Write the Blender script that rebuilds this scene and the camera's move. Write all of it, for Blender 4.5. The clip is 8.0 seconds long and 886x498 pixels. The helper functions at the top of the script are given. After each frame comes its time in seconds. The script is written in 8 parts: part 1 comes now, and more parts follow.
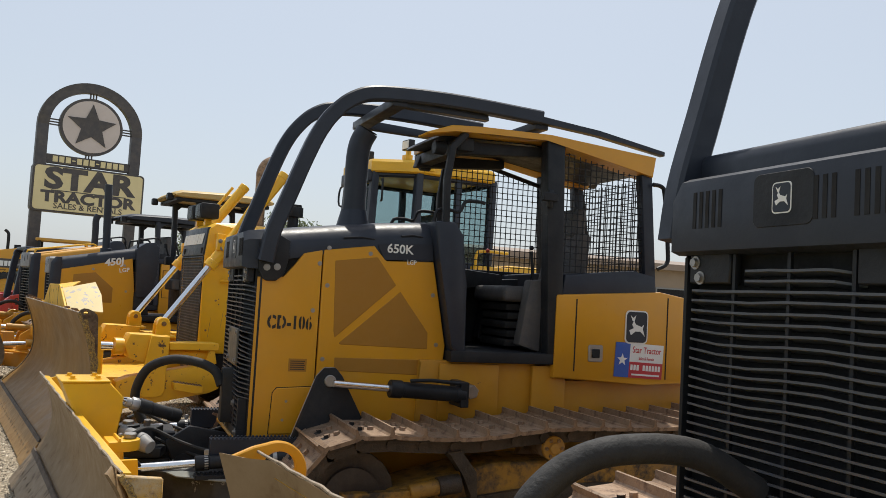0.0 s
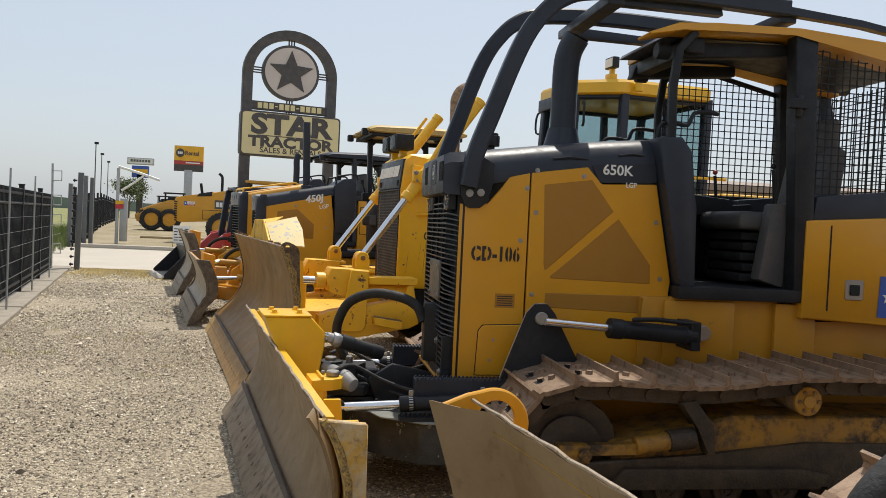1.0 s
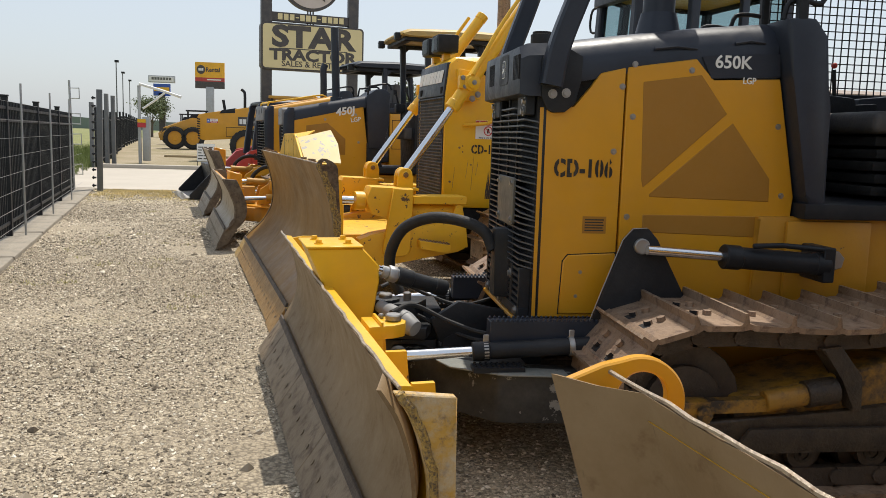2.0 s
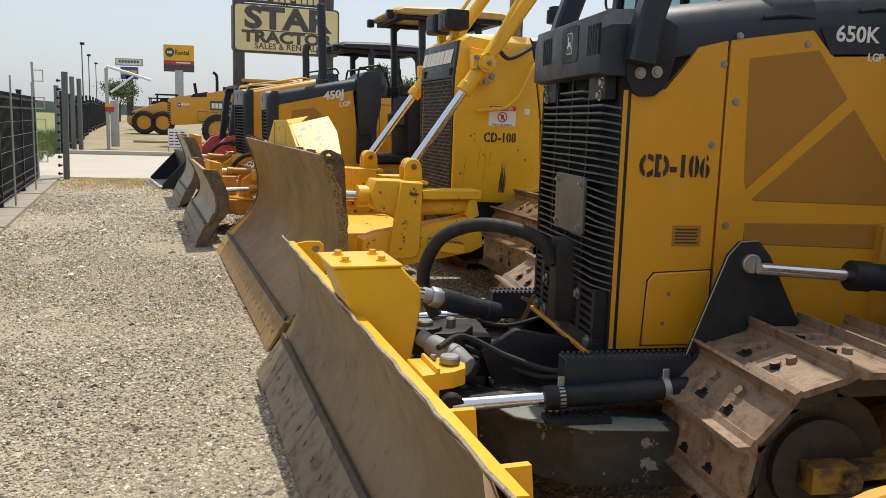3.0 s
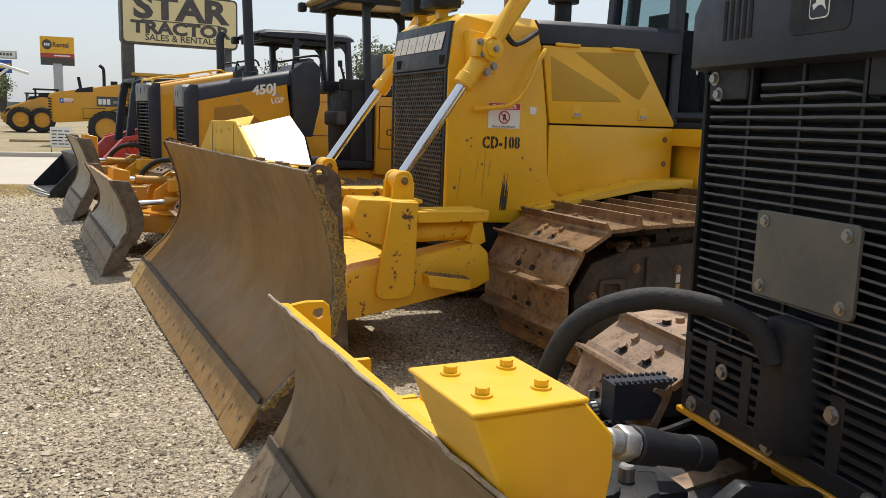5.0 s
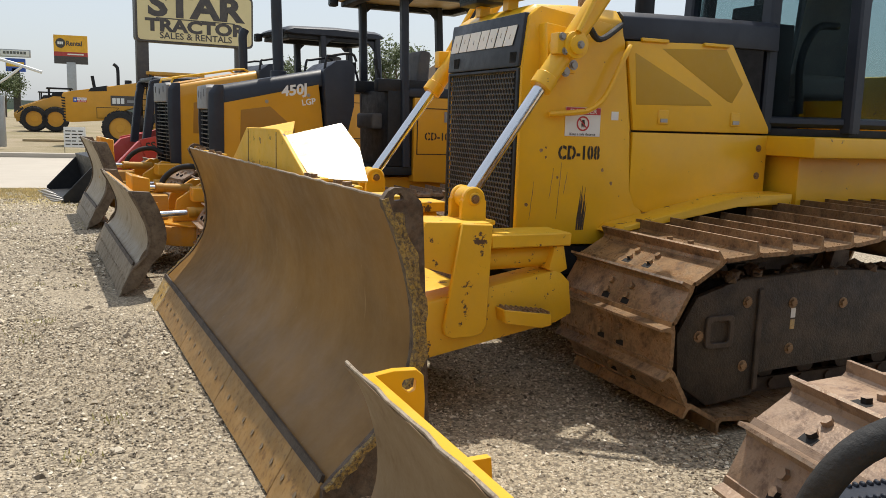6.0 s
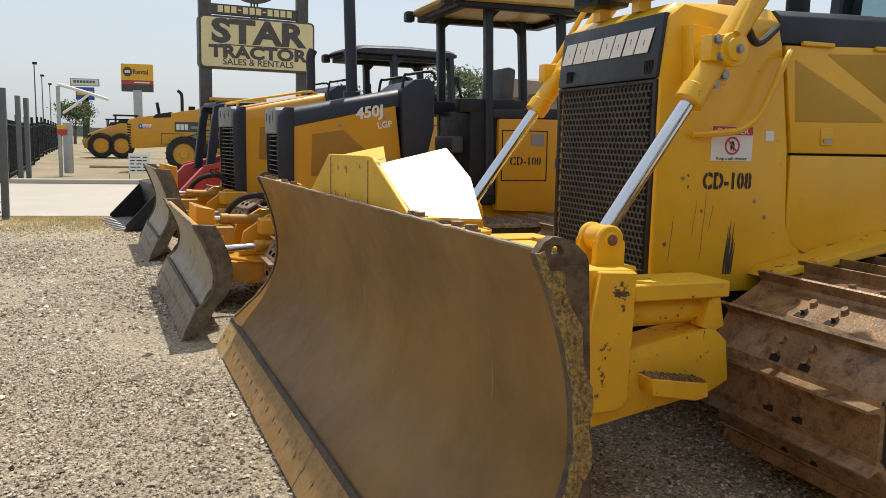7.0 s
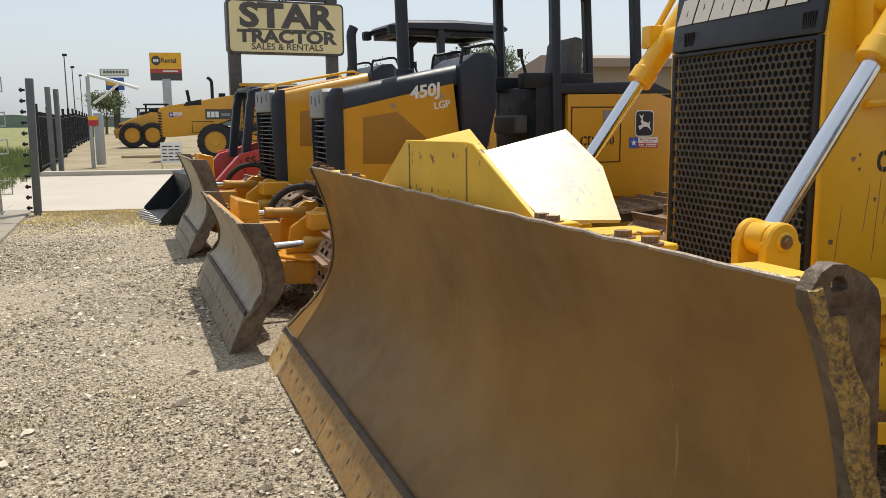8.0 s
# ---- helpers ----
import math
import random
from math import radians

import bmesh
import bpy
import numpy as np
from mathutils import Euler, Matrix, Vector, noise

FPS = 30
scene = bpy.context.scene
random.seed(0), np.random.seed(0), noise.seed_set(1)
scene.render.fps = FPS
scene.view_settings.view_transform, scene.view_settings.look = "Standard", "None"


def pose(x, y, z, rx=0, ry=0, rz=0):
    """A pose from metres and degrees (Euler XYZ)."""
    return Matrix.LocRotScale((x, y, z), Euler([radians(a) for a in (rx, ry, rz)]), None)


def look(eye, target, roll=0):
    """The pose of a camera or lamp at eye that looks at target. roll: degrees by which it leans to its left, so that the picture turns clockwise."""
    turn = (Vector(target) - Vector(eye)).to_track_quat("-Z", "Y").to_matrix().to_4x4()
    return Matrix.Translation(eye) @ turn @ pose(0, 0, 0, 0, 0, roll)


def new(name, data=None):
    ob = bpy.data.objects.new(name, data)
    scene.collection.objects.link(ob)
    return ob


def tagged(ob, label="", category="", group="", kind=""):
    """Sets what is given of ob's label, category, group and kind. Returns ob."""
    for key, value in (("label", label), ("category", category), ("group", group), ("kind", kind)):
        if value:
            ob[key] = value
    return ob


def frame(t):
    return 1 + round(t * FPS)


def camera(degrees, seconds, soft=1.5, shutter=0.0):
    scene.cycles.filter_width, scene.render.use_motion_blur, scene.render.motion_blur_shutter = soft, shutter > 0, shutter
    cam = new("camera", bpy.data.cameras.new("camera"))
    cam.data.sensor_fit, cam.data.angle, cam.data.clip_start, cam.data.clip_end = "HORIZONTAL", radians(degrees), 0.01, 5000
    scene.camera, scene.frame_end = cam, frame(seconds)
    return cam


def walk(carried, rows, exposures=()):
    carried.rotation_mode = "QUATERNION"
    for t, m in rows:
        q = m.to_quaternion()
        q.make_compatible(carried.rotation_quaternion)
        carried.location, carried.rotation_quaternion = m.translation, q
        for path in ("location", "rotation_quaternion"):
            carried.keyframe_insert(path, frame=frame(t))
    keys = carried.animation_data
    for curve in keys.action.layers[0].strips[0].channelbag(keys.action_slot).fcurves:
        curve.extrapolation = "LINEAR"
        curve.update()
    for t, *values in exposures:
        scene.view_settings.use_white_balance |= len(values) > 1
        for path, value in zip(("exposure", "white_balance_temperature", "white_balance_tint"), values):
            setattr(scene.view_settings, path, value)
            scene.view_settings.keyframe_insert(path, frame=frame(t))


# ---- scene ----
cam = camera(56.4, 8.0, soft=0.6)
PATH = [
    (0, (1.104, 0.549, 1.362), (1.85, 2.401, 1.479), 3.3),
    (0.5, (1.162, 0.804, 1.338), (1.597, 2.756, 1.324), 2.8),
    (1, (1.134, 1.061, 1.309), (1.453, 3.035, 1.251), 2.7),
    (1.5, (1.048, 1.411, 1.305), (1.34, 3.376, 1.079), 2.1),
    (2, (1.036, 1.775, 1.284), (1.301, 3.74, 1.018), 1.7),
    (2.2, (1.014, 1.916, 1.301), (1.285, 3.878, 1.025), 1.8),
    (3.3, (0.807, 2.689, 1.295), (1.149, 4.635, 0.989), 1.6),
    (3.5, (0.793, 2.817, 1.303), (1.14, 4.762, 0.993), 1.5),
    (4, (0.693, 3.131, 1.307), (1.246, 5.027, 0.988), 2.3),
    (4.5, (0.563, 3.477, 1.322), (1.145, 5.362, 0.991), 1.6),
    (4.7, (0.539, 3.624, 1.306), (1.118, 5.513, 0.994), 1.7),
    (5.8, (0.423, 4.416, 1.335), (0.982, 6.313, 1.039), 1.5),
    (6, (0.401, 4.554, 1.344), (0.949, 6.453, 1.038), 1.7),
    (6.5, (0.384, 4.939, 1.344), (0.845, 6.859, 1.029), 1.2),
    (7, (0.329, 5.305, 1.343), (0.747, 7.244, 1.087), 1.1),
    (7.5, (0.244, 5.639, 1.349), (0.66, 7.576, 1.073), 1.5),
    (8, (0.195, 6.005, 1.344), (0.541, 7.952, 1.042), -0.5),
]
walk(cam, [(t, look(eye, target, roll)) for t, eye, target, roll in PATH],
     [(0, 0.35), (1.5, 0.37), (2.0, 0.45), (3.5, 0.45), (4.5, 0.48), (6.0, 0.44), (8.0, 0.42)])

# ---- world, sun and exposure ----
SUN = Vector((0.15, 0.37, 0.92)).normalized()
world = bpy.data.worlds.new("sky")
scene.world = world
world.use_nodes = True
wn, wl = world.node_tree.nodes, world.node_tree.links
sky = wn.new("ShaderNodeTexSky")
sky.sky_type, sky.sun_disc = "NISHITA", False
sky.sun_elevation = math.asin(SUN.z)
sky.sun_rotation = math.atan2(SUN.x, SUN.y)
sky.air_density, sky.dust_density, sky.ozone_density = 1.0, 2.5, 1.0
haze = wn.new("ShaderNodeMix")
haze.data_type = "RGBA"
haze.inputs[0].default_value = 0.72
haze.inputs[7].default_value = (3.05, 3.30, 3.55, 1)
wl.new(sky.outputs[0], haze.inputs[6])
wl.new(haze.outputs[2], wn["Background"].inputs[0])
wn["Background"].inputs[1].default_value = 0.15
sun = new("sun", bpy.data.lights.new("sun", "SUN"))
sun.data.energy, sun.data.angle, sun.data.color = 3.2, radians(0.6), (1.0, 0.94, 0.84)
sun.matrix_world = look(SUN * 50, (0, 0, 0))


# ---- materials ----
def shader(name):
    m = bpy.data.materials.new(name)
    m.use_nodes = True
    n, l = m.node_tree.nodes, m.node_tree.links
    return m, n, l, n["Principled BSDF"]


def noise_node(n, l, src, scale, detail=4.0, rough=0.6, stretch=None):
    if stretch:
        mp = n.new("ShaderNodeMapping")
        mp.inputs["Scale"].default_value = stretch
        l.new(src, mp.inputs[0])
        src = mp.outputs[0]
    t = n.new("ShaderNodeTexNoise")
    t.inputs["Scale"].default_value, t.inputs["Detail"].default_value, t.inputs["Roughness"].default_value = scale, detail, rough
    l.new(src, t.inputs["Vector"])
    return t.outputs["Fac"]


def ramp(n, l, src, lo, hi, a=0.0, b=1.0):
    r = n.new("ShaderNodeMapRange")
    r.inputs[1].default_value, r.inputs[2].default_value = lo, hi
    r.inputs[3].default_value, r.inputs[4].default_value = a, b
    l.new(src, r.inputs[0])
    return r.outputs[0]


def mix(n, l, fac, a, b):
    m = n.new("ShaderNodeMix")
    m.data_type = "RGBA"
    for sock, v in ((m.inputs[0], fac), (m.inputs[6], a), (m.inputs[7], b)):
        if isinstance(v, (int, float)):
            sock.default_value = v
        elif isinstance(v, tuple):
            sock.default_value = (*v, 1)
        else:
            l.new(v, sock)
    return m.outputs[2]


def tone(c, k):
    return tuple(min(1.0, v * k) for v in c)


def surface(name, base, rough=0.5, metal=0.0, var=0.12, scale=2.5, dust=(0.30, 0.24, 0.17), dusty=0.15, chip=None, chipped=0.0,
            bump=0.05, grain=90.0, coat=0.0, stretch=None, jitter=0.0, rust=None, rusty=0.0, streak=None, scratch=None, spec=0.5):
    """Paint or metal: slow drift of tone, dust in patches, chips or rust by threshold, fine relief."""
    m, n, l, p = shader(name)
    tc = n.new("ShaderNodeTexCoord").outputs["Object"]
    big = noise_node(n, l, tc, scale, 5, 0.6, stretch)
    fine = noise_node(n, l, tc, grain, 3, 0.6)
    mid = noise_node(n, l, tc, scale * 5.3, 6, 0.7)
    col = mix(n, l, ramp(n, l, big, 0.3, 0.7), tone(base, 1 - var), tone(base, 1 + var))
    if streak:
        col = mix(n, l, ramp(n, l, noise_node(n, l, tc, 1.0, 5, 0.55, (1.0, 0.9, 1.5)), 0.36, 0.64), col, streak)
    if rusty:
        col = mix(n, l, ramp(n, l, mid, 0.62 - 0.3 * rusty, 0.72 - 0.15 * rusty), col, rust)
    if chipped:
        col = mix(n, l, ramp(n, l, mid, 0.78 - 0.2 * chipped, 0.80 - 0.2 * chipped), col, chip)
    if dusty:
        col = mix(n, l, ramp(n, l, noise_node(n, l, tc, scale * 2.1, 8, 0.75), 0.42, 0.8, 0.0, dusty * 2), col, dust)
    if scratch:
        col = mix(n, l, ramp(n, l, noise_node(n, l, tc, 1.0, 2, 0.5, (30, 55, 3.5)), 0.72, 0.80, 0, 0.7), col, scratch)
    if jitter:
        oi = n.new("ShaderNodeObjectInfo").outputs["Random"]
        col = mix(n, l, ramp(n, l, oi, 0, 1, 0, jitter), col, tone(base, 0.35))
    l.new(col, p.inputs["Base Color"])
    l.new(ramp(n, l, mid, 0.3, 0.7, max(0.03, rough - 0.12), min(1, rough + 0.14)), p.inputs["Roughness"])
    p.inputs["Metallic"].default_value = metal
    p.inputs["Coat Weight"].default_value = coat
    p.inputs["Specular IOR Level"].default_value = spec
    p.inputs["Coat Roughness"].default_value = 0.12
    b = n.new("ShaderNodeBump")
    b.inputs["Strength"].default_value, b.inputs["Distance"].default_value = bump * 4, 0.004
    l.new(fine, b.inputs["Height"])
    l.new(b.outputs[0], p.inputs["Normal"])
    return m


AMBER = surface("amber_paint", (0.64, 0.30, 0.011), 0.38, var=0.06, dusty=0.05, coat=0.25, bump=0.015, chip=(0.08, 0.05, 0.03), chipped=0.12)
LEMON = surface("lemon_paint", (0.80, 0.445, 0.010), 0.40, var=0.07, dusty=0.07, coat=0.2, bump=0.02, chip=(0.12, 0.06, 0.025), chipped=0.55)
LEMON_WORN = surface("worn_lemon_paint", (0.78, 0.44, 0.014), 0.5, var=0.10, dusty=0.08, bump=0.06, chip=(0.10, 0.055, 0.03), chipped=0.86)
AMBER_WORN = surface("worn_amber_paint", (0.52, 0.26, 0.02), 0.55, var=0.18, dusty=0.3, bump=0.08, chip=(0.06, 0.045, 0.035), chipped=0.6)
AMBER_GREASY = surface("greasy_amber_paint", (0.36, 0.185, 0.02), 0.55, var=0.3, scale=2.2, dust=(0.17, 0.11, 0.06), dusty=0.4, bump=0.12, rust=(0.040, 0.028, 0.02), rusty=0.55)
AMBER_FRAME = surface("shop_worn_amber_paint", (0.50, 0.232, 0.010), 0.45, var=0.12, dusty=0.06, coat=0.1, bump=0.03, chip=(0.08, 0.05, 0.03), chipped=0.2)
AMBER_NET = surface("amber_mesh", (0.355, 0.162, 0.012), 0.6, var=0.05, dusty=0.02, bump=0.06, grain=420)
LEMON_NET = surface("lemon_mesh", (0.50, 0.29, 0.018), 0.6, var=0.05, dusty=0.05, bump=0.06, grain=420)
CHARCOAL = surface("charcoal_paint", (0.023, 0.028, 0.041), 0.40, var=0.15, dust=(0.10, 0.11, 0.13), dusty=0.07, coat=0.0, bump=0.02, spec=0.35)
BLACK = surface("black_steel", (0.012, 0.014, 0.018), 0.5, var=0.25, dust=(0.11, 0.105, 0.10), dusty=0.10, bump=0.06, spec=0.3)
# near-black colour stands in for shade inside bays, slots, holes and joints
SHADE_BLACK = surface("dark_interior", (0.007, 0.007, 0.008), 0.8, var=0.2, dusty=0.05, dust=(0.05, 0.04, 0.035))
SCUFFED = surface("scuffed_black_steel", (0.017, 0.018, 0.021), 0.5, var=0.25, scale=1.6, dust=(0.16, 0.15, 0.135), dusty=0.25, bump=0.08, chip=(0.27, 0.27, 0.26), chipped=0.8)
RUBBER = surface("rubber", (0.014, 0.014, 0.015), 0.75, var=0.25, dust=(0.13, 0.12, 0.105), dusty=0.09, bump=0.15)
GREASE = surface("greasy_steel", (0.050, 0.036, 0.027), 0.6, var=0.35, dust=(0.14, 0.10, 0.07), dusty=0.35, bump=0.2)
CHROME = surface("chrome", (0.75, 0.76, 0.78), 0.12, 1.0, var=0.05, dusty=0.04, bump=0.0)
STEEL = surface("bare_steel", (0.36, 0.35, 0.34), 0.42, 0.8, var=0.15, dusty=0.15, bump=0.05)
SHOE = surface("track_steel", (0.318, 0.214, 0.140), 0.48, 0.2, var=0.25, scale=4, dust=(0.42, 0.32, 0.24), dusty=0.35, rust=(0.12, 0.068, 0.045), rusty=0.45, bump=0.12, jitter=0.35)
SHOE_DARK = surface("rusty_track_steel", (0.285, 0.168, 0.088), 0.32, 0.20, var=0.3, scale=4, dust=(0.42, 0.29, 0.16), dusty=0.45, rust=(0.07, 0.036, 0.020), rusty=0.55, bump=0.10, jitter=0.25)
BOARD = surface("worn_moldboard", (0.258, 0.178, 0.100), 0.5, 0.08, var=0.14, scale=1.6, dust=(0.33, 0.25, 0.16), dusty=0.28, rust=(0.16, 0.095, 0.045), rusty=0.15, bump=0.04, grain=50, stretch=(1, 1, 0.35), streak=(0.20, 0.132, 0.066), scratch=(0.12, 0.08, 0.05), spec=0.3)
BOARD_RUST = surface("brown_moldboard", (0.280, 0.146, 0.036), 0.50, 0.0, var=0.27, scale=0.9, dust=(0.36, 0.20, 0.06), dusty=0.28, bump=0.03, grain=50, streak=(0.172, 0.094, 0.030), scratch=(0.36, 0.23, 0.11), spec=0.25)
BOARD_GREY = surface("grey_moldboard", (0.33, 0.262, 0.175), 0.5, 0.1, var=0.14, scale=1.6, dust=(0.42, 0.34, 0.24), dusty=0.25, rust=(0.20, 0.145, 0.09), rusty=0.2, bump=0.05, grain=50, stretch=(1, 1, 0.35))
SHOE_WORN = surface("bright_worn_steel", (0.44, 0.33, 0.24), 0.38, 0.6, var=0.25, scale=8, dusty=0.2, rust=(0.18, 0.10, 0.06), rusty=0.4, bump=0.1)
GRIME = surface("brown_black_grime", (0.030, 0.021, 0.015), 0.55, 0.0, var=0.4, scale=3, dust=(0.12, 0.085, 0.052), dusty=0.4, bump=0.3)
LOUVRE = surface("louvre_paint", (0.062, 0.069, 0.086), 0.38, var=0.2, dust=(0.16, 0.15, 0.14), dusty=0.2, bump=0.03)
GRILLE = surface("grille_steel", (0.036, 0.039, 0.045), 0.45, var=0.2, dust=(0.2, 0.18, 0.15), dusty=0.2, bump=0.04)
EDGE_TAN = surface("tan_cutting_edge", (0.33, 0.18, 0.05), 0.5, 0.1, var=0.2, scale=5, dust=(0.40, 0.28, 0.14), dusty=0.3, rust=(0.17, 0.09, 0.035), rusty=0.35, bump=0.08)
# yellow paled to carry the sun's glare in its colour, with grey flaking
GLARE_YELLOW = surface("bleached_yellow_paint", (0.60, 0.465, 0.175), 0.38, var=0.06, dusty=0.1, dust=(0.4, 0.36, 0.28), bump=0.02, chip=(0.34, 0.31, 0.28), chipped=1.05)
EDGE = surface("cutting_edge_steel", (0.215, 0.158, 0.098), 0.5, 0.15, var=0.25, dusty=0.3, rust=(0.09, 0.055, 0.035), rusty=0.4, bump=0.12)
EDGE_GREY = surface("grey_cutting_edge", (0.235, 0.19, 0.135), 0.5, 0.2, var=0.2, dusty=0.3, rust=(0.13, 0.09, 0.055), rusty=0.35, bump=0.1)
RIM = surface("worn_rim_steel", (0.42, 0.34, 0.25), 0.45, 0.3, var=0.25, scale=9, dusty=0.2, rust=(0.20, 0.13, 0.08), rusty=0.35, bump=0.2)
WELD = surface("weld_bead", (0.40, 0.25, 0.05), 0.6, var=0.3, scale=16, dusty=0.2, rust=(0.07, 0.045, 0.03), rusty=0.7, bump=0.8, grain=45)
CAP_YELLOW = surface("scuffed_amber_plate", (0.50, 0.29, 0.05), 0.6, var=0.2, scale=7, dust=(0.50, 0.44, 0.34), dusty=0.6, rust=(0.20, 0.13, 0.07), rusty=0.4, bump=0.3, grain=60)
CAP_BROWN = surface("brown_end_plate", (0.085, 0.048, 0.026), 0.6, 0.1, var=0.3, scale=6, dusty=0.3, rust=(0.05, 0.034, 0.024), rusty=0.5, bump=0.4, grain=45)
CAP_GREY = surface("rusty_grey_end_plate", (0.135, 0.095, 0.060), 0.6, 0.1, var=0.3, scale=6, dusty=0.35, rust=(0.09, 0.06, 0.04), rusty=0.5, bump=0.35, grain=45)
WHITE = surface("white_vinyl", (0.78, 0.78, 0.76), 0.5, var=0.03, dusty=0.06, bump=0.0)
RED = surface("red_vinyl", (0.50, 0.035, 0.045), 0.5, var=0.05, dusty=0.06, bump=0.0)
BLUE = surface("blue_vinyl", (0.035, 0.10, 0.42), 0.5, var=0.05, dusty=0.06, bump=0.0)
RED_PAINT = surface("red_paint", (0.46, 0.032, 0.022), 0.42, var=0.1, dusty=0.12, coat=0.2, bump=0.02)
STENCIL = surface("black_stencil", (0.02, 0.016, 0.012), 0.7, var=0.2, dusty=0.1, bump=0.0)
ROOF_TAN = surface("sun_bleached_roof", (0.55, 0.38, 0.12), 0.5, dusty=0.25, bump=0.05)
SEATING = surface("grey_vinyl_seat", (0.085, 0.085, 0.09), 0.65, var=0.15, dusty=0.15, bump=0.12)
SCUFFED_GREY = surface("scuffed_grey_plate", (0.20, 0.21, 0.195), 0.5, 0.1, var=0.2, scale=6, dusty=0.2, chip=(0.05, 0.05, 0.05), chipped=0.7, bump=0.06)
PLATE_GREY = surface("dull_grey_plate", (0.105, 0.112, 0.108), 0.45, 0.2, var=0.15, dusty=0.2, bump=0.03)
MASK_GREY = surface("pale_grey_mask", (0.20, 0.205, 0.215), 0.5, var=0.1, dusty=0.2, bump=0.03)
GREY = surface("grey_plastic", (0.24, 0.245, 0.25), 0.5, var=0.1, dusty=0.15, bump=0.03)
SIGN_CREAM = surface("cream_sign_face", (0.70, 0.60, 0.33), 0.45, var=0.05, scale=0.6, dusty=0.08, bump=0.0)
SIGN_DARK = surface("dark_bronze", (0.055, 0.05, 0.052), 0.5, var=0.15, dusty=0.12, bump=0.03)
SIGN_ROSE = surface("pale_sign_disc", (0.56, 0.49, 0.46), 0.5, var=0.05, dusty=0.05, bump=0.0)
KERB = surface("dirty_concrete", (0.27, 0.24, 0.195), 0.9, var=0.2, scale=2.5, dust=(0.34, 0.29, 0.22), dusty=0.4, bump=0.4, grain=25, chip=(0.15, 0.125, 0.09), chipped=0.7)
CONCRETE = surface("concrete", (0.445, 0.40, 0.335), 0.85, var=0.08, scale=0.5, dust=(0.42, 0.37, 0.31), dusty=0.2, bump=0.2, grain=30)
GALV = surface("galvanised_steel", (0.42, 0.43, 0.44), 0.45, 0.6, var=0.12, dusty=0.12, bump=0.04)
POST = surface("dark_grey_post", (0.11, 0.12, 0.13), 0.5, var=0.15, dusty=0.15, bump=0.04)
TAN_WALL = surface("tan_block_wall", (0.30, 0.235, 0.175), 0.9, var=0.12, scale=0.4, dusty=0.15, bump=0.2, grain=12)


def glass(name, tint, rough=0.02):
    m, n, l, p = shader(name)
    p.inputs["Base Color"].default_value = (*tint, 1)
    p.inputs["Roughness"].default_value = rough
    p.inputs["Transmission Weight"].default_value = 1.0
    p.inputs["IOR"].default_value = 1.1
    return m


GLASS = glass("cab_glass", (0.50, 0.60, 0.61))


# ---- building helpers ----
def bm_new():
    return bmesh.new()


def box(bm, x0, x1, y0, y1, z0, z1):
    v = [bm.verts.new((x, y, z)) for x in (x0, x1) for y in (y0, y1) for z in (z0, z1)]
    for f in ((0, 1, 3, 2), (4, 6, 7, 5), (0, 4, 5, 1), (2, 3, 7, 6), (0, 2, 6, 4), (1, 5, 7, 3)):
        bm.faces.new([v[i] for i in f])
    return bm


def prism(bm, pts, a, b, axis="y"):
    """A polygon of (u, v) drawn out from a to b along the axis: y takes (x, z), x takes (y, z), z takes (x, y)."""
    def at(u, v, w):
        return {"y": (u, w, v), "x": (w, u, v), "z": (u, v, w)}[axis]
    lo = [bm.verts.new(at(u, v, a)) for u, v in pts]
    hi = [bm.verts.new(at(u, v, b)) for u, v in pts]
    n = len(pts)
    bm.faces.new(lo), bm.faces.new(hi[::-1])
    for i in range(n):
        bm.faces.new((lo[i], hi[i], hi[(i + 1) % n], lo[(i + 1) % n]))
    return bm


def ring(bm, outer, inner, a, b, axis="y"):
    """A plate with a hole: two outlines with the same number of points."""
    def at(u, v, w):
        return {"y": (u, w, v), "x": (w, u, v), "z": (u, v, w)}[axis]
    L = [[bm.verts.new(at(u, v, w)) for u, v in pts] for pts, w in ((outer, a), (inner, a), (outer, b), (inner, b))]
    n = len(outer)
    for i in range(n):
        j = (i + 1) % n
        for p, q in ((0, 1), (1, 3), (3, 2), (2, 0)):
            bm.faces.new((L[p][i], L[p][j], L[q][j], L[q][i]))
    return bm


def circle(cx, cy, r, n=20, a0=0.0, a1=360.0):
    full = abs(a1 - a0) >= 360
    return [(cx + r * math.cos(radians(a0 + (a1 - a0) * i / (n if full else n - 1))),
             cy + r * math.sin(radians(a0 + (a1 - a0) * i / (n if full else n - 1)))) for i in range(n)]


def sweep(bm, pts, prof, up=(0, 1, 0), closed=False):
    """A closed profile of (side, up) carried along points."""
    P, rows = [Vector(p) for p in pts], []
    for i, p in enumerate(P):
        a, b = P[max(i - 1, 0)], P[min(i + 1, len(P) - 1)]
        d = (b - a).normalized()
        s = Vector(up).cross(d)
        s = s.normalized() if s.length > 1e-4 else d.orthogonal().normalized()
        u = d.cross(s)
        rows.append([bm.verts.new(p + s * x + u * y) for x, y in prof])
    n = len(prof)
    for r, q in zip(rows, rows[1:]):
        for i in range(n):
            bm.faces.new((r[i], r[(i + 1) % n], q[(i + 1) % n], q[i]))
    bm.faces.new(rows[0][::-1]), bm.faces.new(rows[-1])
    return bm


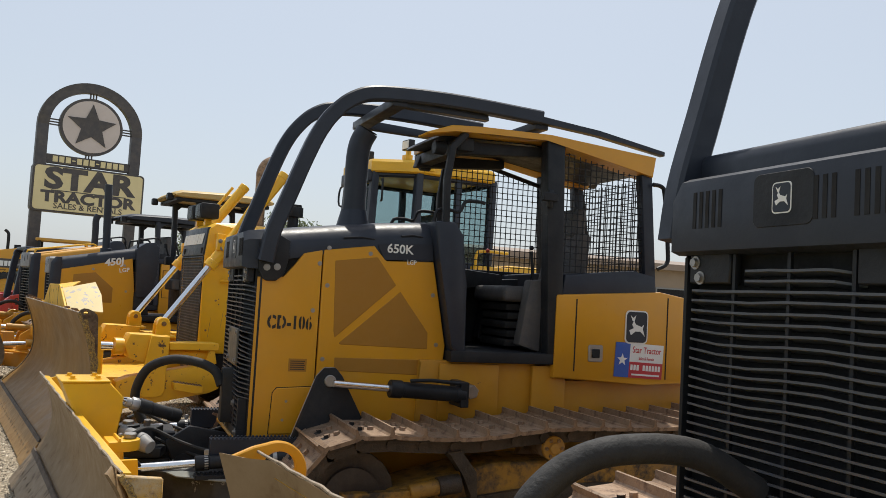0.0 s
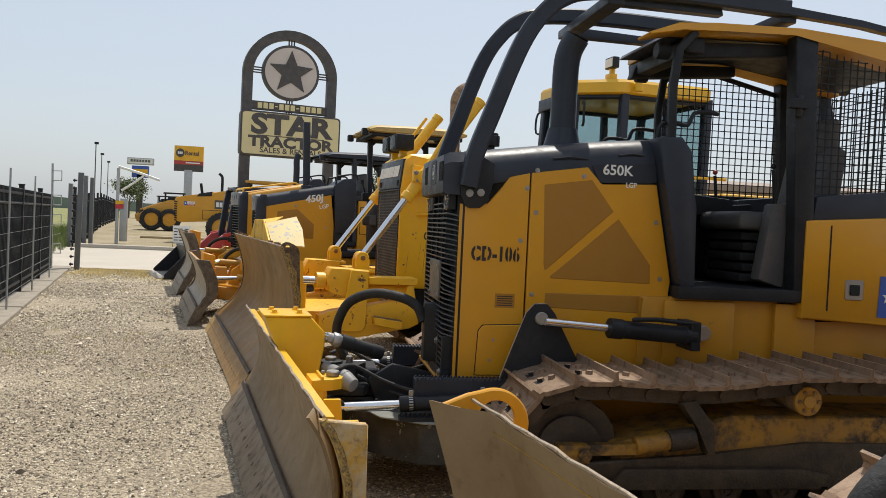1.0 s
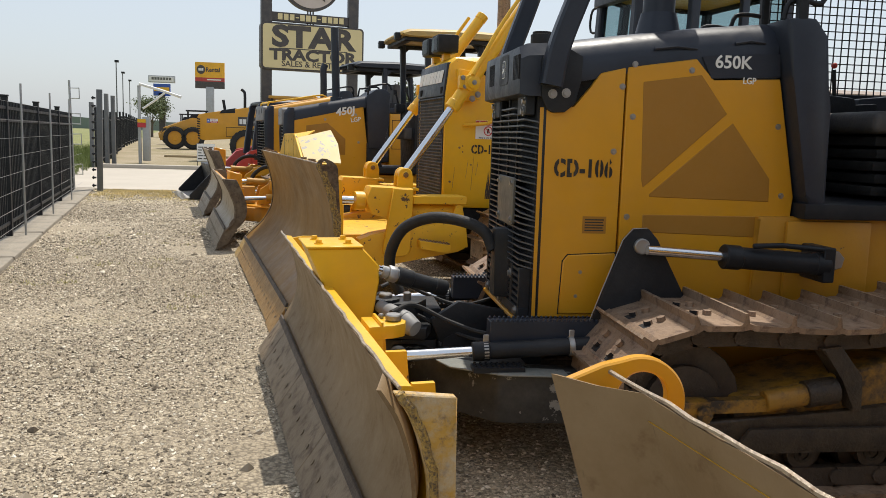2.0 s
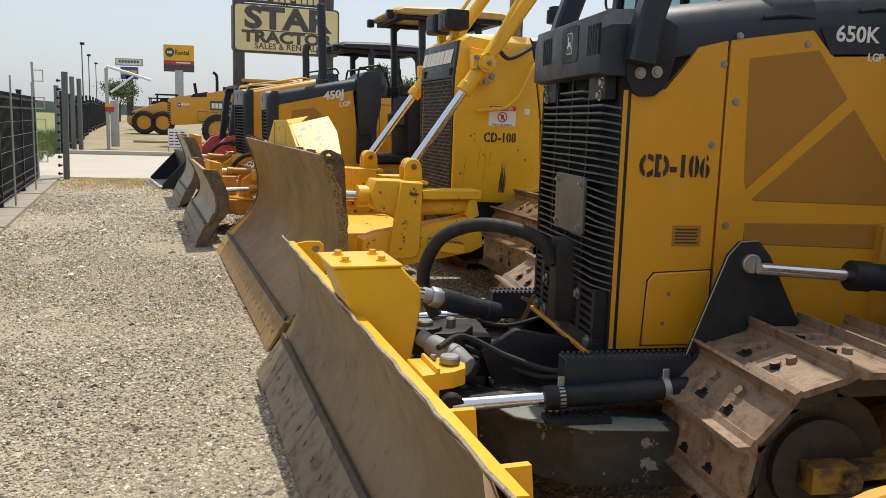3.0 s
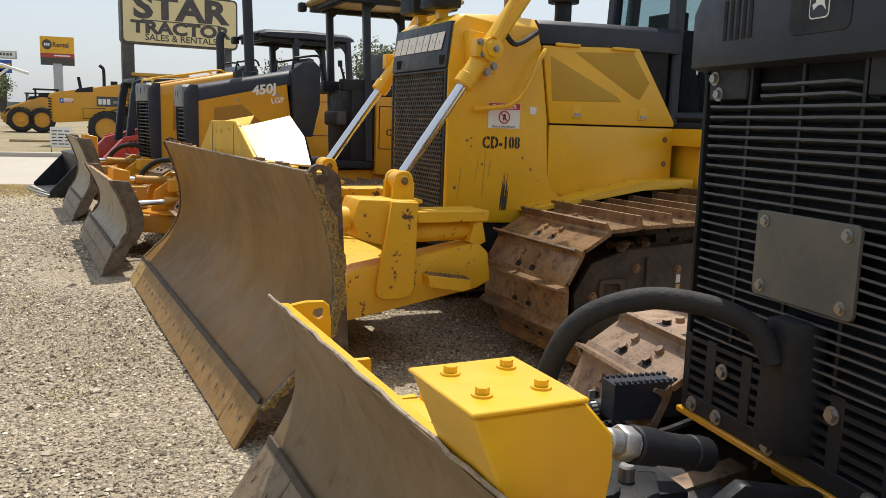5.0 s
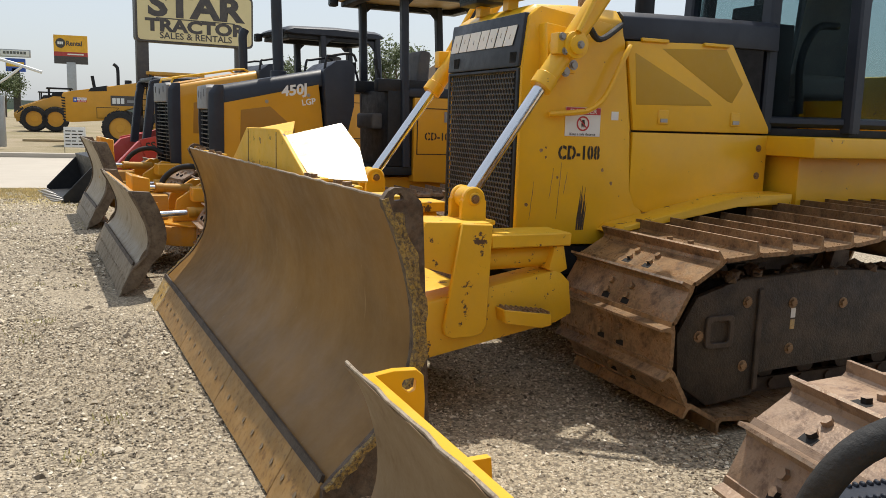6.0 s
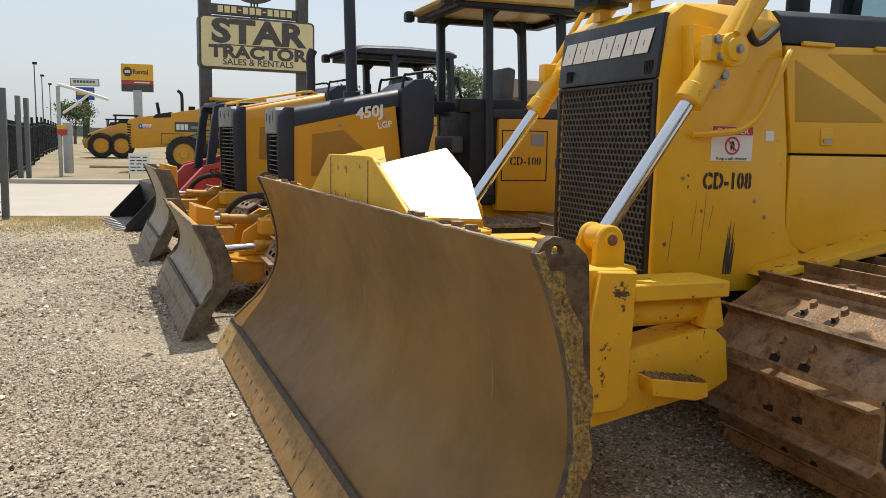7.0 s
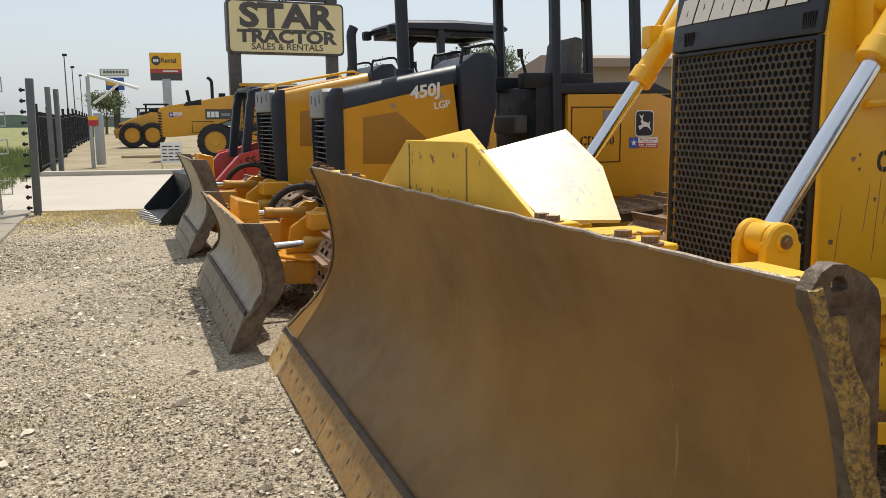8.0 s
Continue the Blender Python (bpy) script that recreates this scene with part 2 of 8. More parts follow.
def rod(bm, p, q, r, n=14, r2=None):
    p, q = Vector(p), Vector(q)
    d = (q - p).normalized()
    s = d.orthogonal().normalized()
    u = d.cross(s)
    rows = [[bm.verts.new(c + (s * math.cos(2 * math.pi * i / n) + u * math.sin(2 * math.pi * i / n)) * k) for i in range(n)]
            for c, k in ((p, r), (q, r if r2 is None else r2))]
    for i in range(n):
        bm.faces.new((rows[0][i], rows[0][(i + 1) % n], rows[1][(i + 1) % n], rows[1][i]))
    bm.faces.new(rows[0][::-1]), bm.faces.new(rows[1])
    return bm


def pipe(bm, pts, r, n=10):
    return sweep(bm, pts, circle(0, 0, r, n), (0, 0.13, 0.99) if abs(pts[0][2] - pts[-1][2]) < 0.1 else (0.05, 1, 0.05))


def curve(pts, k=6):
    """Points of a smooth line through pts."""
    P = [Vector(p) for p in pts]
    P = [P[0] * 2 - P[1]] + P + [P[-1] * 2 - P[-2]]
    out = []
    for a, b, c, d in zip(P, P[1:], P[2:], P[3:]):
        for i in range(k):
            t = i / k
            out.append(0.5 * ((2 * b) + (c - a) * t + (2 * a - 5 * b + 4 * c - d) * t * t + (3 * b - a - 3 * c + d) * t ** 3))
    return out + [P[-2]]


def loft(bm, rows):
    R = [[bm.verts.new(p) for p in r] for r in rows]
    n = len(R[0])
    for a, b in zip(R, R[1:]):
        for i in range(n):
            bm.faces.new((a[i], a[(i + 1) % n], b[(i + 1) % n], b[i]))
    bm.faces.new(R[0][::-1]), bm.faces.new(R[-1])
    return bm


def part(name, bm, material, parent=None, label="", bevel=0.0, seg=2, smooth=38, m=None):
    """One mesh object from a bmesh, under a thing or a part."""
    if bevel:
        bmesh.ops.bevel(bm, geom=bm.edges[:], offset=bevel, segments=seg, profile=0.6, affect="EDGES", clamp_overlap=True)
    if m is not None:
        bm.transform(m)
    bmesh.ops.recalc_face_normals(bm, faces=bm.faces[:])
    me = bpy.data.meshes.new(name)
    bm.to_mesh(me)
    bm.free()
    me.materials.append(material)
    if smooth:
        me.polygons.foreach_set("use_smooth", [True] * len(me.polygons))
        me.set_sharp_from_angle(angle=radians(smooth))
    ob = new(name, me)
    if parent:
        ob.parent = parent
    if label:
        ob["label"] = label
    return ob


def share(name, me, parent, m):
    ob = new(name, me)
    ob.parent = parent
    ob.matrix_basis = m
    return ob


SIDE = Matrix(((-1, 0, 0, 0), (0, 0, 1, 0), (0, 1, 0, 0), (0, 0, 0, 1)))
FRONT = Matrix(((0, 0, 1, 0), (1, 0, 0, 0), (0, 1, 0, 0), (0, 0, 0, 1)))
FACE_SOUTH = Matrix(((1, 0, 0, 0), (0, 0, -1, 0), (0, 1, 0, 0), (0, 0, 0, 1)))


def bridges(me, size, gap):
    """Cuts an upright slit through the middle of each broad letter, as a stencil leaves it."""
    bm = bmesh.new()
    bm.from_mesh(me)
    bmesh.ops.remove_doubles(bm, verts=bm.verts[:], dist=1e-5)
    seen, spans = set(), []
    for v in bm.verts:
        if v in seen:
            continue
        todo, isle = [v], []
        seen.add(v)
        while todo:
            a = todo.pop()
            isle.append(a.co.x)
            for e in a.link_edges:
                b = e.other_vert(a)
                if b not in seen:
                    seen.add(b)
                    todo.append(b)
        spans.append((min(isle), max(isle)))
    for lo, hi in spans:
        if hi - lo < 0.42 * size:
            continue
        mid = (lo + hi) / 2
        for x in (mid - gap / 2, mid + gap / 2):
            bmesh.ops.bisect_plane(bm, geom=bm.verts[:] + bm.edges[:] + bm.faces[:], plane_co=(x, 0, 0), plane_no=(1, 0, 0))
        bmesh.ops.delete(bm, geom=[f for f in bm.faces if mid - gap / 2 < f.calc_center_median().x < mid + gap / 2], context="FACES")
    bm.to_mesh(me)
    bm.free()


def words(name, text, size, at, turn, material, parent, depth=0.0015, wide=1.0, bold=0.0, shear=0.0, align="LEFT", label="", stencil=0.0):
    """Lettering in the built-in font as a thin solid mesh, lying on the plane of turn. stencil: width of the bridges that break round letters."""
    cu = bpy.data.curves.new(name, "FONT")
    cu.body, cu.size, cu.extrude, cu.offset, cu.shear, cu.align_x = text, size, depth, bold, shear, align
    cu.resolution_u = 3
    if stencil:
        cu.space_character = 1.14
    tmp = bpy.data.objects.new(name, cu)
    me = bpy.data.meshes.new_from_object(tmp)
    bpy.data.objects.remove(tmp)
    me.name = name
    if stencil:
        bridges(me, size, stencil)
    me.transform(Matrix.Translation(at) @ turn @ Matrix.Diagonal((wide, 1, 1, 1)))
    me.materials.clear()
    me.materials.append(material)
    ob = new(name, me)
    ob.parent = parent
    if label:
        ob["label"] = label
    return ob


def thing(name, m, label, category, group="", kind=""):
    ob = new(name)
    ob.empty_display_size = 0.3
    ob.matrix_basis = m
    return tagged(ob, label, category, group, kind)


def star(r, r2, n=5, a0=90):
    return [((r if i % 2 == 0 else r2) * math.cos(radians(a0 + 180 * i / n)), (r if i % 2 == 0 else r2) * math.sin(radians(a0 + 180 * i / n))) for i in range(2 * n)]


def rounded(x0, x1, y0, y1, r, n=5):
    pts = []
    for cx, cy, a in ((x1 - r, y1 - r, 0), (x0 + r, y1 - r, 90), (x0 + r, y0 + r, 180), (x1 - r, y0 + r, 270)):
        pts += circle(cx, cy, r, n, a, a + 90)
    return pts


def bolts(name, places, r, h, axis, material, parent):
    """Hexagon heads that share one mesh."""
    bm = bm_new()
    rod(bm, (0, 0, 0), (0, 0, h), r, 6)
    rod(bm, (0, 0, -0.001), (0, 0, h * 0.25), r * 1.5, 12)
    first = part(name, bm, material, parent)
    turn = Vector((0, 0, 1)).rotation_difference(Vector(axis)).to_matrix().to_4x4()
    first.matrix_basis = Matrix.Translation(places[0]) @ turn
    for p in places[1:]:
        share(name, first.data, parent, Matrix.Translation(p) @ turn)


# ---- ground and setting ----
def gravel_material():
    m, n, l, p = shader("gravel")
    tc = n.new("ShaderNodeTexCoord").outputs["Object"]
    v = n.new("ShaderNodeTexVoronoi")
    v.inputs["Scale"].default_value = 58
    l.new(tc, v.inputs["Vector"])
    v2 = n.new("ShaderNodeTexVoronoi")
    v2.inputs["Scale"].default_value = 150
    l.new(tc, v2.inputs["Vector"])
    sep = n.new("ShaderNodeSeparateColor")
    l.new(v.outputs["Color"], sep.inputs[0])
    col = mix(n, l, sep.outputs[0], (0.24, 0.195, 0.13), (0.58, 0.49, 0.355))
    sep2 = n.new("ShaderNodeSeparateColor")
    l.new(v2.outputs["Color"], sep2.inputs[0])
    col = mix(n, l, 0.4, col, mix(n, l, sep2.outputs[1], (0.20, 0.16, 0.11), (0.62, 0.53, 0.39)))
    col = mix(n, l, ramp(n, l, noise_node(n, l, tc, 0.55, 8, 0.68), 0.47, 0.60, 0, 0.6), col, (0.29, 0.24, 0.17))
    # cell borders darkened: painted shade in the gaps between stones
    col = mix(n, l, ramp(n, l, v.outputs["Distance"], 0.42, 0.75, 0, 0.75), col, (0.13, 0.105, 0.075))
    col = mix(n, l, ramp(n, l, noise_node(n, l, tc, 0.9, 7, 0.7), 0.57, 0.70, 0, 0.5), col, (0.40, 0.33, 0.20))
    y = n.new("ShaderNodeSeparateXYZ")
    l.new(tc, y.inputs[0])
    # dry grass before the drive, bare earth and thin grass beyond it
    band = n.new("ShaderNodeMath")
    band.operation = "MULTIPLY"
    l.new(ramp(n, l, y.outputs[1], 16.2, 18.6), band.inputs[0])
    l.new(ramp(n, l, noise_node(n, l, tc, 1.3, 7, 0.72), 0.40, 0.54), band.inputs[1])
    col = mix(n, l, band.outputs[0], col, (0.56, 0.45, 0.19))
    earth = mix(n, l, ramp(n, l, noise_node(n, l, tc, 0.35, 7, 0.7), 0.4, 0.62), (0.33, 0.265, 0.175), (0.22, 0.185, 0.09))
    col = mix(n, l, ramp(n, l, y.outputs[1], 29.4, 30.2), col, earth)
    # verge and fields left of the fence line
    side = n.new("ShaderNodeMath")
    side.operation = "MULTIPLY_ADD"
    l.new(y.outputs[1], side.inputs[0])
    side.inputs[1].default_value = 0.197
    l.new(y.outputs[0], side.inputs[2])
    grass = mix(n, l, ramp(n, l, noise_node(n, l, tc, 0.8, 7, 0.7), 0.38, 0.62), (0.12, 0.15, 0.035), (0.26, 0.24, 0.09))
    col = mix(n, l, ramp(n, l, side.outputs[0], -1.0, -0.75, 1, 0), col, grass)
    l.new(col, p.inputs["Base Color"])
    p.inputs["Roughness"].default_value = 0.9
    b = n.new("ShaderNodeBump")
    b.invert = True
    b.inputs["Strength"].default_value, b.inputs["Distance"].default_value = 0.7, 0.008
    l.new(v.outputs["Distance"], b.inputs["Height"])
    b2 = n.new("ShaderNodeBump")
    b2.invert = True
    b2.inputs["Strength"].default_value, b2.inputs["Distance"].default_value = 0.7, 0.004
    l.new(v2.outputs["Distance"], b2.inputs["Height"])
    l.new(b.outputs[0], b2.inputs["Normal"])
    l.new(b2.outputs[0], p.inputs["Normal"])
    return m


def rise(y):
    """The yard beyond the drive climbs a little."""
    t = min(1.0, max(0.0, (y - 36.0) / 16.0))
    return 0.26 * t * t * (3 - 2 * t)


def build_ground():
    xs = [-2500, -600, -150, -60, -30] + [-15 + 1.0 * i for i in range(31)] + [30, 60, 150, 600, 2500]
    ys = [-800, -200, -50, -15] + [-6 + 0.8 * i for i in range(72)] + [60, 90, 150, 400, 1200, 4000]
    vs = [(x, y, rise(y) + 0.018 * noise.noise((x * 0.5, y * 0.5, 0)) * (abs(x) < 20 and y < 18.5)) for y in ys for x in xs]
    w = len(xs)
    fs = [(j * w + i, j * w + i + 1, (j + 1) * w + i + 1, (j + 1) * w + i) for j in range(len(ys) - 1) for i in range(w - 1)]
    me = bpy.data.meshes.new("ground")
    me.from_pydata(vs, [], fs)
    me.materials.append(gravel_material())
    me.polygons.foreach_set("use_smooth", [True] * len(me.polygons))
    tagged(new("ground", me), "pale crushed-stone yard running to dry grass and fields", "ground", kind="structure")


build_ground()


def slab(name, label, category, x0, x1, y0, y1, z0, z1, material, bevel=0.0):
    bm = bm_new()
    box(bm, x0, x1, y0, y1, z0, z1)
    return tagged(part(name, bm, material, bevel=bevel), label, category, kind="structure")


bm = bm_new()
prism(bm, [(-60, 22.0), (-8, 20.6), (-3.3, 19.75), (20, 20.4), (20, 29.4), (-60, 29.4)], -0.10, 0.030, "z")
tagged(part("driveway", bm, CONCRETE), "pale concrete drive crossing the yard", "driveway", kind="structure")
slab("kerb", "low concrete kerb along the drive", "kerb", -6.45, 22, 29.45, 29.85, -0.05, 0.15, CONCRETE, 0.03)
for k in range(9):
    s = slab("fence_kerb", "broken concrete strip under the fence", "kerb", -0.16, 0.20, -0.98, 0.98, -0.05, 0.045, KERB, 0.02)
    y = 3.0 + 2.0 * k
    s.matrix_basis = pose(-2.52 + 0.197 * (11.285 - y) + 0.10, y, 0, 0, 0.6 * (-1) ** k, 11.1)
bm = bm_new()
prism(bm, [(-9.0, -60), (-16.0, -60), (-140, 600), (-124, 600)], -0.2, 0.06, "z")
tagged(part("road", bm, surface("road_concrete", (0.40, 0.385, 0.36), 0.85, var=0.1, scale=0.2, dusty=0.1)), "pale highway beyond the grass verge", "road", kind="structure")


# ---- fence, gate posts and wires ----
def fence_x(y):
    return -2.52 + 0.197 * (11.285 - y)


def fence_run(y0, y1, panel, label):
    """Black steel picket panels between posts, one thing a panel."""
    y = y0
    while y < y1:
        e = min(y + panel, y1)
        L = (e - y) * 1.019
        F = thing("picket_fence", pose(fence_x(y), y, rise(y), 0, 0, 11.1), label, "fence", "black picket fence")
        bm = bm_new()
        box(bm, -0.035, 0.035, -0.035, 0.035, 0, 1.60)
        box(bm, -0.042, 0.042, -0.042, 0.042, 1.60, 1.62)
        part("post", bm, BLACK, F, bevel=0.004, seg=1)
        for z in (0.18, 1.32, 1.46):
            bm = bm_new()
            box(bm, -0.018, 0.018, 0.03, L, z, z + 0.035)
            part("rail", bm, BLACK, F)
        bm = bm_new()
        box(bm, -0.009, 0.009, 0.10, 0.118, 0.08, 1.55)
        pk = part("picket", bm, BLACK, F, smooth=0)
        for k in range(1, int(L / 0.105)):
            share("picket", pk.data, F, Matrix.Translation((0, 0.105 * k, 0)))
        y = e


fence_run(2.0, 18.6, 2.4, "black steel picket fence panel along the yard")


def pole(name, x, y, h, r, material, label, category="post", z0=None, top=None):
    P = thing(name, pose(x, y, rise(y) if z0 is None else z0), label, category)
    bm = bm_new()
    rod(bm, (0, 0, 0), (0, 0, h), r, 12)
    part("shaft", bm, material, P)
    return P


g = thing("gate_post", pose(-3.68, 19.42, 0, 0, 0.8, 11), "dark grey steel gate post with wire insulators", "gate post")
bm = bm_new()
box(bm, -0.055, 0.055, -0.055, 0.055, 0, 2.05)
part("shaft", bm, POST, g, bevel=0.008)
for k in range(12):
    bm = bm_new()
    rod(bm, (-0.07, 0, 0.12 + 0.16 * k), (-0.15, 0, 0.12 + 0.16 * k), 0.018, 8)
    rod(bm, (-0.11, 0, 0.12 + 0.16 * k), (-0.135, 0, 0.12 + 0.16 * k), 0.034, 8)
    part("insulator", bm, BLACK, g)
g = thing("wire_pole", pose(-4.12, 19.2, 0, 0, -1.0, 0), "slim galvanised pole with square wire brackets", "post")
bm = bm_new()
rod(bm, (0, 0, 0), (0, 0, 2.2), 0.022, 10)
part("shaft", bm, GALV, g)
for z in (0.35, 0.95, 1.35, 1.85):
    bm = bm_new()
    pipe(bm, [(0.02, 0, z), (0.18, 0, z)], 0.009, 6)
    pipe(bm, [(0.02, 0, z + 0.2), (0.18, 0, z + 0.2)], 0.009, 6)
    pipe(bm, [(0.18, 0, z - 0.01), (0.18, 0, z + 0.21)], 0.009, 6)
    part("bracket", bm, GALV, g)
for k in range(6):
    y = 4.2 + 2.5 * k
    W = thing("wire_stake", pose(fence_x(y) + 0.16, y, 0, 0, 0, 11), "slim galvanised stake carrying fence wires", "fence stake", "fence stakes")
    bm = bm_new()
    rod(bm, (0, 0, 0), (0, 0, 1.75), 0.012, 8)
    part("shaft", bm, GALV, W)
W = thing("fence_wires", pose(0, 0, 0), "taut bare fence wires in front of the black fence", "fence wire")
for k in range(8):
    bm = bm_new()
    z = 0.20 + 0.19 * k
    rod(bm, (fence_x(2.0) + 0.16, 2.0, z), (fence_x(19.2) + 0.12, 19.2, z), 0.0022, 4)
    part("wire", bm, GALV, W, smooth=0)


def fence_far():
    y = 30.3
    while y < 86:
        x = fence_x(y) - 0.4
        F = thing("picket_fence", pose(x, y, rise(y), 0, 0, 11.1), "black picket fence panel beyond the drive", "fence", "far picket fence")
        bm = bm_new()
        box(bm, -0.05, 0.05, -0.05, 0.05, 0, 1.95)
        part("post", bm, BLACK, F)
        for z in (0.2, 1.6):
            bm = bm_new()
            box(bm, -0.02, 0.02, 0.05, 4.0, z, z + 0.04)
            part("rail", bm, BLACK, F)
        bm = bm_new()
        for k in range(22):
            box(bm, -0.008, 0.008, 0.15 + 0.18 * k, 0.166 + 0.18 * k, 0.1, 1.75)
        tagged(part("picket_infill", bm, BLACK, F, smooth=0), kind="stuff")
        y += 4.0


fence_far()
for x, y, h in ((-6.72, 30.0, 2.1), (-6.36, 30.4, 2.4), (-6.20, 30.6, 2.35)):
    g = thing("gate_post", pose(x, y, rise(y)), "grey steel post at the far side of the drive", "gate post", "drive gate posts")
    bm = bm_new()
    box(bm, -0.06, 0.06, -0.06, 0.06, 0, h)
    part("shaft", bm, POST, g, bevel=0.006, seg=1)
g = thing("control_box", pose(-6.07, 34.5, rise(34.5)), "grey gate control cabinet with red and yellow labels on a post", "control box")
bm = bm_new()
rod(bm, (-0.14, -0.1, 0), (-0.14, -0.1, 2.9), 0.06, 10)
part("post", bm, GALV, g)
bm = bm_new()
box(bm, -0.04, 0.22, -0.12, 0.10, 0.1, 1.75)
cb = part("cabinet", bm, GALV, g, bevel=0.02)
bm = bm_new()
box(bm, -0.20, 0.10, -0.17, -0.165, 1.35, 1.52)
part("red_label", bm, RED, cb)
bm = bm_new()
box(bm, -0.20, 0.10, -0.17, -0.165, 1.53, 1.66)
part("amber_label", bm, LEMON, cb)
g = thing("barrier_arm", pose(-6.20, 34.4, rise(34.4)), "white gate arm braced from a post", "gate arm")
bm = bm_new()
pipe(bm, [(0, 0, 2.96), (0.75, 0, 2.76), (1.52, 0, 2.52)], 0.05, 8)
pipe(bm, [(0.12, 0, 2.05), (0.5, 0, 2.32), (0.92, 0, 2.66)], 0.04, 8)
part("arm", bm, WHITE, g)
g = thing("landscape_log", pose(-4.4, 41, rise(41), 0, 0, 2), "weathered timber rail lying on the ground", "timber")
bm = bm_new()
rod(bm, (-2.2, 0, 0.05), (2.6, 0, 0.05), 0.07, 8)
part("log", bm, surface("weathered_timber", (0.42, 0.33, 0.2), 0.8), g)
g = thing("notice_board", pose(-3.38, 31.6, rise(31.6), 0, 0, 4) @ Matrix.Diagonal((0.72, 1, 0.86, 1)), "small white notice board on a wire stand", "notice board")
bm = bm_new()
box(bm, -0.42, 0.42, -0.012, 0.012, 0.28, 0.98)
nb = part("panel", bm, WHITE, g)
for k in range(5):
    for j in range(3):
        bm = bm_new()
        box(bm, -0.36 + 0.25 * j, -0.36 + 0.25 * j + (0.18, 0.22, 0.15)[(k + j) % 3], -0.0165, -0.0125, 0.365 + 0.115 * k, 0.402 + 0.115 * k)
        part("lettering_bar", bm, STENCIL, nb)
for x in (-0.4, 0.4):
    bm = bm_new()
    pipe(bm, [(x, 0.02, 0), (x, 0.02, 0.5), (x, 0.02, 0.99)], 0.014, 6)
    part("stand_leg", bm, BLACK, g)


# ---- roadside signs ----
def yard_sign():
    S = thing("pylon_sign", pose(0.027, 40.13, -0.35, 0, 0, 14.6) @ Matrix.Diagonal((1.349, 1.349, 1.288, 1)), "tall dark arched pylon sign with star disc and cream board", "sign")
    for x in (-1.52, 1.38):
        bm = bm_new()
        box(bm, x - 0.17, x + 0.17, -0.12, 0.12, 0, 6.35)
        part("pillar", bm, SIGN_DARK, S, "dark bronze pillar", 0.02)
    bm = bm_new()
    cx, cz, R, r = -0.07, 6.33, 1.62, 1.28
    arc = circle(cx, cz, R, 30, 0, 180) + circle(cx, cz, r, 30, 180, 0)
    prism(bm, arc, -0.12, 0.12)
    part("arch", bm, SIGN_DARK, S, "dark bronze arch", 0.015)
    bm = bm_new()
    rod(bm, (-0.07, -0.10, 6.45), (-0.07, 0.10, 6.45), 0.98, 48)
    rim = part("disc_rim", bm, SIGN_DARK, S, "dark ring of the star disc")
    bm = bm_new()
    rod(bm, (-0.07, -0.11, 6.45), (-0.07, 0.11, 6.45), 0.89, 48)
    part("disc", bm, SIGN_ROSE, rim, "pale disc")
    bm = bm_new()
    prism(bm, [(-0.07 + x, 6.45 + z) for x, z in star(0.80, 0.33)], -0.135, -0.11)
    part("star", bm, SIGN_DARK, rim, "dark five-pointed star", 0.01, 1)
    for a in (0, 90, 180, 270):
        for k in (-1, 0, 1):
            bm = bm_new()
            box(bm, 0.95, 1.34 if a in (0, 180) else 1.5, -0.03, 0.03, -0.02 + 0.09 * k, 0.02 + 0.09 * k)
            part("stay_bar", bm, SIGN_DARK, S, m=Matrix.Translation((-0.07, 0, 6.45)) @ pose(0, 0, 0, 0, -a, 0))
    bm = bm_new()
    box(bm, -1.36, 1.22, -0.08, 0.08, 5.05, 5.36)
    nb = part("number_strip", bm, SIGN_DARK, S, "dark strip with pale bars", 0.01, 1)
    bm = bm_new()
    x = -1.16
    for k in range(12):
        w = 0.10 if k in (3, 7) else 0.15
        if k in (3, 7):
            box(bm, x, x + w, -0.10, -0.08, 5.19, 5.23)
        else:
            box(bm, x, x + w, -0.10, -0.08, 5.11, 5.31)
        x += w + 0.045
    part("number_bars", bm, SIGN_CREAM, nb)
    bm = bm_new()
    prism(bm, rounded(-1.72, 1.72, 3.42, 5.0, 0.14), -0.18, 0.18)
    cab = part("board_case", bm, SIGN_DARK, S, "dark case of the name board", 0.01, 1)
    bm = bm_new()
    prism(bm, rounded(-1.66, 1.66, 3.48, 4.94, 0.11), -0.20, -0.18)
    part("board_face", bm, SIGN_CREAM, cab, "cream face of the name board")
    words("sign_name", "STAR", 0.96, (0.0, -0.203, 4.23), FACE_SOUTH, SIGN_DARK, cab, 0.004, 1.22, 0.042, align="CENTER")
    bm = bm_new()
    box(bm, -1.15, 1.15, -0.208, -0.20, 4.13, 4.16)
    part("sign_rule", bm, SIGN_DARK, cab)
    words("sign_trade", "TRACTOR", 0.50, (0.0, -0.203, 3.77), FACE_SOUTH, SIGN_DARK, cab, 0.004, 1.25, 0.022, align="CENTER")
    words("sign_line", "SALES & RENTALS", 0.27, (0.0, -0.203, 3.55), FACE_SOUTH, SIGN_DARK, cab, 0.004, 1.0, 0.003, align="CENTER")


